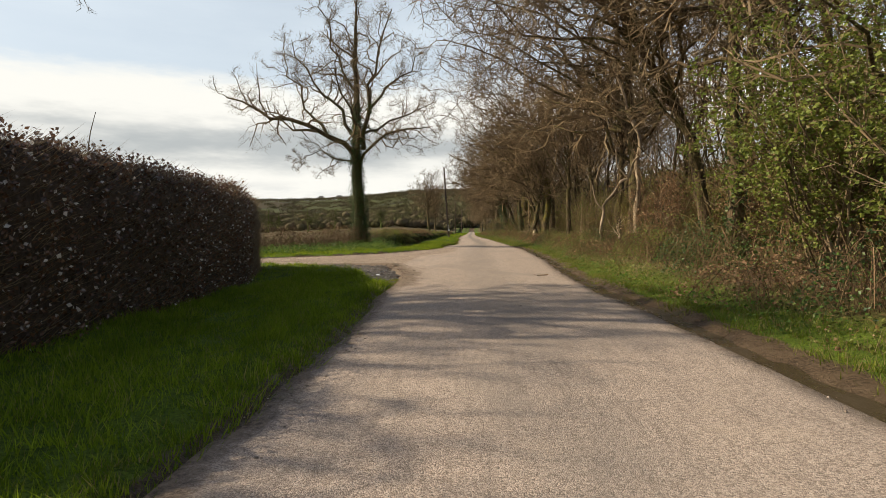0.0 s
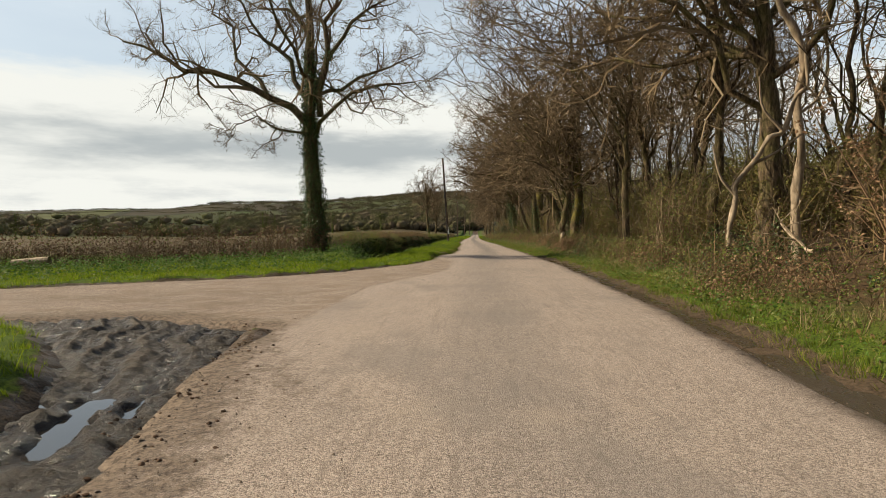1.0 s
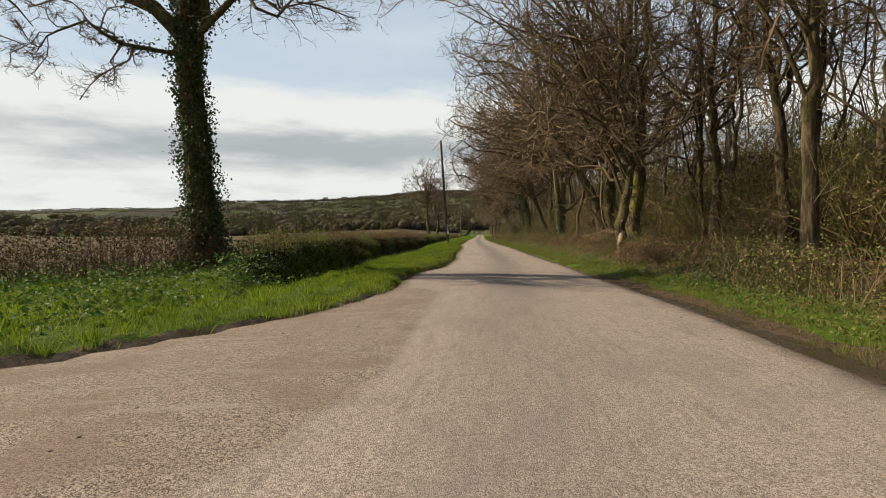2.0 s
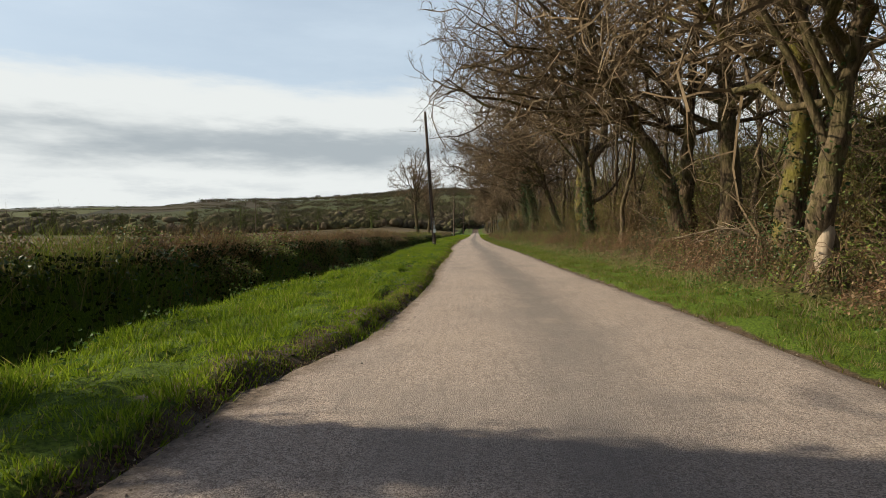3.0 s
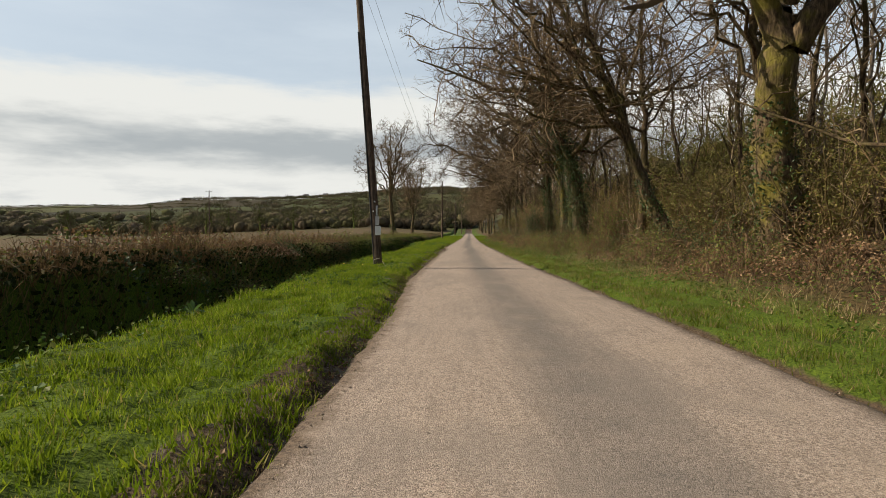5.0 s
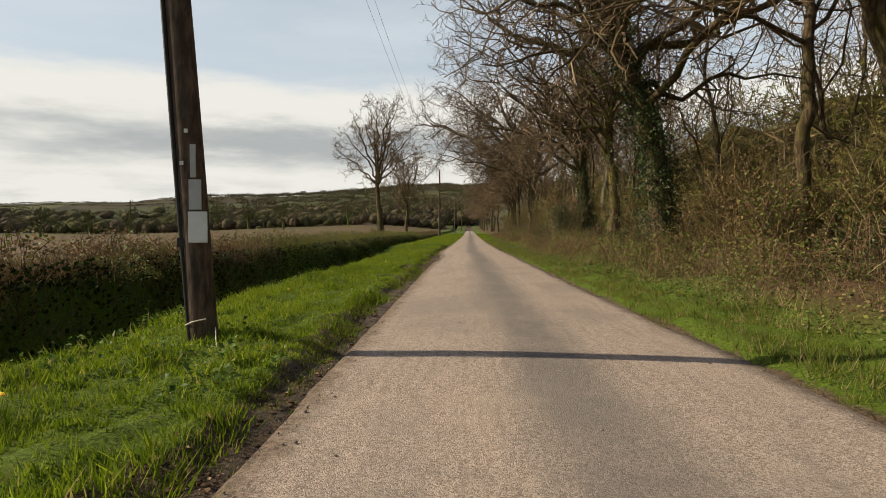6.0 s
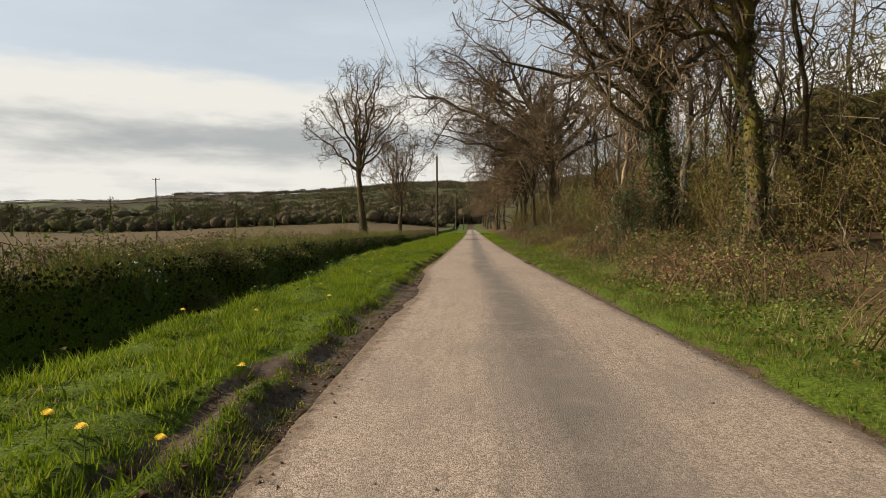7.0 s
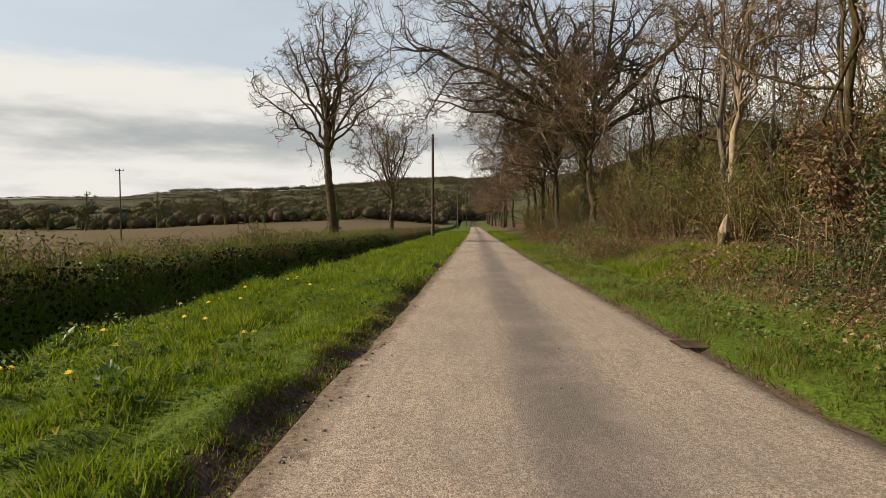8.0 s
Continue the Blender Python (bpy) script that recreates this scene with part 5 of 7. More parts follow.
p, nn = on_faces(rng, 17000)
way = unit(nn + rng.normal(size=p.shape) * 0.7 + UP * 0.25)
part("twiggery", spikes(p - way * 0.06, p + way * 0.05 + 0.30 * rng.beta(1.0, 2.2, (len(p), 1)), np.full(len(p), 0.006)), M_TWIG, hedge)
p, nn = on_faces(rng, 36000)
# roughly one leaf in nine is coloured pale as a glint
part("foliage", leaves(rng, p + nn * 0.26 * rng.beta(1.0, 2.0, (len(p), 1)), 0.055, 0.1), M_HEDGEGLINT, hedge)
part("long_shoot", tubes(spline([(0.6, 1.8, 2.0), (0.62, 1.85, 2.5), (0.68, 1.9, 2.85)], 6)[None], np.linspace(0.010, 0.004, 6)[None], 5), M_TWIG, hedge)


def ragged_hedge(name, line, width, top, seed, leaf, label, dense=1.0, leaf_size=0.075, green=0.4, brown=None, wood=None):
    """An unclipped hedge of brambles and hawthorn along a line of (x, y)."""
    rng = np.random.RandomState(seed)
    line = np.asarray(line, float)
    seg = np.linalg.norm(np.diff(line, axis=0), axis=1)
    cum = np.concatenate([[0], np.cumsum(seg)])
    total = cum[-1]
    mid_ = line.mean(0)
    ob = thing(name, mid_[0], mid_[1], float(land(*mid_)), label, "hedge")
    base = np.array([mid_[0], mid_[1], float(land(*mid_))])

    def spots(n):
        u = rng.uniform(0, total, n)
        c = np.stack([np.interp(u, cum, line[:, 0]), np.interp(u, cum, line[:, 1])], 1)
        k = np.searchsorted(cum, u, "right").clip(1, len(seg)) - 1
        d = np.diff(line, axis=0)[k] / seg[k][:, None]
        w = rng.uniform(-1, 1, n)
        c = c + np.stack([-d[:, 1], d[:, 0]], 1) * (w * width / 2)[:, None]
        h = top * (1 - 0.45 * np.abs(w) ** 2.2) * (1 + 0.34 * bumps(c[:, 0], c[:, 1], seed, 5) + 0.26 * bumps(c[:, 0], c[:, 1], seed + 1, 1.6)).clip(0.35, 1.7)
        return c, h

    n = int(total * 26 * dense)
    c, h = spots(n)
    part("thorn_growth", join(*[(lambda sh: (sh[0] - base, sh[1]))(stems(rng, settle(c[:, 0], c[:, 1]), h * rng.uniform(0.6, 1.08, n), np.full(n, 0.011), 4, 0.4, 0.5))]), wood or M_DARKTWIG, ob)
    n = int(total * 230 * dense)
    c, h = spots(n)
    z = h * rng.beta(2.6, 1.0, n)
    p = settle(c[:, 0], c[:, 1]) + np.stack([0 * z, 0 * z, z], 1) - base
    k = int(n * green)
    part("green_foliage", leaves(rng, p[:k], leaf_size, 0.5), leaf, ob)
    part("brown_foliage", leaves(rng, p[k:], leaf_size * 0.9, 0.4), brown or M_DEADLEAF, ob)
    c, h = spots(int(total * 14))
    sway = rng.normal(size=(len(c), 3)) * np.array([0.2, 0.2, 0.06])
    foot = settle(c[:, 0], c[:, 1]) - base
    p = np.stack([foot, foot + sway * 0.5 + UP * (h * 0.75)[:, None], foot + sway * 1.4 + UP * (h * rng.uniform(0.75, 1.1, len(c)))[:, None], foot + sway * 2.2 + UP * (h * rng.uniform(0.4, 0.9, len(c)))[:, None]], 1)
    part("bramble_tangle", tubes(p, np.full(p.shape[:2], 0.006), 3), M_DARKTWIG, ob)["kind"] = "stuff"
    return ob


HB = "ragged bramble and hawthorn hedge on the ditch bank"
for i, y in enumerate(range(50, 170, 20)):
    lip = [float(ditch_back(np.array(-5.0), np.array(float(v)))) - 3.1 for v in (y, y + 10, y + 20)]
    ragged_hedge("bank_hedge", [(lip[0], y - 0.5), (lip[1], y + 10), (lip[2], y + 20)], 1.5, (0.58 if y < 85 else 0.66), 120 + i, M_BRAMBLE, HB, 1.0 if y < 130 else 0.7, green=(0.66 if y == 50 else 0.8 if y > 100 else 0.3))
ragged_hedge("bank_hedge", [(-7.6, 169), (-6.6, 240)], 1.8, 0.5, 131, M_BRAMBLE, HB, 0.4, 0.1)
ragged_hedge("lane_hedge", [(-8.6, 50.2), (-13, 46.5), (-20, 42), (-34, 38)], 1.7, 1.5, 141, M_BRAMBLE, "brown winter hedge behind the side lane's grass verge", 2.6, 0.095, 0.16, M_RUSSET, M_REDTWIG)
ragged_hedge("lane_hedge", [(-34, 38), (-60, 33)], 1.8, 1.4, 142, M_BRAMBLE, "brown winter hedge behind the side lane's grass verge", 0.9, 0.1, 0.2, M_RUSSET, M_REDTWIG)

# scrub along the wood
rng = np.random.RandomState(150)


def along(rng, n, a, b, y0=-2.0, y1=182.0):
    """Feet between a and b metres past the road's edge."""
    y = rng.uniform(y0, y1, n)
    x = edges(y)[1] + rng.uniform(a, b, n) - 0.6 * (1 - step(45, 60, y)) - 0.75 * step(94, 110, y)
    clear_ = (np.abs(y - 135.6) < 3.0) & (x < 6.9)          # open bank before the stump
    return np.where(clear_, x + 5.0, x), y


x, y = along(rng, 2300, 2.6, 6.5)
h = rng.uniform(0.5, 1.8, len(x)) * (1 + 0.45 * bumps(x, y, 52, 6)).clip(0.2, None) * (0.4 + 0.6 * step(2.0, 4.5, x - edges(y)[1]))
k = rng.uniform(size=len(x)) < 0.5
for name, sel, mat in (("scrub", k, M_REDTWIG), ("undergrowth", ~k, M_THICKET)):
    stuff(name, stems(rng, settle(x[sel], y[sel]), h[sel], rng.uniform(0.004, 0.010, sel.sum()), 6, 0.42, 0.6), mat, "brown scrub and bramble growth under the trees", "scrub")
x, y = along(rng, 420, 4.0, 8.0)
h = rng.uniform(1.4, 4.2, len(x)) * (1 + 0.3 * bumps(x, y, 53, 7))
stuff("sapling_growth", stems(rng, settle(x, y), h, rng.uniform(0.006, 0.012, len(x)), 10, 0.34, 0.2), M_PALETWIG, "pale thin saplings standing in the scrub", "scrub")
# arching bramble canes along the bank
x, y = along(rng, 560, 2.1, 5.5)
foot = settle(x, y)
a = rng.uniform(0, 2 * np.pi, len(x))
out_ = np.stack([np.cos(a), np.sin(a), 0 * a], 1) * rng.uniform(0.3, 1.1, (len(x), 1))
h = rng.uniform(0.3, 1.1, (len(x), 1))
p = np.stack([foot, foot + out_ * 0.35 + UP * h, foot + out_ * 0.9 + UP * h * 1.05, foot + out_ * 1.5 + UP * h * 0.35], 1)
p = arched(p, 8)
stuff("bramble_tangle", tubes(p, np.full(p.shape[:2], 0.005), 3), M_REDTWIG, "arching bramble canes along the bank", "brambles")
x, y = along(rng, 64000, 1.5, 6.0)
clump = bumps(x, y, 57, 5) + 0.6 * bumps(x, y, 59, 1.8)
z = rng.uniform(0, 1, len(x)) ** 1.5 * (0.15 + 1.5 * step(2.0, 4.8, x - edges(y)[1])) * (0.75 + 0.4 * clump).clip(0.15, 1.5)
k = bumps(x, y, 60, 7) + 0.5 * bumps(x, y, 78, 1.7) > 0.22 + 0.45 * (1 - step(44, 58, y))
stuff("dry_leaves", leaves(rng, (settle(x, y) + UP * z[:, None])[k], 0.042, 0.3), M_DEADLEAF, "brown dead leaves hanging in brambles", "leaves")
stuff("bramble_leaves", leaves(rng, (settle(x, y) + UP * z[:, None])[~k], 0.056, 0.4), M_BRAMBLE, "dull green bramble leaves along the bank", "leaves")
x, y = along(rng, 36000, 1.2, 5.0)
k = bumps(x, y, 58, 5) + 0.4 * bumps(x, y, 68, 1.5) > -0.15
tall = (0.25 + 0.55 * (1 - step(48, 62, y)) * step(1.2, 2.6, x - edges(y)[1]))[:, None]
stuff("ground_ivy", leaves(rng, (settle(x, y) + UP * tall * rng.uniform(0.05, 1.0, (len(x), 1)))[k], 0.055, 0.6), M_WEED, "ivy and nettles creeping over the bank", "ground cover")
x, y = along(rng, 14000, 2.0, 7.0)
stuff("leaf_litter", leaves(rng, settle(x, y, 0.015), 0.042, 0.9), M_DEADLEAF, "fallen oak leaves on the bank", "leaves")


def bush(name, x, y, height, width, seed, leaf, twig, count, size, label, base=0.2, n=26, spurs=9, group="", fine=True):
    """A dense shrub: many stems from one foot, leaves through an uneven crown."""
    rng = np.random.RandomState(seed)
    ob = thing(name, x, y, float(land(x, y)), label, "shrub", group)
    a = rng.uniform(0, 2 * np.pi, n)
    way = unit(np.stack([np.cos(a) * rng.uniform(0.1, 0.6, n), np.sin(a) * rng.uniform(0.1, 0.6, n), np.ones(n)], 1))
    foot = rng.normal(size=(n, 3)) * np.array([0.25, 0.25, 0]) - UP * 0.1
    p, r = run(rng, foot, way * np.array([width / 3, width / 3, 1]), height * rng.uniform(0.7, 1.1, n), np.full(n, 0.03), 7, 0.13, 0.05)
    p2, r2 = run(rng, *sprout(rng, p, r, spurs, base, (25, 70), 0.3), 2, 0.2, 0.04)
    q, d, m2, _ = sprout(rng, p2, r2, 7, 0.1, (25, 65), 0.5)
    part("branching", join(tubes(p, r, 5), spikes(p2[:, 0], p2[:, 2], r2[:, 0].clip(0.008, None)), slivers(rng, q, q + d * m2[:, None], np.full(len(q), 0.007))), twig, ob)
    k = rng.randint(len(q), size=count)
    c = q[k] + d[k] * m2[k][:, None] * rng.uniform(0.2, 1, (count, 1)) + rng.normal(size=(count, 3)) * 0.05
    part("foliage", leaves(rng, c, size, 0.3) if fine else slivers(rng, c, c + unit(rng.normal(size=c.shape)) * size * rng.uniform(0.8, 1.4, (count, 1)), np.full(count, size * 0.36)), leaf, ob)
    return ob


bush("leafing_shrub", 7.3, 12.3, 5.2, 3.2, 161, M_YOUNG, M_TWIG, 15000, 0.085, "shrub breaking into small yellow-green leaves", 0.15)
bush("leafing_shrub", 7.0, 8.6, 4.6, 3.0, 162, M_YOUNG, M_TWIG, 10000, 0.085, "shrub breaking into small yellow-green leaves", 0.15)
bush("leafing_shrub", 9.0, 15.5, 5.6, 3.0, 163, M_YOUNG, M_TWIG, 9000, 0.085, "shrub breaking into small yellow-green leaves", 0.15)
bush("beech_shrub", 8.0, 26.5, 3.6, 3.0, 164, M_DEADLEAF, M_REDTWIG, 4200, 0.07, "shrub holding russet dead leaves", 0.1)
bush("beech_shrub", 9.2, 21.0, 3.8, 3.0, 165, M_DEADLEAF, M_REDTWIG, 3800, 0.07, "shrub holding russet dead leaves", 0.1)
bush("beech_shrub", 7.3, 38.5, 3.0, 2.4, 166, M_BRAMBLE, M_TWIG, 2000, 0.06, "olive twiggy shrub under the trees", 0.1)
bush("beech_shrub", 6.1, 131.4, 3.3, 2.0, 167, M_DEADLEAF, M_REDTWIG, 3200, 0.085, "shrub with russet leaves beside the verge", 0.1)
bush("holly_shrub", 5.6, 129.0, 2.6, 1.8, 168, M_IVY, M_TWIG, 3600, 0.08, "dark green ivy-smothered shrub", 0.1)
bush("holly_shrub", 6.6, 104.5, 2.2, 1.8, 169, M_BRAMBLE, M_REDTWIG, 2000, 0.075, "bramble-covered shrub beside the verge", 0.1)
bush("leafing_shrub", 8.3, 140.8, 3.2, 2.4, 171, M_BRAMBLE, M_THICKET, 1800, 0.075, "olive shrub behind the broken stump", 0.1)
bush("leafing_shrub", 7.7, 150.5, 3.8, 3.0, 170, M_YOUNG, M_TWIG, 2200, 0.09, "shrub with a few young green leaves", 0.15)

# the thicket: a few sorts of shrub, repeated deep along the wood
rng = np.random.RandomState(180)
G = "shrubs of the thicket"
kinds = [bush("thicket_shrub", 9.5 + k, 46.0 + 7 * k, (3.5, 4.1, 3.1, 3.7)[k], (4.0, 3.6, 4.2, 3.8)[k], 181 + k, (M_OLIVE, M_DEADLEAF, M_OLIVE, M_YOUNG)[k], (M_THICKET, M_THICKET, M_THICKET, M_THICKET)[k], (2400, 1100, 2200, 1800)[k], 0.075,
              ("olive thicket shrub budding among bare twigs", "russet-leaved thicket shrub among bare twigs", "brown twiggy thicket shrub with dull leaves", "thicket shrub flushed with young green leaves")[k], 0.08, 18, 8, G, False) for k in range(4)]
for i in range(100):
    y = 3 + i * 2.15 + rng.uniform(-1.2, 1.2)
    x = float(edges(y)[1]) + (rng.uniform(5.6, 8.2) if i % 2 else rng.uniform(8.0, 13.0))
    if abs(y - 137) < 4 and x < 8:
        x += 2
    k = rng.choice(4, p=(0.44, 0.08, 0.26, 0.22))
    copy_thing(kinds[k], pose(x, y, float(land(x, y)) - 0.1, rng.uniform(-6, 6), rng.uniform(-6, 6), rng.uniform(0, 360)))


def mound(name, x, y, height, width, seed, leaf, count, label, group):
    """A heap of bramble: canes arching out of the middle, leaves over them."""
    rng = np.random.RandomState(seed)
    ob = thing(name, x, y, float(land(x, y)), label, "bramble", group)
    n = 30
    a = rng.uniform(0, 2 * np.pi, n)
    o = np.stack([np.cos(a), np.sin(a), 0 * a], 1) * (width * rng.uniform(0.3, 0.75, (n, 1)))
    h = height * rng.uniform(0.6, 1.1, (n, 1))
    f0 = rng.normal(size=(n, 3)) * np.array([width * 0.2, width * 0.2, 0]) - UP * 0.05
    c = np.stack([f0, f0 + o * 0.3 + UP * h * 0.8, f0 + o * 0.7 + UP * h, f0 + o * 1.1 + UP * h * 0.75, f0 + o * 1.4 + UP * h * 0.2], 1)
    c = arched(c, 8)
    part("tangle", tubes(c, np.full(c.shape[:2], 0.0055), 3), M_REDTWIG, ob)["kind"] = "stuff"
    r_ = np.sqrt(rng.uniform(0, 1, count))
    a = rng.uniform(0, 2 * np.pi, count)
    top_ = height * (1 - r_ ** 2.4) * (0.75 + 0.25 * np.sin(3 * a + seed) * np.cos(5 * r_ + seed)) + 0.08
    z = top_ * rng.beta(2.5, 0.9, count)
    part("foliage", leaves(rng, np.stack([np.cos(a) * r_ * width, np.sin(a) * r_ * width, z], 1), 0.056, 0.45), leaf, ob)
    return ob


heaps = [mound("bramble_mound", 6.2, 47 + 6 * k, (1.25, 0.95, 1.45)[k], (1.25, 1.4, 1.1)[k], 191 + k, (M_BRAMBLE, M_DEADLEAF, M_IVY)[k], 1100,
               ("low heap of brambles with dull green leaves", "low heap of brambles with brown dead leaves", "low heap of brambles smothered in ivy")[k], "bramble heaps along the bank") for k in range(3)]
for i in range(96):
    y = 2 + i * 1.78 + rng.uniform(-1.0, 1.0)
    x = float(edges(y)[1]) + rng.uniform(2.6, 4.8) - (0.6 if y < 50 else 0.8 if y > 104 else 0)
    if abs(y - 135.5) < 3.2:
        continue
    k = rng.choice(3, p=(0.52, 0.12, 0.36) if y < 62 else (0.36, 0.34, 0.30))
    copy_thing(heaps[k], pose(x, y, float(land(x, y)) - 0.05, 0, 0, rng.uniform(0, 360)))

bank_heaps = [mound("bramble_mound", (-7.6, -7.9, -7.7)[k], (58.2, 77.5, 121.0)[k], (0.75, 0.6, 0.65)[k], (1.0, 1.2, 1.1)[k], 501 + k, (M_IVY, M_RUSSET, M_BRAMBLE)[k], 1300,
                    ("low dark heap of ivy and bramble on the ditch bank", "low russet heap of bramble on the ditch bank", "low green heap of bramble on the ditch bank")[k], "bramble heaps on the ditch bank") for k in range(3)]
for i in range(34):
    y = 52 + i * 3.5 + rng.uniform(-1.5, 1.5)
    x = float(ditch_back(np.array(-5.0), np.array(y))) - rng.uniform(2.0, 3.2)
    k = rng.choice(3, p=(0.35, 0.35, 0.3) if y < 108 else (0.2, 0.15, 0.65))
    copy_thing(bank_heaps[k], pose(x, y, float(land(x, y)) - 0.08, 0, 0, rng.uniform(0, 360)) @ Matrix.Scale(rng.uniform(0.6, 1.15), 4))
mound("bramble_mound", -9.2, 68.8, 1.05, 1.15, 199, M_IVY, 2600, "tall dark clump of brambles on the field bank", "bramble clumps on the bank")
mound("bramble_mound", -8.0, 53.5, 0.9, 1.3, 198, M_BRAMBLE, 2400, "broad green clump of brambles near the oak", "bramble clumps on the bank")
mound("bramble_mound", -8.3, 118.5, 0.55, 1.6, 197, M_BRAMBLE, 2200, "low green clump of brambles on the bank", "bramble clumps on the bank")

# ---- verges ----
def turf(name, seed, x, y, height, width, label, material=None, tuft=16, wide=0.07):
    """Grass in tufts at x, y: blades splay from the middle of each tuft."""
    rng = np.random.RandomState(seed)
    n = len(x)
    big = np.repeat(rng.uniform(0.55, 1.4, n), tuft)
    off = rng.normal(size=(n * tuft, 2)) * wide * big[:, None]
    px, py = np.repeat(x, tuft) + off[:, 0], np.repeat(y, tuft) + off[:, 1]
    h = np.repeat(height, tuft) * big * rng.uniform(0.55, 1.25, n * tuft)
    p = settle(px, py, -0.01)
    out_ = np.stack([off[:, 0], off[:, 1], 0 * px], 1) / wide
    way = out_ * 0.26 + rng.normal(size=p.shape) * np.array([0.24, 0.24, 0])
    tip = p + UP * h[:, None] + way * h[:, None]
    t = unit(tip - p)
    s_ = unit(np.cross(t, rng.normal(size=p.shape))) * (np.asarray(width) * rng.uniform(0.6, 1.3, (len(p), 1)))
    v = np.stack([p - s_, p + s_, tip], 1).reshape(-1, 3)
    stuff(name, (v, np.arange(len(v)).reshape(-1, 3)), material or M_GRASS, label, "grass")


rng = np.random.RandomState(201)


def verge(n, y0, y1, a, b, left=True):
    y = rng.uniform(y0, y1, n)
    lo, hi = edges(y)
    u = rng.uniform(0, 1, n)
    return ((lo - a) + u * (b - (lo - a)), y) if left else (hi + a + u * (b - a), y)


x, y = verge(33000, 45, 134, 0.05, -5.6)
k = (x > ditch_lip(x, y) - 0.05) & (road_distance(x, y) > SOIL(y) - 0.05 + 0.10 * bumps(x, y, 61, 1.2) + 0.06 * bumps(x, y, 60, 0.5)) & (rut_line(x, y) < 0.72) & (np.hypot((x + 2.2) / 0.15, (y - 64.4) / 0.55) > 1) & (np.hypot((x + 2.42) / 0.15, (y - 109.0) / 1.7) > 1)
turf("verge_grass", 202, x[k], y[k], (0.042 + 0.030 * step(0.3, 1.6, road_distance(x, y)) + 0.040 * bumps(x, y, 62, 1.5) + 0.026 * bumps(x, y, 76, 0.5) + 0.035 * step(0.5, -0.2, x - ditch_lip(x, y)))[k].clip(0.024, None), 0.0075, "lush green grass on the verge beside the ditch", None, 14)
y = np.concatenate([rng.uniform(45, 134, 4600), rng.uniform(2, 17, 700)])
x = edges(y)[0] - rng.uniform(-0.02, 0.35, len(y)) - 0.5 * SOIL(y)
k = SOIL(y) < 0.33 - 0.1 * rng.uniform(0, 1, len(y))
x, y = x[k], y[k]
turf("edge_tufts", 212, x, y, 0.035 + 0.03 * rng.uniform(0, 1, len(x)) ** 2, 0.005, "short brownish grass straggling over the road's edge", M_VERGE, 12, 0.05)
x, y = verge(2600, 132, 215, 0.1, -5.0)
turf("far_verge_grass", 203, x, y, np.full(len(x), 0.16), 0.014, "lush green grass further along the verge")
x, y = verge(5200, 1, 18.5, 0.1, -4.9)
k = (road_distance(x, y) > 0.06) & (inside(WALLOW, x, y) > 0.1)
turf("near_verge_grass", 204, x[k], y[k], (0.10 + 0.04 * bumps(x, y, 62, 1.5))[k], 0.005, "shaded green grass below the clipped hedge")
x, y = rng.uniform(-12, -3, 1500), rng.uniform(15, 26, 1500)
k = (road_distance(x, y) > 0.1) & (inside(WALLOW, x, y) > 0.1) & (x > -9.5)
turf("corner_grass", 205, x[k], y[k], (0.10 + 0.04 * bumps(x, y, 62, 1.5))[k], 0.006, "bright grass on the corner of the turning")
x, y = rng.uniform(-24, -1.2, 9000), rng.uniform(29, 50, 9000)
k = (road_distance(x, y) > 0.1) & (y < 49.5 + 0.62 * (x + 8.6).clip(-30, 0)) & (y < 47 - 0 * x)
turf("lane_verge_grass", 206, x[k], y[k], (0.13 + 0.05 * bumps(x, y, 62, 1.5))[k], 0.008, "green grass on the side lane's far verge")
x, y = verge(13500, -2, 150, 0.05, 2.4, False)
gut = np.where(y < 48, 0.52, 0.04)
out_ = x - edges(y)[1]
k = (out_ > gut + 0.1 * bumps(x, y, 63, 1.0)) & (rng.uniform(size=len(x)) > step(0.9, np.where(y > 104, 1.9, 2.5), out_ + 0.45 * bumps(x, y, 67, 1.6)))
turf("wood_verge_grass", 207, x[k], y[k], (0.085 + 0.04 * bumps(x, y, 64, 2.0))[k].clip(0.045, None), 0.0055, "short green grass between road and wood", M_VERGE)
x, y = verge(1400, 150, 215, 0.05, 1.9, False)
x2, y2 = rng.uniform(3.0, 6.6, 900), rng.uniform(132.4, 139, 900)
x, y = np.concatenate([x, x2]), np.concatenate([y, y2])
turf("far_wood_verge_grass", 208, x, y, np.full(len(x), 0.16), 0.013, "short green grass further along the wood")
x, y = verge(2600, 0, 150, 1.4, 3.8, False)
x, y = np.concatenate([x, rng.uniform(3.2, 7.0, 500)]), np.concatenate([y, rng.uniform(132, 139.5, 500)])
k = bumps(x, y, 65, 5) > -0.2
turf("bank_straw", 209, x[k], y[k], np.full(k.sum(), 0.24), 0.005, "dry straw-coloured grass on the bank", M_STRAW, 10)
y = rng.uniform(50, 172, 7200)
x = ditch_back(0 * y, y) - rng.uniform(1.75, 3.4, len(y))
green_ = (y > 113 + 4 * bumps(x, y, 74, 9)) | (y < 57)
for sel, mat, name, text in ((~green_, M_REED, "bank_reeds", "brown reeds and dry grass along the field's edge"), (green_, M_VERGE, "bank_grass", "tall lit grass and weeds on top of the bank")):
    turf(name, 210, x[sel], y[sel], (0.50 + 0.20 * bumps(x, y, 75, 4) + 0.14 * bumps(x, y, 77, 1.3))[sel].clip(0.18, None), 0.008, text, mat, 9, 0.12)
x, y = rng.uniform(-60, -9, 7500), rng.uniform(52, 250, 7500)
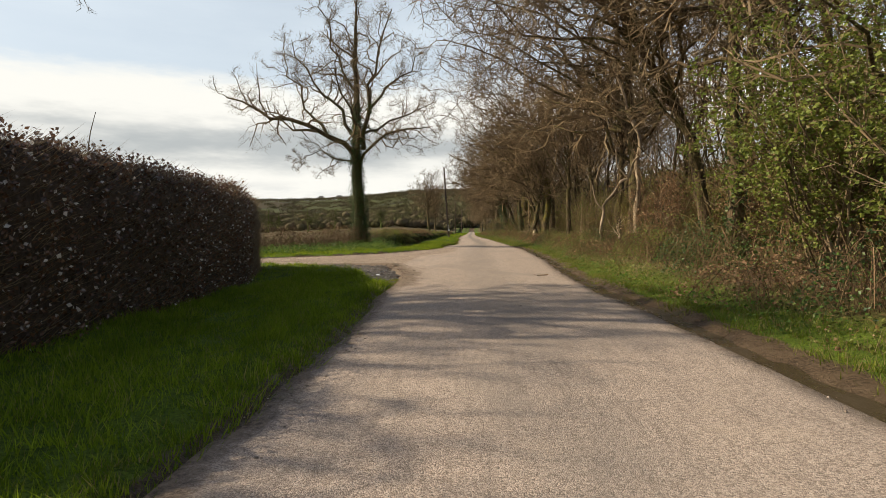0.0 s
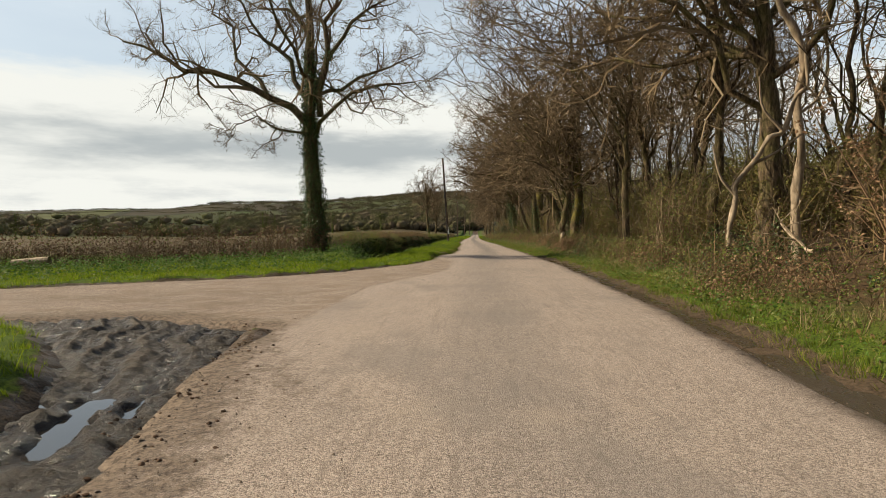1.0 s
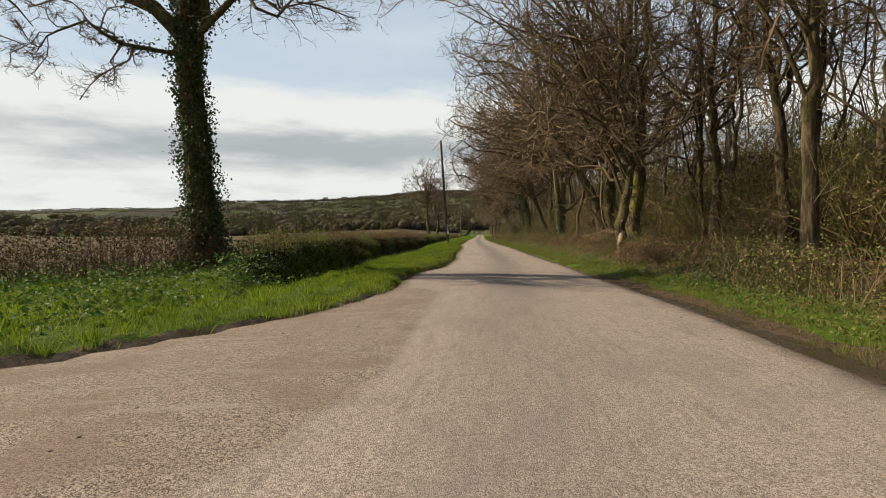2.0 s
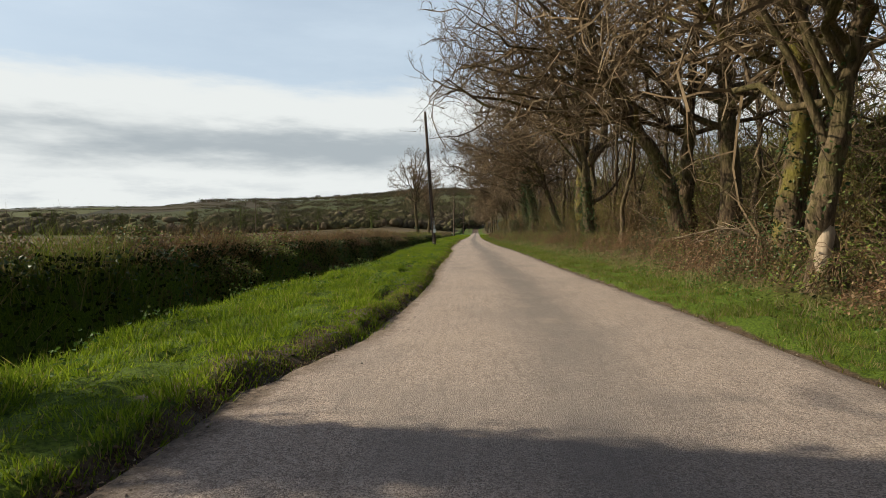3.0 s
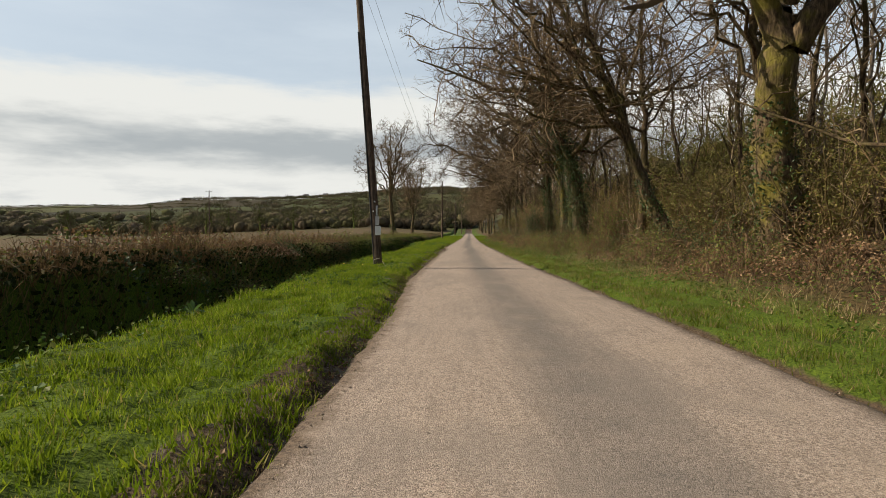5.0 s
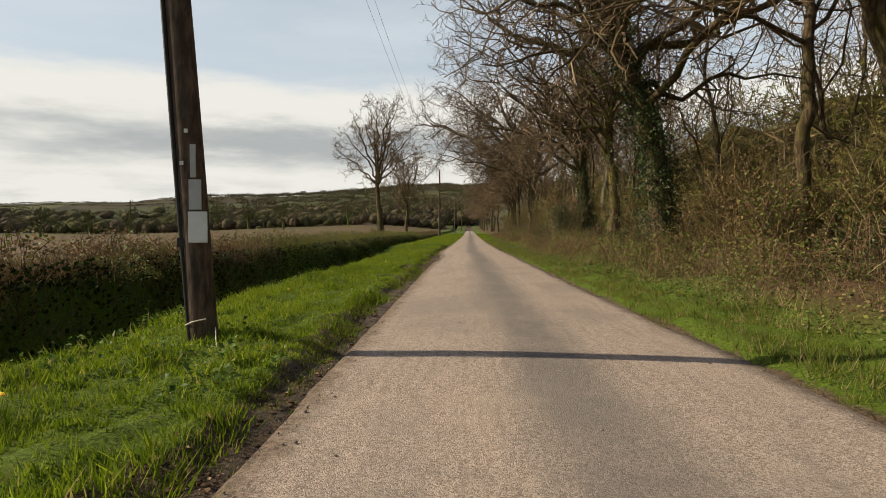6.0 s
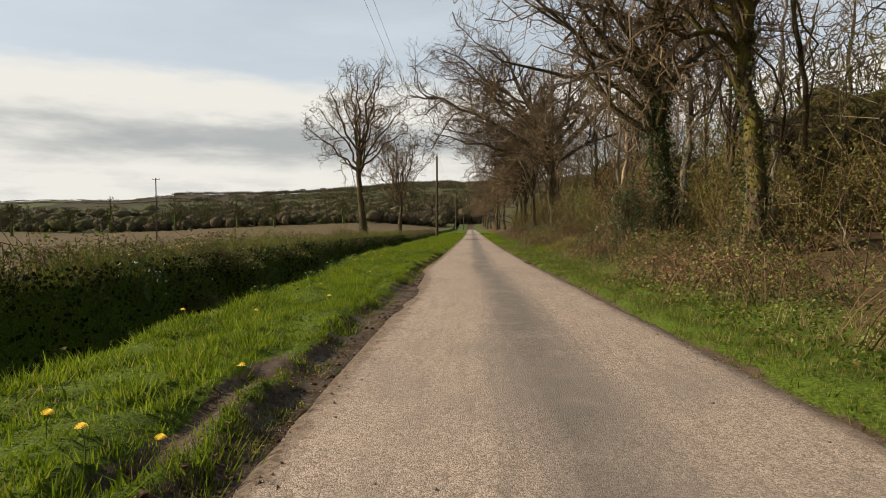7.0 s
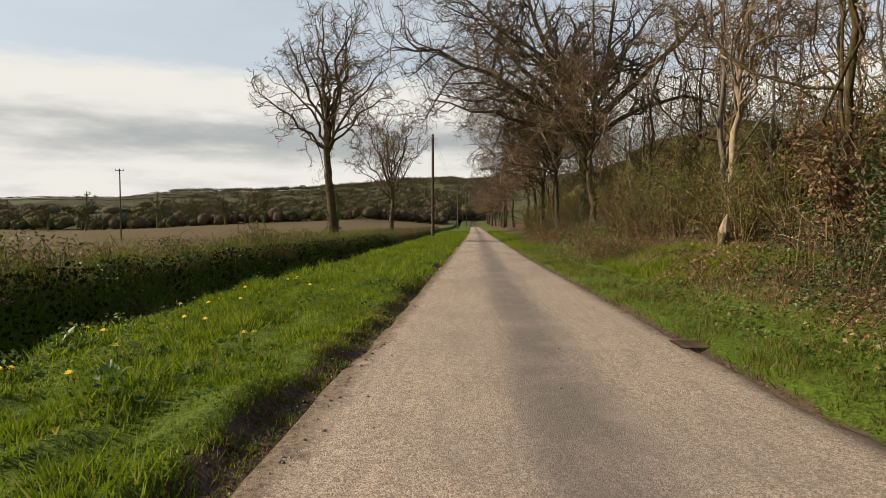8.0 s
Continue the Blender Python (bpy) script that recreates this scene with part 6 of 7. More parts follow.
turf("field_stubble", 211, x, y, np.full(len(x), 0.16), 0.012, "dull stubble and weeds in the field", M_STUBBLE, 4)

# broad weeds on the verge and ditch lip
x, y = verge(1000, 45, 132, 0.4, -5.6)
k = bumps(x, y, 66, 4) + 0.9 * step(0.5, -0.1, x - ditch_lip(x, y)) > 0.35
x, y = np.repeat(x[k], 16), np.repeat(y[k], 16)
p = settle(x, y) + rng.normal(size=(len(x), 3)) * np.array([0.11, 0.11, 0.03]) + UP * rng.uniform(0.02, 0.18, (len(x), 1))
stuff("verge_weeds", leaves(rng, p, 0.055, 0.6), M_WEED, "docks, nettles and cow parsley on the ditch lip", "weeds")
x, y = rng.uniform(-24, -5, 1000), rng.uniform(33, 49, 1000)
k = (road_distance(x, y) > 1.3) & (y < 49.8 + 0.62 * (x + 8.6).clip(-30, 0))
x, y = np.repeat(x[k], 16), np.repeat(y[k], 16)
p = settle(x, y) + rng.normal(size=(len(x), 3)) * np.array([0.2, 0.2, 0.08]) + UP * rng.uniform(0.05, 0.5, (len(x), 1)) * (0.45 + 0.35 * step(1.2, 4.5, road_distance(x, y)))[:, None]
stuff("nettle_bed", leaves(rng, p, 0.10, 0.6), M_WEED, "bed of nettles before the brown hedge", "weeds")
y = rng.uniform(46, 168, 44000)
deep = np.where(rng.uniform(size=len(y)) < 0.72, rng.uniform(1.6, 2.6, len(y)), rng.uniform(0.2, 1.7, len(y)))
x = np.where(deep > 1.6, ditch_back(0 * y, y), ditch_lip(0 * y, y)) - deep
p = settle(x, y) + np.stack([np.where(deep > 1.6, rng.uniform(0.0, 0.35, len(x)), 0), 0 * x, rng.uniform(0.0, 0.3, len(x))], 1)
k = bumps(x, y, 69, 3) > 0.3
# these leaves carry the ditch's shade in their colour
stuff("ditch_weeds", leaves(rng, p[~k], 0.085, 0.1), M_DITCHSHADE, "weeds and ivy down the ditch, coloured dark for its shade", "weeds")
stuff("ditch_brambles", leaves(rng, p[k], 0.085, 0.1), M_IVY, "brambles hanging down the ditch bank", "weeds")

# dandelions
rng = np.random.RandomState(230)


def dandelion(x, y):
    z = float(land(x, y))
    ob = thing("dandelion", x, y, z, "yellow dandelion in the grass", "flower", "dandelions on the verge")
    h = 0.17
    part("stalk", tubes(spline([(0, 0, 0), (0.01, 0, h * 0.5), (0.015, 0.01, h)], 4)[None], np.full((1, 4), 0.003), 4), M_WEED, ob)
    bm = bmesh.new()
    for ring, (rad, zz_) in enumerate(((0.034, 0.0), (0.026, 0.010), (0.015, 0.018))):
        for k in range(11):
            a = k * 2 * math.pi / 11 + ring * 0.3
            c, s_ = math.cos(a), math.sin(a)
            q = [bm.verts.new((0.015 + c * rr - s_ * w, 0.01 + s_ * rr + c * w, h + zz_ + dz)) for rr, w, dz in ((0.002, -0.003, 0), (rad, -0.005, 0.004), (rad, 0.005, 0.004), (0.002, 0.003, 0))]
            bm.faces.new(q)
    part("flower", bm, M_PETAL, ob, "yellow flower head")
    return ob


first = dandelion(-3.8, 124.5)
for i in range(46):
    y = rng.uniform(123, 133) if i < 26 else rng.uniform(104, 142) if i < 38 else rng.uniform(60, 104)
    x = float(ditch_lip(np.array(0.0), np.array(y))) + (rng.uniform(0.1, 1.0) if i < 18 else rng.uniform(0.2, 2.2))
    copy_thing(first, pose(x, y, float(land(x, y)), rng.uniform(-8, 8), rng.uniform(-8, 8), rng.uniform(0, 360)))


# broad docks in the grass
def dock(x, y, size, seed):
    rng = np.random.RandomState(seed)
    ob = thing("dock_plant", x, y, float(land(x, y)) + 0.005, "pale green dock with broad glossy leaves in the grass", "plant", "docks on the verge")
    for k in range(20):
        a, tilt = k * 2.4 + rng.uniform(-0.3, 0.3), rng.uniform(0.25, 1.1)
        L = size * rng.uniform(0.6, 1.2)
        u = np.array([math.cos(a), math.sin(a), 0]) * math.cos(tilt) + UP * math.sin(tilt)
        w = np.array([-math.sin(a), math.cos(a), 0])
        p = [u * L * t - UP * L * 0.45 * t * t * math.cos(tilt) for t in (0.0, 0.3, 0.65, 1.0)]
        half = (0.010, 0.12 * L, 0.13 * L, 0.004)
        v = [q + w * s_ * m + UP * abs(s_) * m * 0.3 for q, m in zip(p, half) for s_ in (-1, 0, 1)]
        f = [(3 * i + j, 3 * i + j + 1, 3 * i + j + 4) for i in range(3) for j in range(2)] + [(3 * i + j, 3 * i + j + 4, 3 * i + j + 3) for i in range(3) for j in range(2)]
        part("leaf", (np.array(v), f), M_DOCK, ob)
    return ob


for i, (x, y, size) in enumerate(((-2.72, 72.0, 0.18), (-3.5, 124.6, 0.19), (-2.45, 72.5, 0.13), (-3.75, 124.9, 0.14), (-2.95, 72.3, 0.14), (-4.3, 84.0, 0.26), (-4.4, 79.0, 0.24), (-4.7, 98.6, 0.26), (-4.9, 107.0, 0.3), (-4.6, 116.4, 0.26), (-3.9, 117.2, 0.2), (-4.75, 125.8, 0.26))):
    dock(x, y, size, 240 + i)


# ---- poles, wires ----
def line_pole(x, y, height, tilt, label, group, arm=False):
    z = float(land(x, y))
    ob = thing("utility_pole", x, y, z, label, "pole", group)
    pts = np.array([(0, 0, -0.3), (tilt * 0.25, 0, height * 0.25), (tilt * 0.5, 0, height * 0.5), (tilt, 0, height)])
    part("shaft", tubes(spline(pts, 14)[None], np.linspace(0.155, 0.105, 14)[None], 16), M_POLE, ob, smooth=True)
    top = np.array([tilt, 0, height])
    part("cap", (lambda b: (bmesh.ops.create_cone(b, segments=16, radius1=0.115, radius2=0.03, depth=0.06, cap_ends=True, matrix=Matrix.Translation(top + np.array([0, 0, 0.02]))), b)[1])(bmesh.new()), M_IRON, ob)
    if arm:
        bm = slab(-0.9, 0.9, -0.05, 0.05, height - 0.35, height - 0.25, 0.01)
        part("crossarm", bm, M_POLE, ob)
        for dx in (-0.8, 0.0, 0.8):
            part("insulator", tubes(spline([(dx, 0, height - 0.26), (dx, 0, height - 0.1), (dx, 0, height + 0.02 + (dx == 0) * 0.1)], 6)[None], np.array([[0.02, 0.05, 0.035, 0.05, 0.035, 0.02]]), 8), M_GREYSHEET, ob)
    else:
        for dy, dz in ((-0.14, -0.3), (0.14, -0.3)):
            part("insulator", tubes(spline([(tilt, dy * 0.6, height + dz), (tilt, dy * 1.2, height + dz + 0.03), (tilt, dy * 1.6, height + dz + 0.1)], 5)[None], np.array([[0.012, 0.012, 0.03, 0.035, 0.02]]), 8), M_GREYSHEET, ob)
    return ob


PX, PY, PH, PT = -3.35, 96.35, 11.0, -0.78
main_pole = line_pole(PX, PY, PH, PT, "weathered leaning wooden pole with notices, on the verge", "poles along the lane")
lean_ = PT / PH
for name, x0, x1, z0, z1, mat, text in (("white_notice", -0.015, 0.185, 1.05, 1.37, M_SHEET, "blank white notice board"), ("grey_notice", 0.02, 0.15, 1.39, 1.70, M_GREYSHEET, "weathered grey notice"), ("upper_notice", 0.06, 0.12, 1.72, 2.06, M_GREYSHEET, "narrow pale plate")):
    bm = slab(x0 + lean_ * z0, x1 + lean_ * z0, -0.185, -0.170, z0, z1, 0.003)
    part(name, bm, mat, main_pole, text)
part("cable_guard", tubes(spline([(-0.12, -0.10, 0.0), (-0.12 + lean_ * 2, -0.10, 2.0), (-0.11 + lean_ * 4.5, -0.09, 4.5), (-0.10 + lean_ * 8, -0.08, 8.0)], 10)[None], np.full((1, 10), 0.028), 8), M_CONDUIT, main_pole, "dark cable guard", True)
part("switch_box", slab(-0.235, -0.135, -0.13, -0.02, 1.0, 1.1, 0.006), M_CONDUIT, main_pole, "small dark junction box")
part("marker", slab(0.03 + lean_ * 2.2, 0.07 + lean_ * 2.2, -0.172, -0.160, 2.18, 2.22, 0.002), M_SHEET, main_pole, "small white tag")
part("marker", slab(-0.04 + lean_ * 1.9, 0.0 + lean_ * 1.9, -0.178, -0.165, 1.85, 1.89, 0.002), M_SHEET, main_pole, "small white tag")
part("cord", join(tubes(spline([(-0.17, -0.1, 0.18), (-0.05, -0.19, 0.23), (0.08, -0.17, 0.26)], 8)[None], np.full((1, 8), 0.008), 5), tubes(spline([(0.16, -0.12, 0.16), (0.24, -0.3, 0.05), (0.36, -0.55, -0.02)], 8)[None], np.full((1, 8), 0.007), 5)), M_CORD, main_pole, "pale cord tied round the foot")
P2 = (-4.3, 176.8, 9.4, 0.0)
line_pole(*P2, "upright wooden pole further along the verge", "poles along the lane")
line_pole(-3.6, 255, 9.7, 0.1, "distant wooden pole on the verge", "poles along the lane")
line_pole(-2.3, 340, 9.7, 0.0, "distant wooden pole on the verge", "poles along the lane")
fx, fy = -69.3, 237.6
line_pole(fx, fy, 12.0 - float(land(fx, fy)) , 0.0, "tall pole with a crossarm out in the field", "poles in the field", arm=True)


def wire(a, b, sag, label):
    a, b = np.array(a, float), np.array(b, float)
    u = np.linspace(0, 1, 26)[:, None]
    p = a + (b - a) * u - UP * sag * 4 * u * (1 - u)
    mid_ = (a + b) / 2
    ob = new("overhead_wire", bake("overhead_wire", *tubes((p - mid_)[None], np.full((1, 26), 0.006), 5), M_WIRE, True))
    ob.location = mid_
    return tagged(ob, label, "wire", "wires along the lane")


tops = [(PX + PT, PY, PH - 0.05), (P2[0], P2[1], 9.5), (-3.6, 255, 9.5), (-2.3, 340, 9.5)]
for a, b in zip(tops, tops[1:]):
    for dy in (-0.16, 0.16):
        wire((a[0] + dy, a[1], a[2] - 0.15), (b[0] + dy, b[1], b[2] - 0.15), 1.0, "thin dark wire strung between the poles")

# ---- water, drain, litter ----
def pool(name, outline, z, label, category):
    bm = bmesh.new()
    bm.faces.new([bm.verts.new((x, y, 0)) for x, y in outline])
    cx, cy = np.mean(outline, 0)
    for v in bm.verts:
        v.co -= Vector((cx, cy, 0))
    ob = part(name, bm, M_WATER)
    ob.location = (cx, cy, z)
    return tagged(ob, label, category, kind="structure")


pz = float(fall(np.array(-2.9), np.array(19.6)))
pool("puddle", [(-3.9, 18.2), (-2.15, 18.2), (-2.15, 21.0), (-3.9, 21.0)], pz - 0.130, "puddle in the muddy wallow reflecting the sky", "puddle")
gy_ = np.linspace(-6, 47, 50)
gr = edges(gy_)[1]
pool("gutter_water", [*zip(gr - 0.12, gy_), *zip((gr + 0.58)[::-1], gy_[::-1])], -0.032, "brown standing water in the roadside gutter", "puddle")
bpy.data.objects["gutter_water"].data.materials[0] = M_SILT

# churned mud over the wallow: wheel ruts sweeping round into the side lane, clods between them
mx = grid_axis((-9.0, -1.3, 0.04))
my = grid_axis((14.0, 26.4, 0.04))
X, Y, F = sheet(mx, my)
F = F[inside(WALLOW, X[F[:, 0]], Y[F[:, 0]]) < 0.35]
used, F = np.unique(F, return_inverse=True)
F, X, Y = F.reshape(-1, 3), X[used], Y[used]
w = inside(WALLOW, X, Y) + 0.16 * bumps(X, Y, 72, 0.9) + 0.10 * bumps(X, Y, 73, 0.35)
fine = np.array([noise.ridged_multi_fractal((a * 2.6, b * 2.6, 0.5), 0.8, 2.3, 6, 0.9, 2.0) for a, b in zip(X, Y)]) - 1.0
clod = np.array([noise.turbulence((a * 5.5, b * 5.5, 2.5), 4, False) for a, b in zip(X, Y)])
lane_ = (X * 0.80 + Y * (0.62 - 0.012 * (Y - 21))) + 0.10 * bumps(X, Y, 71, 2.4)
wheel = (1 - np.abs(np.sin(lane_ * 7.6))) ** 1.3 * (0.75 + 0.25 * np.sin(lane_ * 1.9 + 1.0)) + 0.45 * (1 - np.abs(np.sin(lane_ * 17.0 + 1.3))) ** 1.5
tread = 0.5 + 0.5 * np.sin((Y * 0.85 - X * 0.5) * 42 + 2 * wheel)
rutted = step(-0.05, -0.45, w) * step(17.5, 20.5, Y)
grit_ = np.array([noise.noise((a * 15, b * 15, 4.5)) for a, b in zip(X, Y)])
rise = 0.030 * grit_ + 0.022 * fine * (1 - 0.6 * rutted) + 0.018 * (clod - 0.5) + rutted * (0.085 * (wheel - 0.4) + 0.010 * tread * (wheel < 0.5))
wet_ = puddle_hollow(X, Y, 0.05)
rise = rise * (1 - 0.85 * wet_)
Z = np.array(land(X, Y)) + 0.01 + rise - 0.16 * step(-0.20, 0.22, w)
keep = (w[F] < 0.26).all(1)
used, F2 = np.unique(F[keep], return_inverse=True)
mud_ = new("mud_patch", bake("mud_patch", np.stack([X, Y, Z], 1)[used], F2.reshape(-1, 3), M_MUD, True, dict(high=(0.40 + rise * 7.0 - 0.4 * wet_).clip(0, 1)[used])))
tagged(mud_, "churned wet mud with wheel ruts at the turning", "mud", kind="structure")

drain = thing("drain_grate", 1.50, 126.8, -0.010, "rusty iron drain grate at the road's edge", "drain")
# full slab under the bars; its black stands in for shade in the slots
part("rim", slab(-0.19, 0.19, -0.21, 0.21, -0.05, 0.008, 0.004), M_CONDUIT, drain, "iron rim filled across, black for the shaded slots")
bar = None
for k in range(7):
    me = bar or bake("bar", *tubes(np.array([[(-0.17, 0, 0.012), (0, 0, 0.012), (0.17, 0, 0.012)]]), np.full((1, 3), 0.016), 6), M_IRON)
    bar = me
    b = new("bar", me)
    b.parent, b.location = drain, (0, -0.18 + k * 0.06, 0.008)

rng = np.random.RandomState(260)
n = 2600
y = rng.uniform(2, 150, n)
lo, hi = edges(y)
u = np.where(rng.uniform(size=n) < 0.9, rng.beta(0.35, 7.0, n), rng.uniform(0, 1, n))
u = np.where(rng.uniform(size=n) < 0.18, 1 - u * 0.6, u)
x = lo + 0.05 + u * (hi - lo - 0.1)
rad = 0.004 + 0.012 * rng.uniform(0, 1, n) ** 3
ico = bmesh.new()
bmesh.ops.create_icosphere(ico, subdivisions=1, radius=1)
iv = np.array([v.co[:] for v in ico.verts])
it = np.array([[v.index for v in f.verts] for f in ico.faces])
ico.free()
zr = 0.03 * (1 - ((2 * x - lo - hi) / (hi - lo)) ** 2)
sv = iv[None] * rng.uniform(0.8, 1.1, (n, len(iv), 1)) * rad[:, None, None] * np.array([1.2, 1.2, 0.6]) + np.stack([x, y, zr + rad * 0.3], 1)[:, None]
stuff("road_grit", (sv.reshape(-1, 3), (it[None] + np.arange(n)[:, None, None] * len(iv)).reshape(-1, 3)), M_STONE, "clods and loose stones scattered on the road", "stones")

# crumbs of soil and gravel along the broken edges of the road
n = 15000
y = np.concatenate([rng.uniform(4, 17, 1500), rng.uniform(40, 150, n - 6500), rng.uniform(15, 27, 2500), rng.uniform(2, 135, 2500)])
lo, hi = edges(y)
u = np.abs(rng.normal(size=n)) * 0.16
x = lo - SOIL(y) * rng.uniform(0, 1.0, n) - 0.12 + u
sweep = np.arange(n) >= n - 5000
corner = sweep & (np.arange(n) < n - 2500)
x = np.where(corner, -1.75 - 0.55 * (y - 19.0).clip(-4, None) + rng.normal(size=n) * 0.55 + 0.25, np.where(sweep, hi + 0.05 - u * 0.8, x))
rad = 0.003 + 0.009 * rng.uniform(0, 1, n) ** 3
lo, hi = edges(y)
zr = np.maximum(land(x, y), 0.03 * (1 - ((2 * x - lo - hi) / (hi - lo)).clip(-1.6, 1.6) ** 2) + fall(x, y) - 0.42 * step(0.04, 0.5, road_distance(x, y)))
ov = np.array([(1, 0, 0), (-1, 0, 0), (0, 1, 0), (0, -1, 0), (0, 0, 1), (0, 0, -1)], float)
of = np.array([(0, 2, 4), (2, 1, 4), (1, 3, 4), (3, 0, 4)])
sv = ov[None] * rng.uniform(0.6, 1.3, (n, 6, 1)) * rad[:, None, None] + np.stack([x, y, zr + rad * 0.2], 1)[:, None]
stuff("edge_gravel", (sv.reshape(-1, 3), (of[None] + np.arange(n)[:, None, None] * 6).reshape(-1, 3)), M_CRUMB, "crumbs of soil and gravel along the road's broken edge", "gravel")

# clods of turf and soil broken from the verge's edge
n = 2600
y = rng.uniform(46, 134, n)
lo, hi = edges(y)
x = lo - SOIL(y) * rng.uniform(0.0, 1.1, n) - 0.05 + 0.05 * rng.normal(size=n)
rad = 0.006 + 0.020 * rng.uniform(0, 1, n) ** 2.5
sv = iv[None] * rng.uniform(0.65, 1.25, (n, len(iv), 1)) * np.array([1.2, 1.2, 0.7]) * rad[:, None, None] + (settle(x, y) + UP * (rad * 0.2)[:, None])[:, None]
stuff("edge_clods", (sv.reshape(-1, 3), (it[None] + np.arange(n)[:, None, None] * len(iv)).reshape(-1, 3)), M_CLOD, "reddish-brown clods of soil broken from the verge", "soil")
x = lo - SOIL(y) * rng.uniform(-0.2, 1.2, n) - 0.10
stuff("edge_leaves", leaves(rng, settle(x, y, 0.012), 0.032, 0.85), M_DEADLEAF, "dead leaves lying along the verge's edge", "leaves")

n = 700
t = rng.uniform(0, 1, n)
cx, cy = np.interp(t, (0, 0.4, 0.65, 1), (-1.75, -2.0, -2.5, -3.2)), np.interp(t, (0, 0.4, 0.65, 1), (14.5, 18.4, 20.6, 23.9))
x, y = cx + 0.30 * rng.normal(size=n), cy + 0.3 * rng.normal(size=n)
rad = 0.004 + 0.016 * rng.uniform(0, 1, n) ** 4
lo, hi = edges(y)
zr = np.maximum(land(x, y), 0.03 * (1 - ((2 * x - lo - hi) / (hi - lo)).clip(-1.6, 1.6) ** 2) + fall(x, y) - 0.42 * step(0.04, 0.5, road_distance(x, y)))
sv = iv[None] * rng.uniform(0.65, 1.25, (n, len(iv), 1)) * np.array([1.2, 1.2, 0.7]) * rad[:, None, None] + np.stack([x, y, zr + rad * 0.2], 1)[:, None]
stuff("wallow_clods", (sv.reshape(-1, 3), (it[None] + np.arange(n)[:, None, None] * len(iv)).reshape(-1, 3)), M_CLOD, "clods of mud dragged onto the road at the turning", "soil")

twig_ = thing("fallen_branch", 2.0, 17.2, 0.02, "small broken branch lying on the road", "branch")
part("stick", tubes(spline([(-0.12, 0.05, 0.012), (0.02, 0.0, 0.02), (0.14, 0.06, 0.015)], 6)[None], np.linspace(0.014, 0.006, 6)[None], 5), M_DARKBARK, twig_)
part("dead_leaves", leaves(np.random.RandomState(3), np.random.RandomState(4).normal(size=(14, 3)) * np.array([0.08, 0.05, 0.008]) + UP * 0.02, 0.07, 0.6), M_DEADLEAF, twig_)

log_x, log_y = -18.2, 39.6
log_ = thing("cut_log", log_x, log_y, float(land(log_x, log_y)) + 0.35, "pale cut log lying in the hedge bottom", "log")
part("log", tubes(spline([(-0.8, 0, 0), (0, 0.05, 0.08), (0.8, 0, 0.14)], 8)[None], np.full((1, 8), 0.14), 10), M_PALEWOOD, log_)

# fallen boughs in the scrub
for i, (x, y, turn) in enumerate(((6.9, 107.6, 10), (7.6, 61.5, 160), (6.6, 64.5, 20), (7.4, 100.0, 185), (7.2, 131, 170), (6.6, 27.5, 60))):
    rng = np.random.RandomState(280 + i)
    ob = thing("fallen_bough", x, y, float(land(x, y)) + 0.5, "bleached fallen bough caught in the scrub", "branch", "fallen boughs in the scrub", turn)
    p, r = run(rng, np.array([[0, 0, 0.0]]), np.array([[1, 0.1, 0.15]]), np.array([2.6]), np.array([0.04]), 7, 0.16, 0.03, 0.3)
    p2, r2 = run(rng, *sprout(rng, p, r, 7, 0.2, (30, 70), 0.4), 3, 0.2, 0.02)
    q, d, m2, _ = sprout(rng, p2, r2, 3, 0.2, (30, 60), 0.4)
    part("bough", join(tubes(p, r, 6), tubes(p2, r2.clip(0.008, None), 4), spikes(q, q + d * m2[:, None], np.full(len(q), 0.008))), M_PALEWOOD, ob)

# ---- far trees and woods ----
rng = np.random.RandomState(300)
far_sorts = []
for i in range(3):
    far_sorts.append(tree("hedgerow_tree", (-150, -205, -110)[i], (300, 280, 330)[i], [(0, 0, 0), (0, 0, 3), (0.3, 0, 6), (0.2, 0, 11 + i)], 0.45, 0.12, 8, 310 + i, M_FARTREE, "bare round tree standing in a far hedgerow", "tree", "far hedgerow trees", (5, 5, 4, 3),
                          fork=0.22, spread=6.0, angle=(35, 85), twig=M_FARTREE, fat=5.0))
for k, (x, y) in enumerate(((-255, 262), (-178, 296), (-128, 318), (-232, 330), (-300, 300), (-92, 345), (-165, 352), (-75, 338), (-345, 330), (-52, 356), (-120, 380), (-210, 390))):
    copy_thing(far_sorts[k % 3], pose(x, y, float(land(x, y)), 0, 0, k * 57) )


def lumps(rng, foot, height, wide, level):
    """Rounded, uneven crowns standing at foot."""
    ico = bmesh.new()
    bmesh.ops.create_icosphere(ico, subdivisions=level, radius=1)
    iv = np.array([v.co[:] for v in ico.verts])
    it = np.array([[v.index for v in f.verts] for f in ico.faces])
    ico.free()
    n, m = len(foot), len(iv)
    swell = rng.uniform(0.72, 1.22, (n, m, 1))
    v = iv[None] * swell * np.stack([0.78 * wide, 0.78 * wide, 0.44 * height], 1)[:, None] + (foot + UP * (0.46 * height)[:, None])[:, None]
    return v.reshape(-1, 3), (it[None] + np.arange(n)[:, None, None] * m).reshape(-1, 3)


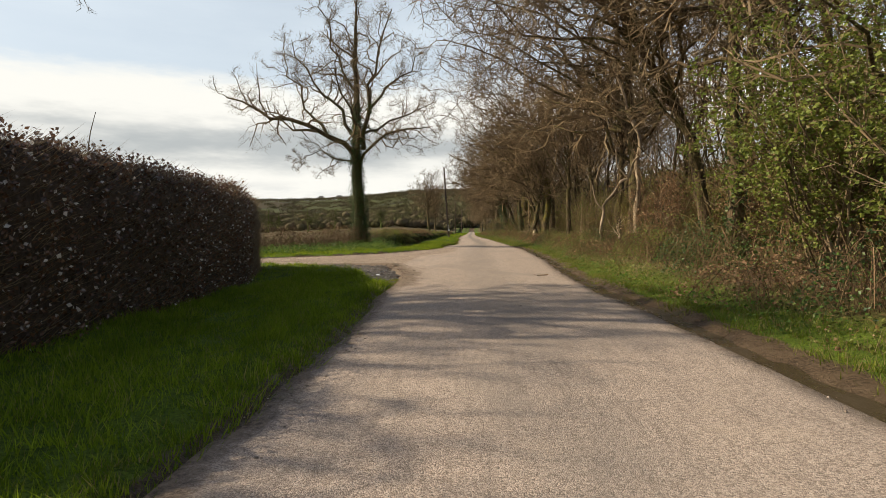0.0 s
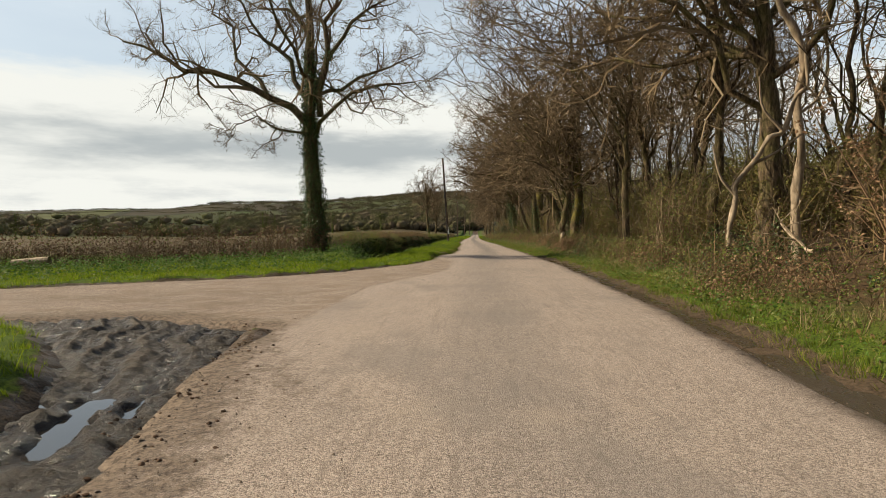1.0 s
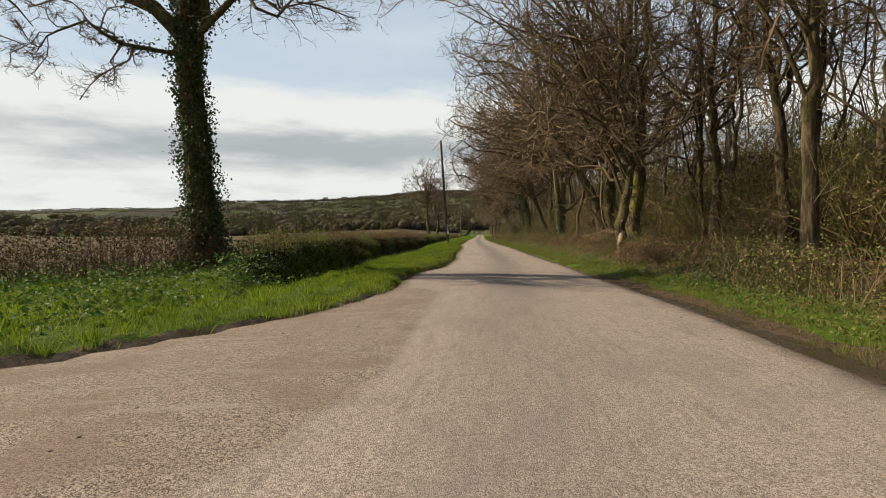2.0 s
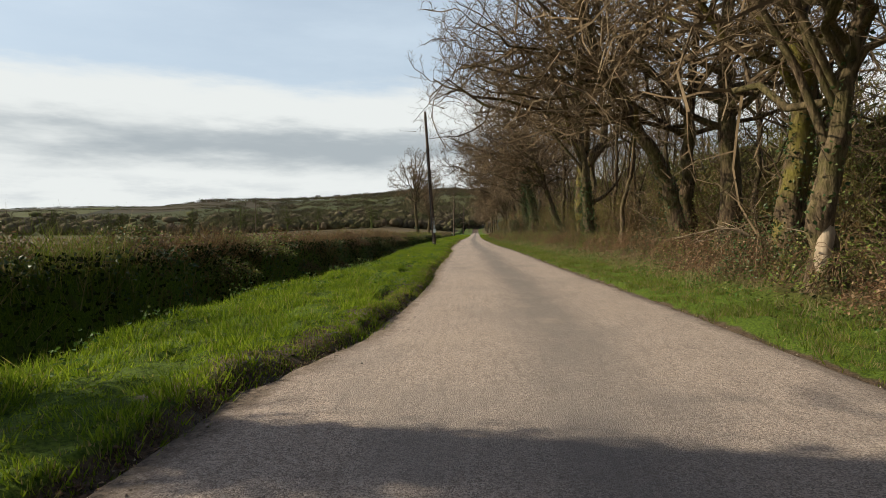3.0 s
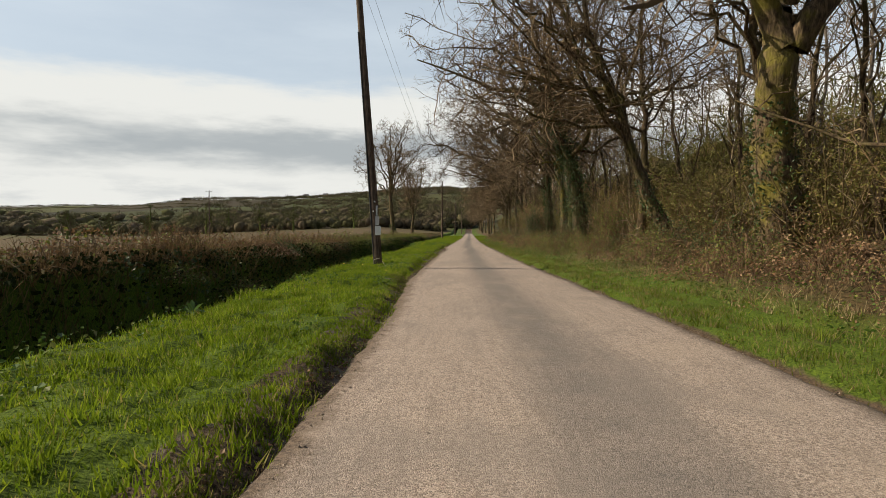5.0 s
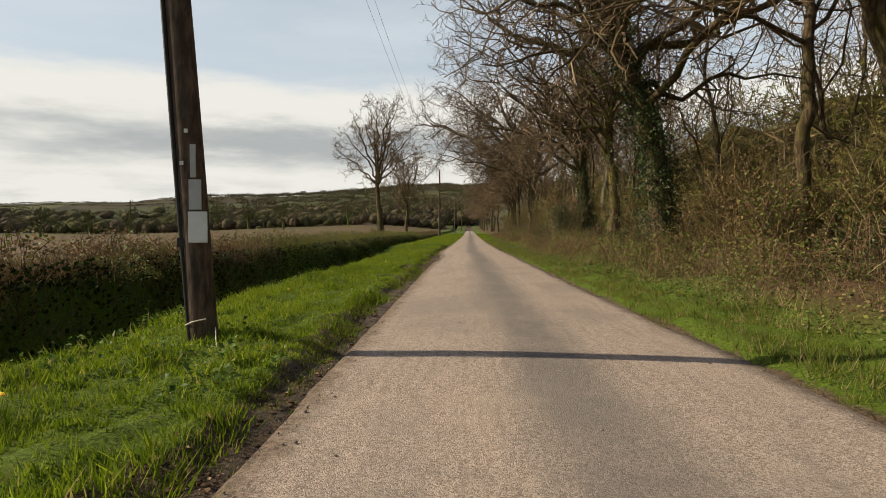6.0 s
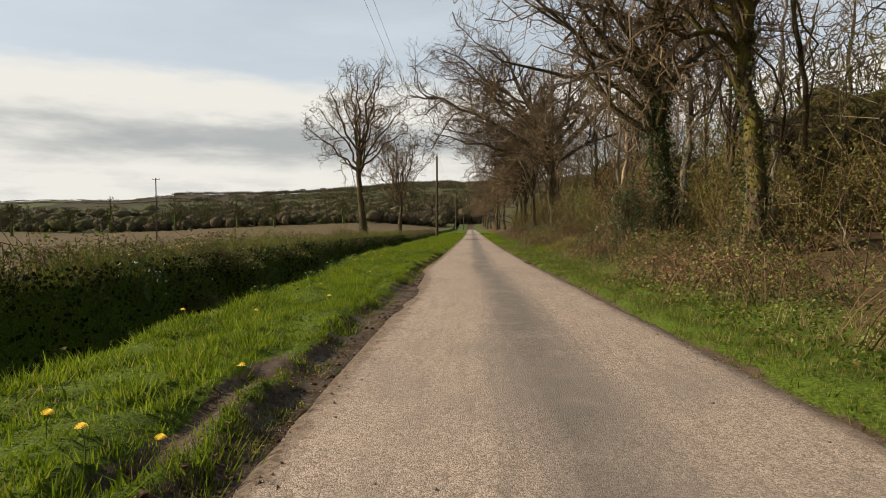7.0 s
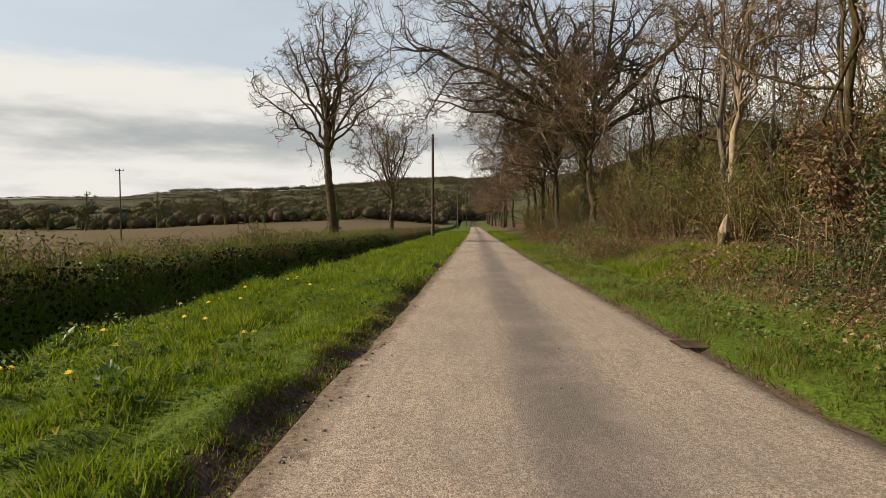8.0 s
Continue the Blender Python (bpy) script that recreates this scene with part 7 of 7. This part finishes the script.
def far_wood(name, seed, place, n, height, label, level=2, sprigs=30, width=(0.42, 0.75), tall=0.0, core=1.0, fuzz=0.022):
    """Distant woodland: crowns thick together, twiggy at the rim, with bare stems between."""
    rng = np.random.RandomState(seed)
    x, y = place(rng, n)
    h = height * rng.uniform(0.55, 1.2, n) * (1 + 0.25 * bumps(x, y, seed, 45)).clip(0.5, None)
    foot = settle(x, y)
    w = h * rng.uniform(*width, n)
    shapes = [lumps(rng, foot, h * core, w * core, level)] if core else []
    if sprigs:
        k = np.repeat(np.arange(n), sprigs)
        d = unit(rng.normal(size=(len(k), 3)) + UP * 0.5)
        a = foot[k] + UP * (0.46 * h[k])[:, None] + d * np.stack([w[k], w[k], 0.5 * h[k]], 1) * rng.uniform(0.68 if core else 0.1, 0.95, (len(k), 1))
        a[:, 2] = np.maximum(a[:, 2], foot[k, 2] + 0.05 * h[k])
        shapes.append(slivers(rng, a, a + unit(d + UP * (0.4 if core else 1.4)) * (h[k] * rng.uniform(0.10, 0.24, len(k)) * (1 if core else 1.8))[:, None], np.full(len(k), fuzz * height)))
    if tall:                                       # slim bare trees that stand out of the rest
        k = rng.choice(n, int(n * tall), replace=False)
        a = foot[k] + rng.normal(size=(len(k), 3)) * np.array([2, 1, 0]) - np.array([0, 4.0, 0])
        top = a + UP * (h[k] * rng.uniform(1.0, 1.45, len(k)))[:, None] + rng.normal(size=(len(k), 3)) * 0.5
        shapes.append(spikes(a, top, np.full(len(k), 0.030 * height)))
        kk = np.repeat(np.arange(len(k)), 22)
        u = rng.uniform(0.4, 0.95, (len(kk), 1))
        q = a[kk] * (1 - u) + top[kk] * u
        shapes.append(slivers(rng, q, q + unit(rng.normal(size=q.shape) * np.array([1, 1, 0.3]) + UP * 0.9) * rng.uniform(0.10, 0.24, (len(kk), 1)) * height, np.full(len(kk), 0.010 * height)))
    stuff(name, join(*shapes), M_FARCROWN, label, "woodland", True)


far_wood("field_treeline", 321, lambda g, n: ((lambda t: (t, 372 + 0.05 * t + g.uniform(-3, 30, n)))(np.concatenate([g.uniform(-150, -12, 250), g.uniform(-440, -110, n - 250)]))), 500, 5.6, "brown and olive leafless treeline across the field", 1, 170, tall=0.35)
far_wood("valley_woods", 322, lambda g, n: ((lambda a, d: (a * d, d))(np.concatenate([g.uniform(-0.40, -0.02, n - 120), g.uniform(-0.95, -0.40, 120)]), g.uniform(420, 600, n))), 560, 6.5, "brown valley woods below the hills", 1, 110, (0.8, 1.5), tall=0.2, core=0.8, fuzz=0.03)
far_wood("hill_woods", 323, lambda g, n: ((lambda a, d: (a * d, d))(g.beta(1.6, 1.0, n) * 0.50 - 0.45, np.where(g.uniform(size=n) < 0.45, 1010 + 40 * g.normal(size=n), 640 + 90 * g.randint(4, size=n) + 22 * g.normal(size=n)))), 1100, 4.4, "patchy brown woods on the far hillside", 1, 60, (1.6, 3.0), core=0.0, fuzz=0.10)
far_wood("hill_hedgerows", 327, lambda g, n: ((lambda a, row: (a * (690 + 95 * row + 40 * np.sin(a * 9 + row)), 690 + 95 * row + 40 * np.sin(a * 9 + row) + g.uniform(-3, 3, n)))(g.uniform(-0.98, -0.38, n), g.randint(5, size=n))), 1300, 1.8, "dark hedgerows between the fields of the far hillside", 1, 26, (2.0, 3.6), core=0.0, fuzz=0.16)
far_wood("lane_end_woods", 325, lambda g, n: ((lambda y_: (g.uniform(-40, 4, n) + 0 * y_, y_))(g.uniform(425, 520, n))), 220, 10.0, "trees closing the lane in the distance", 1, 150, tall=0.3)
rng = np.random.RandomState(326)
n, per = 620, 390
y = rng.uniform(-5, 250, n)
x = edges(y)[1] + rng.uniform(14, 44, n)
h1 = np.interp(y, (0, 60, 100, 130, 180, 250), (6.8, 6.8, 8.2, 9.8, 11.0, 10.0)) * rng.uniform(0.7, 1.2, n)
h = np.repeat(h1, per)
d = unit(rng.normal(size=(n * per, 3))) * rng.uniform(0.3, 1.0, (n * per, 1)) ** 0.5
c = np.repeat(settle(x, y), per, 0) + d * np.array([0.5, 0.5, 0.5]) * h[:, None] + UP * (h * 0.48)[:, None]
stuff("deep_wood", slivers(rng, c, c + unit(rng.normal(size=c.shape) + UP * 0.9) * rng.uniform(0.4, 1.0, (len(c), 1)), np.full(len(c), 0.040)), M_OLIVE, "olive-brown mass of low trees deep in the wood", "woodland")
stuff("inner_thicket", lumps(rng, settle(x, y), h1 * 0.66, h1 * 0.40, 2), M_INNER, "dim brown thickness of twigs inside the wood", "woodland", True)

# white farmhouses on the skyline
for k, (x, y, w) in enumerate(((-232, 1080, 8), (-205, 1088, 6.5), (-262, 1070, 7))):
    z = float(land(x, y))
    ob = thing("farmhouse", x, y, z - 0.5, "small white farmhouse on the far hill", "house", "far farmhouses")
    part("wall", slab(-w / 2, w / 2, -4, 4, 0, 4.6), M_RENDER, ob)
    bm = bmesh.new()
    v = [bm.verts.new(q) for q in ((-w / 2 - 0.4, -4.4, 5.2), (w / 2 + 0.4, -4.4, 5.2), (w / 2 + 0.4, 4.4, 5.2), (-w / 2 - 0.4, 4.4, 5.2), (-w / 2 - 0.4, 0, 8.2), (w / 2 + 0.4, 0, 8.2))]
    for q in ((0, 1, 5, 4), (2, 3, 4, 5), (0, 4, 3), (1, 2, 5), (0, 3, 2, 1)):
        bm.faces.new([v[i] for i in q])
    part("roof", bm, M_SLATE, ob)
    for dx in (-0.28, 0.0, 0.28):
        part("window", slab(w * dx - 0.6, w * dx + 0.6, -4.08, -3.95, 2.6, 4.0), M_GLASS, ob)
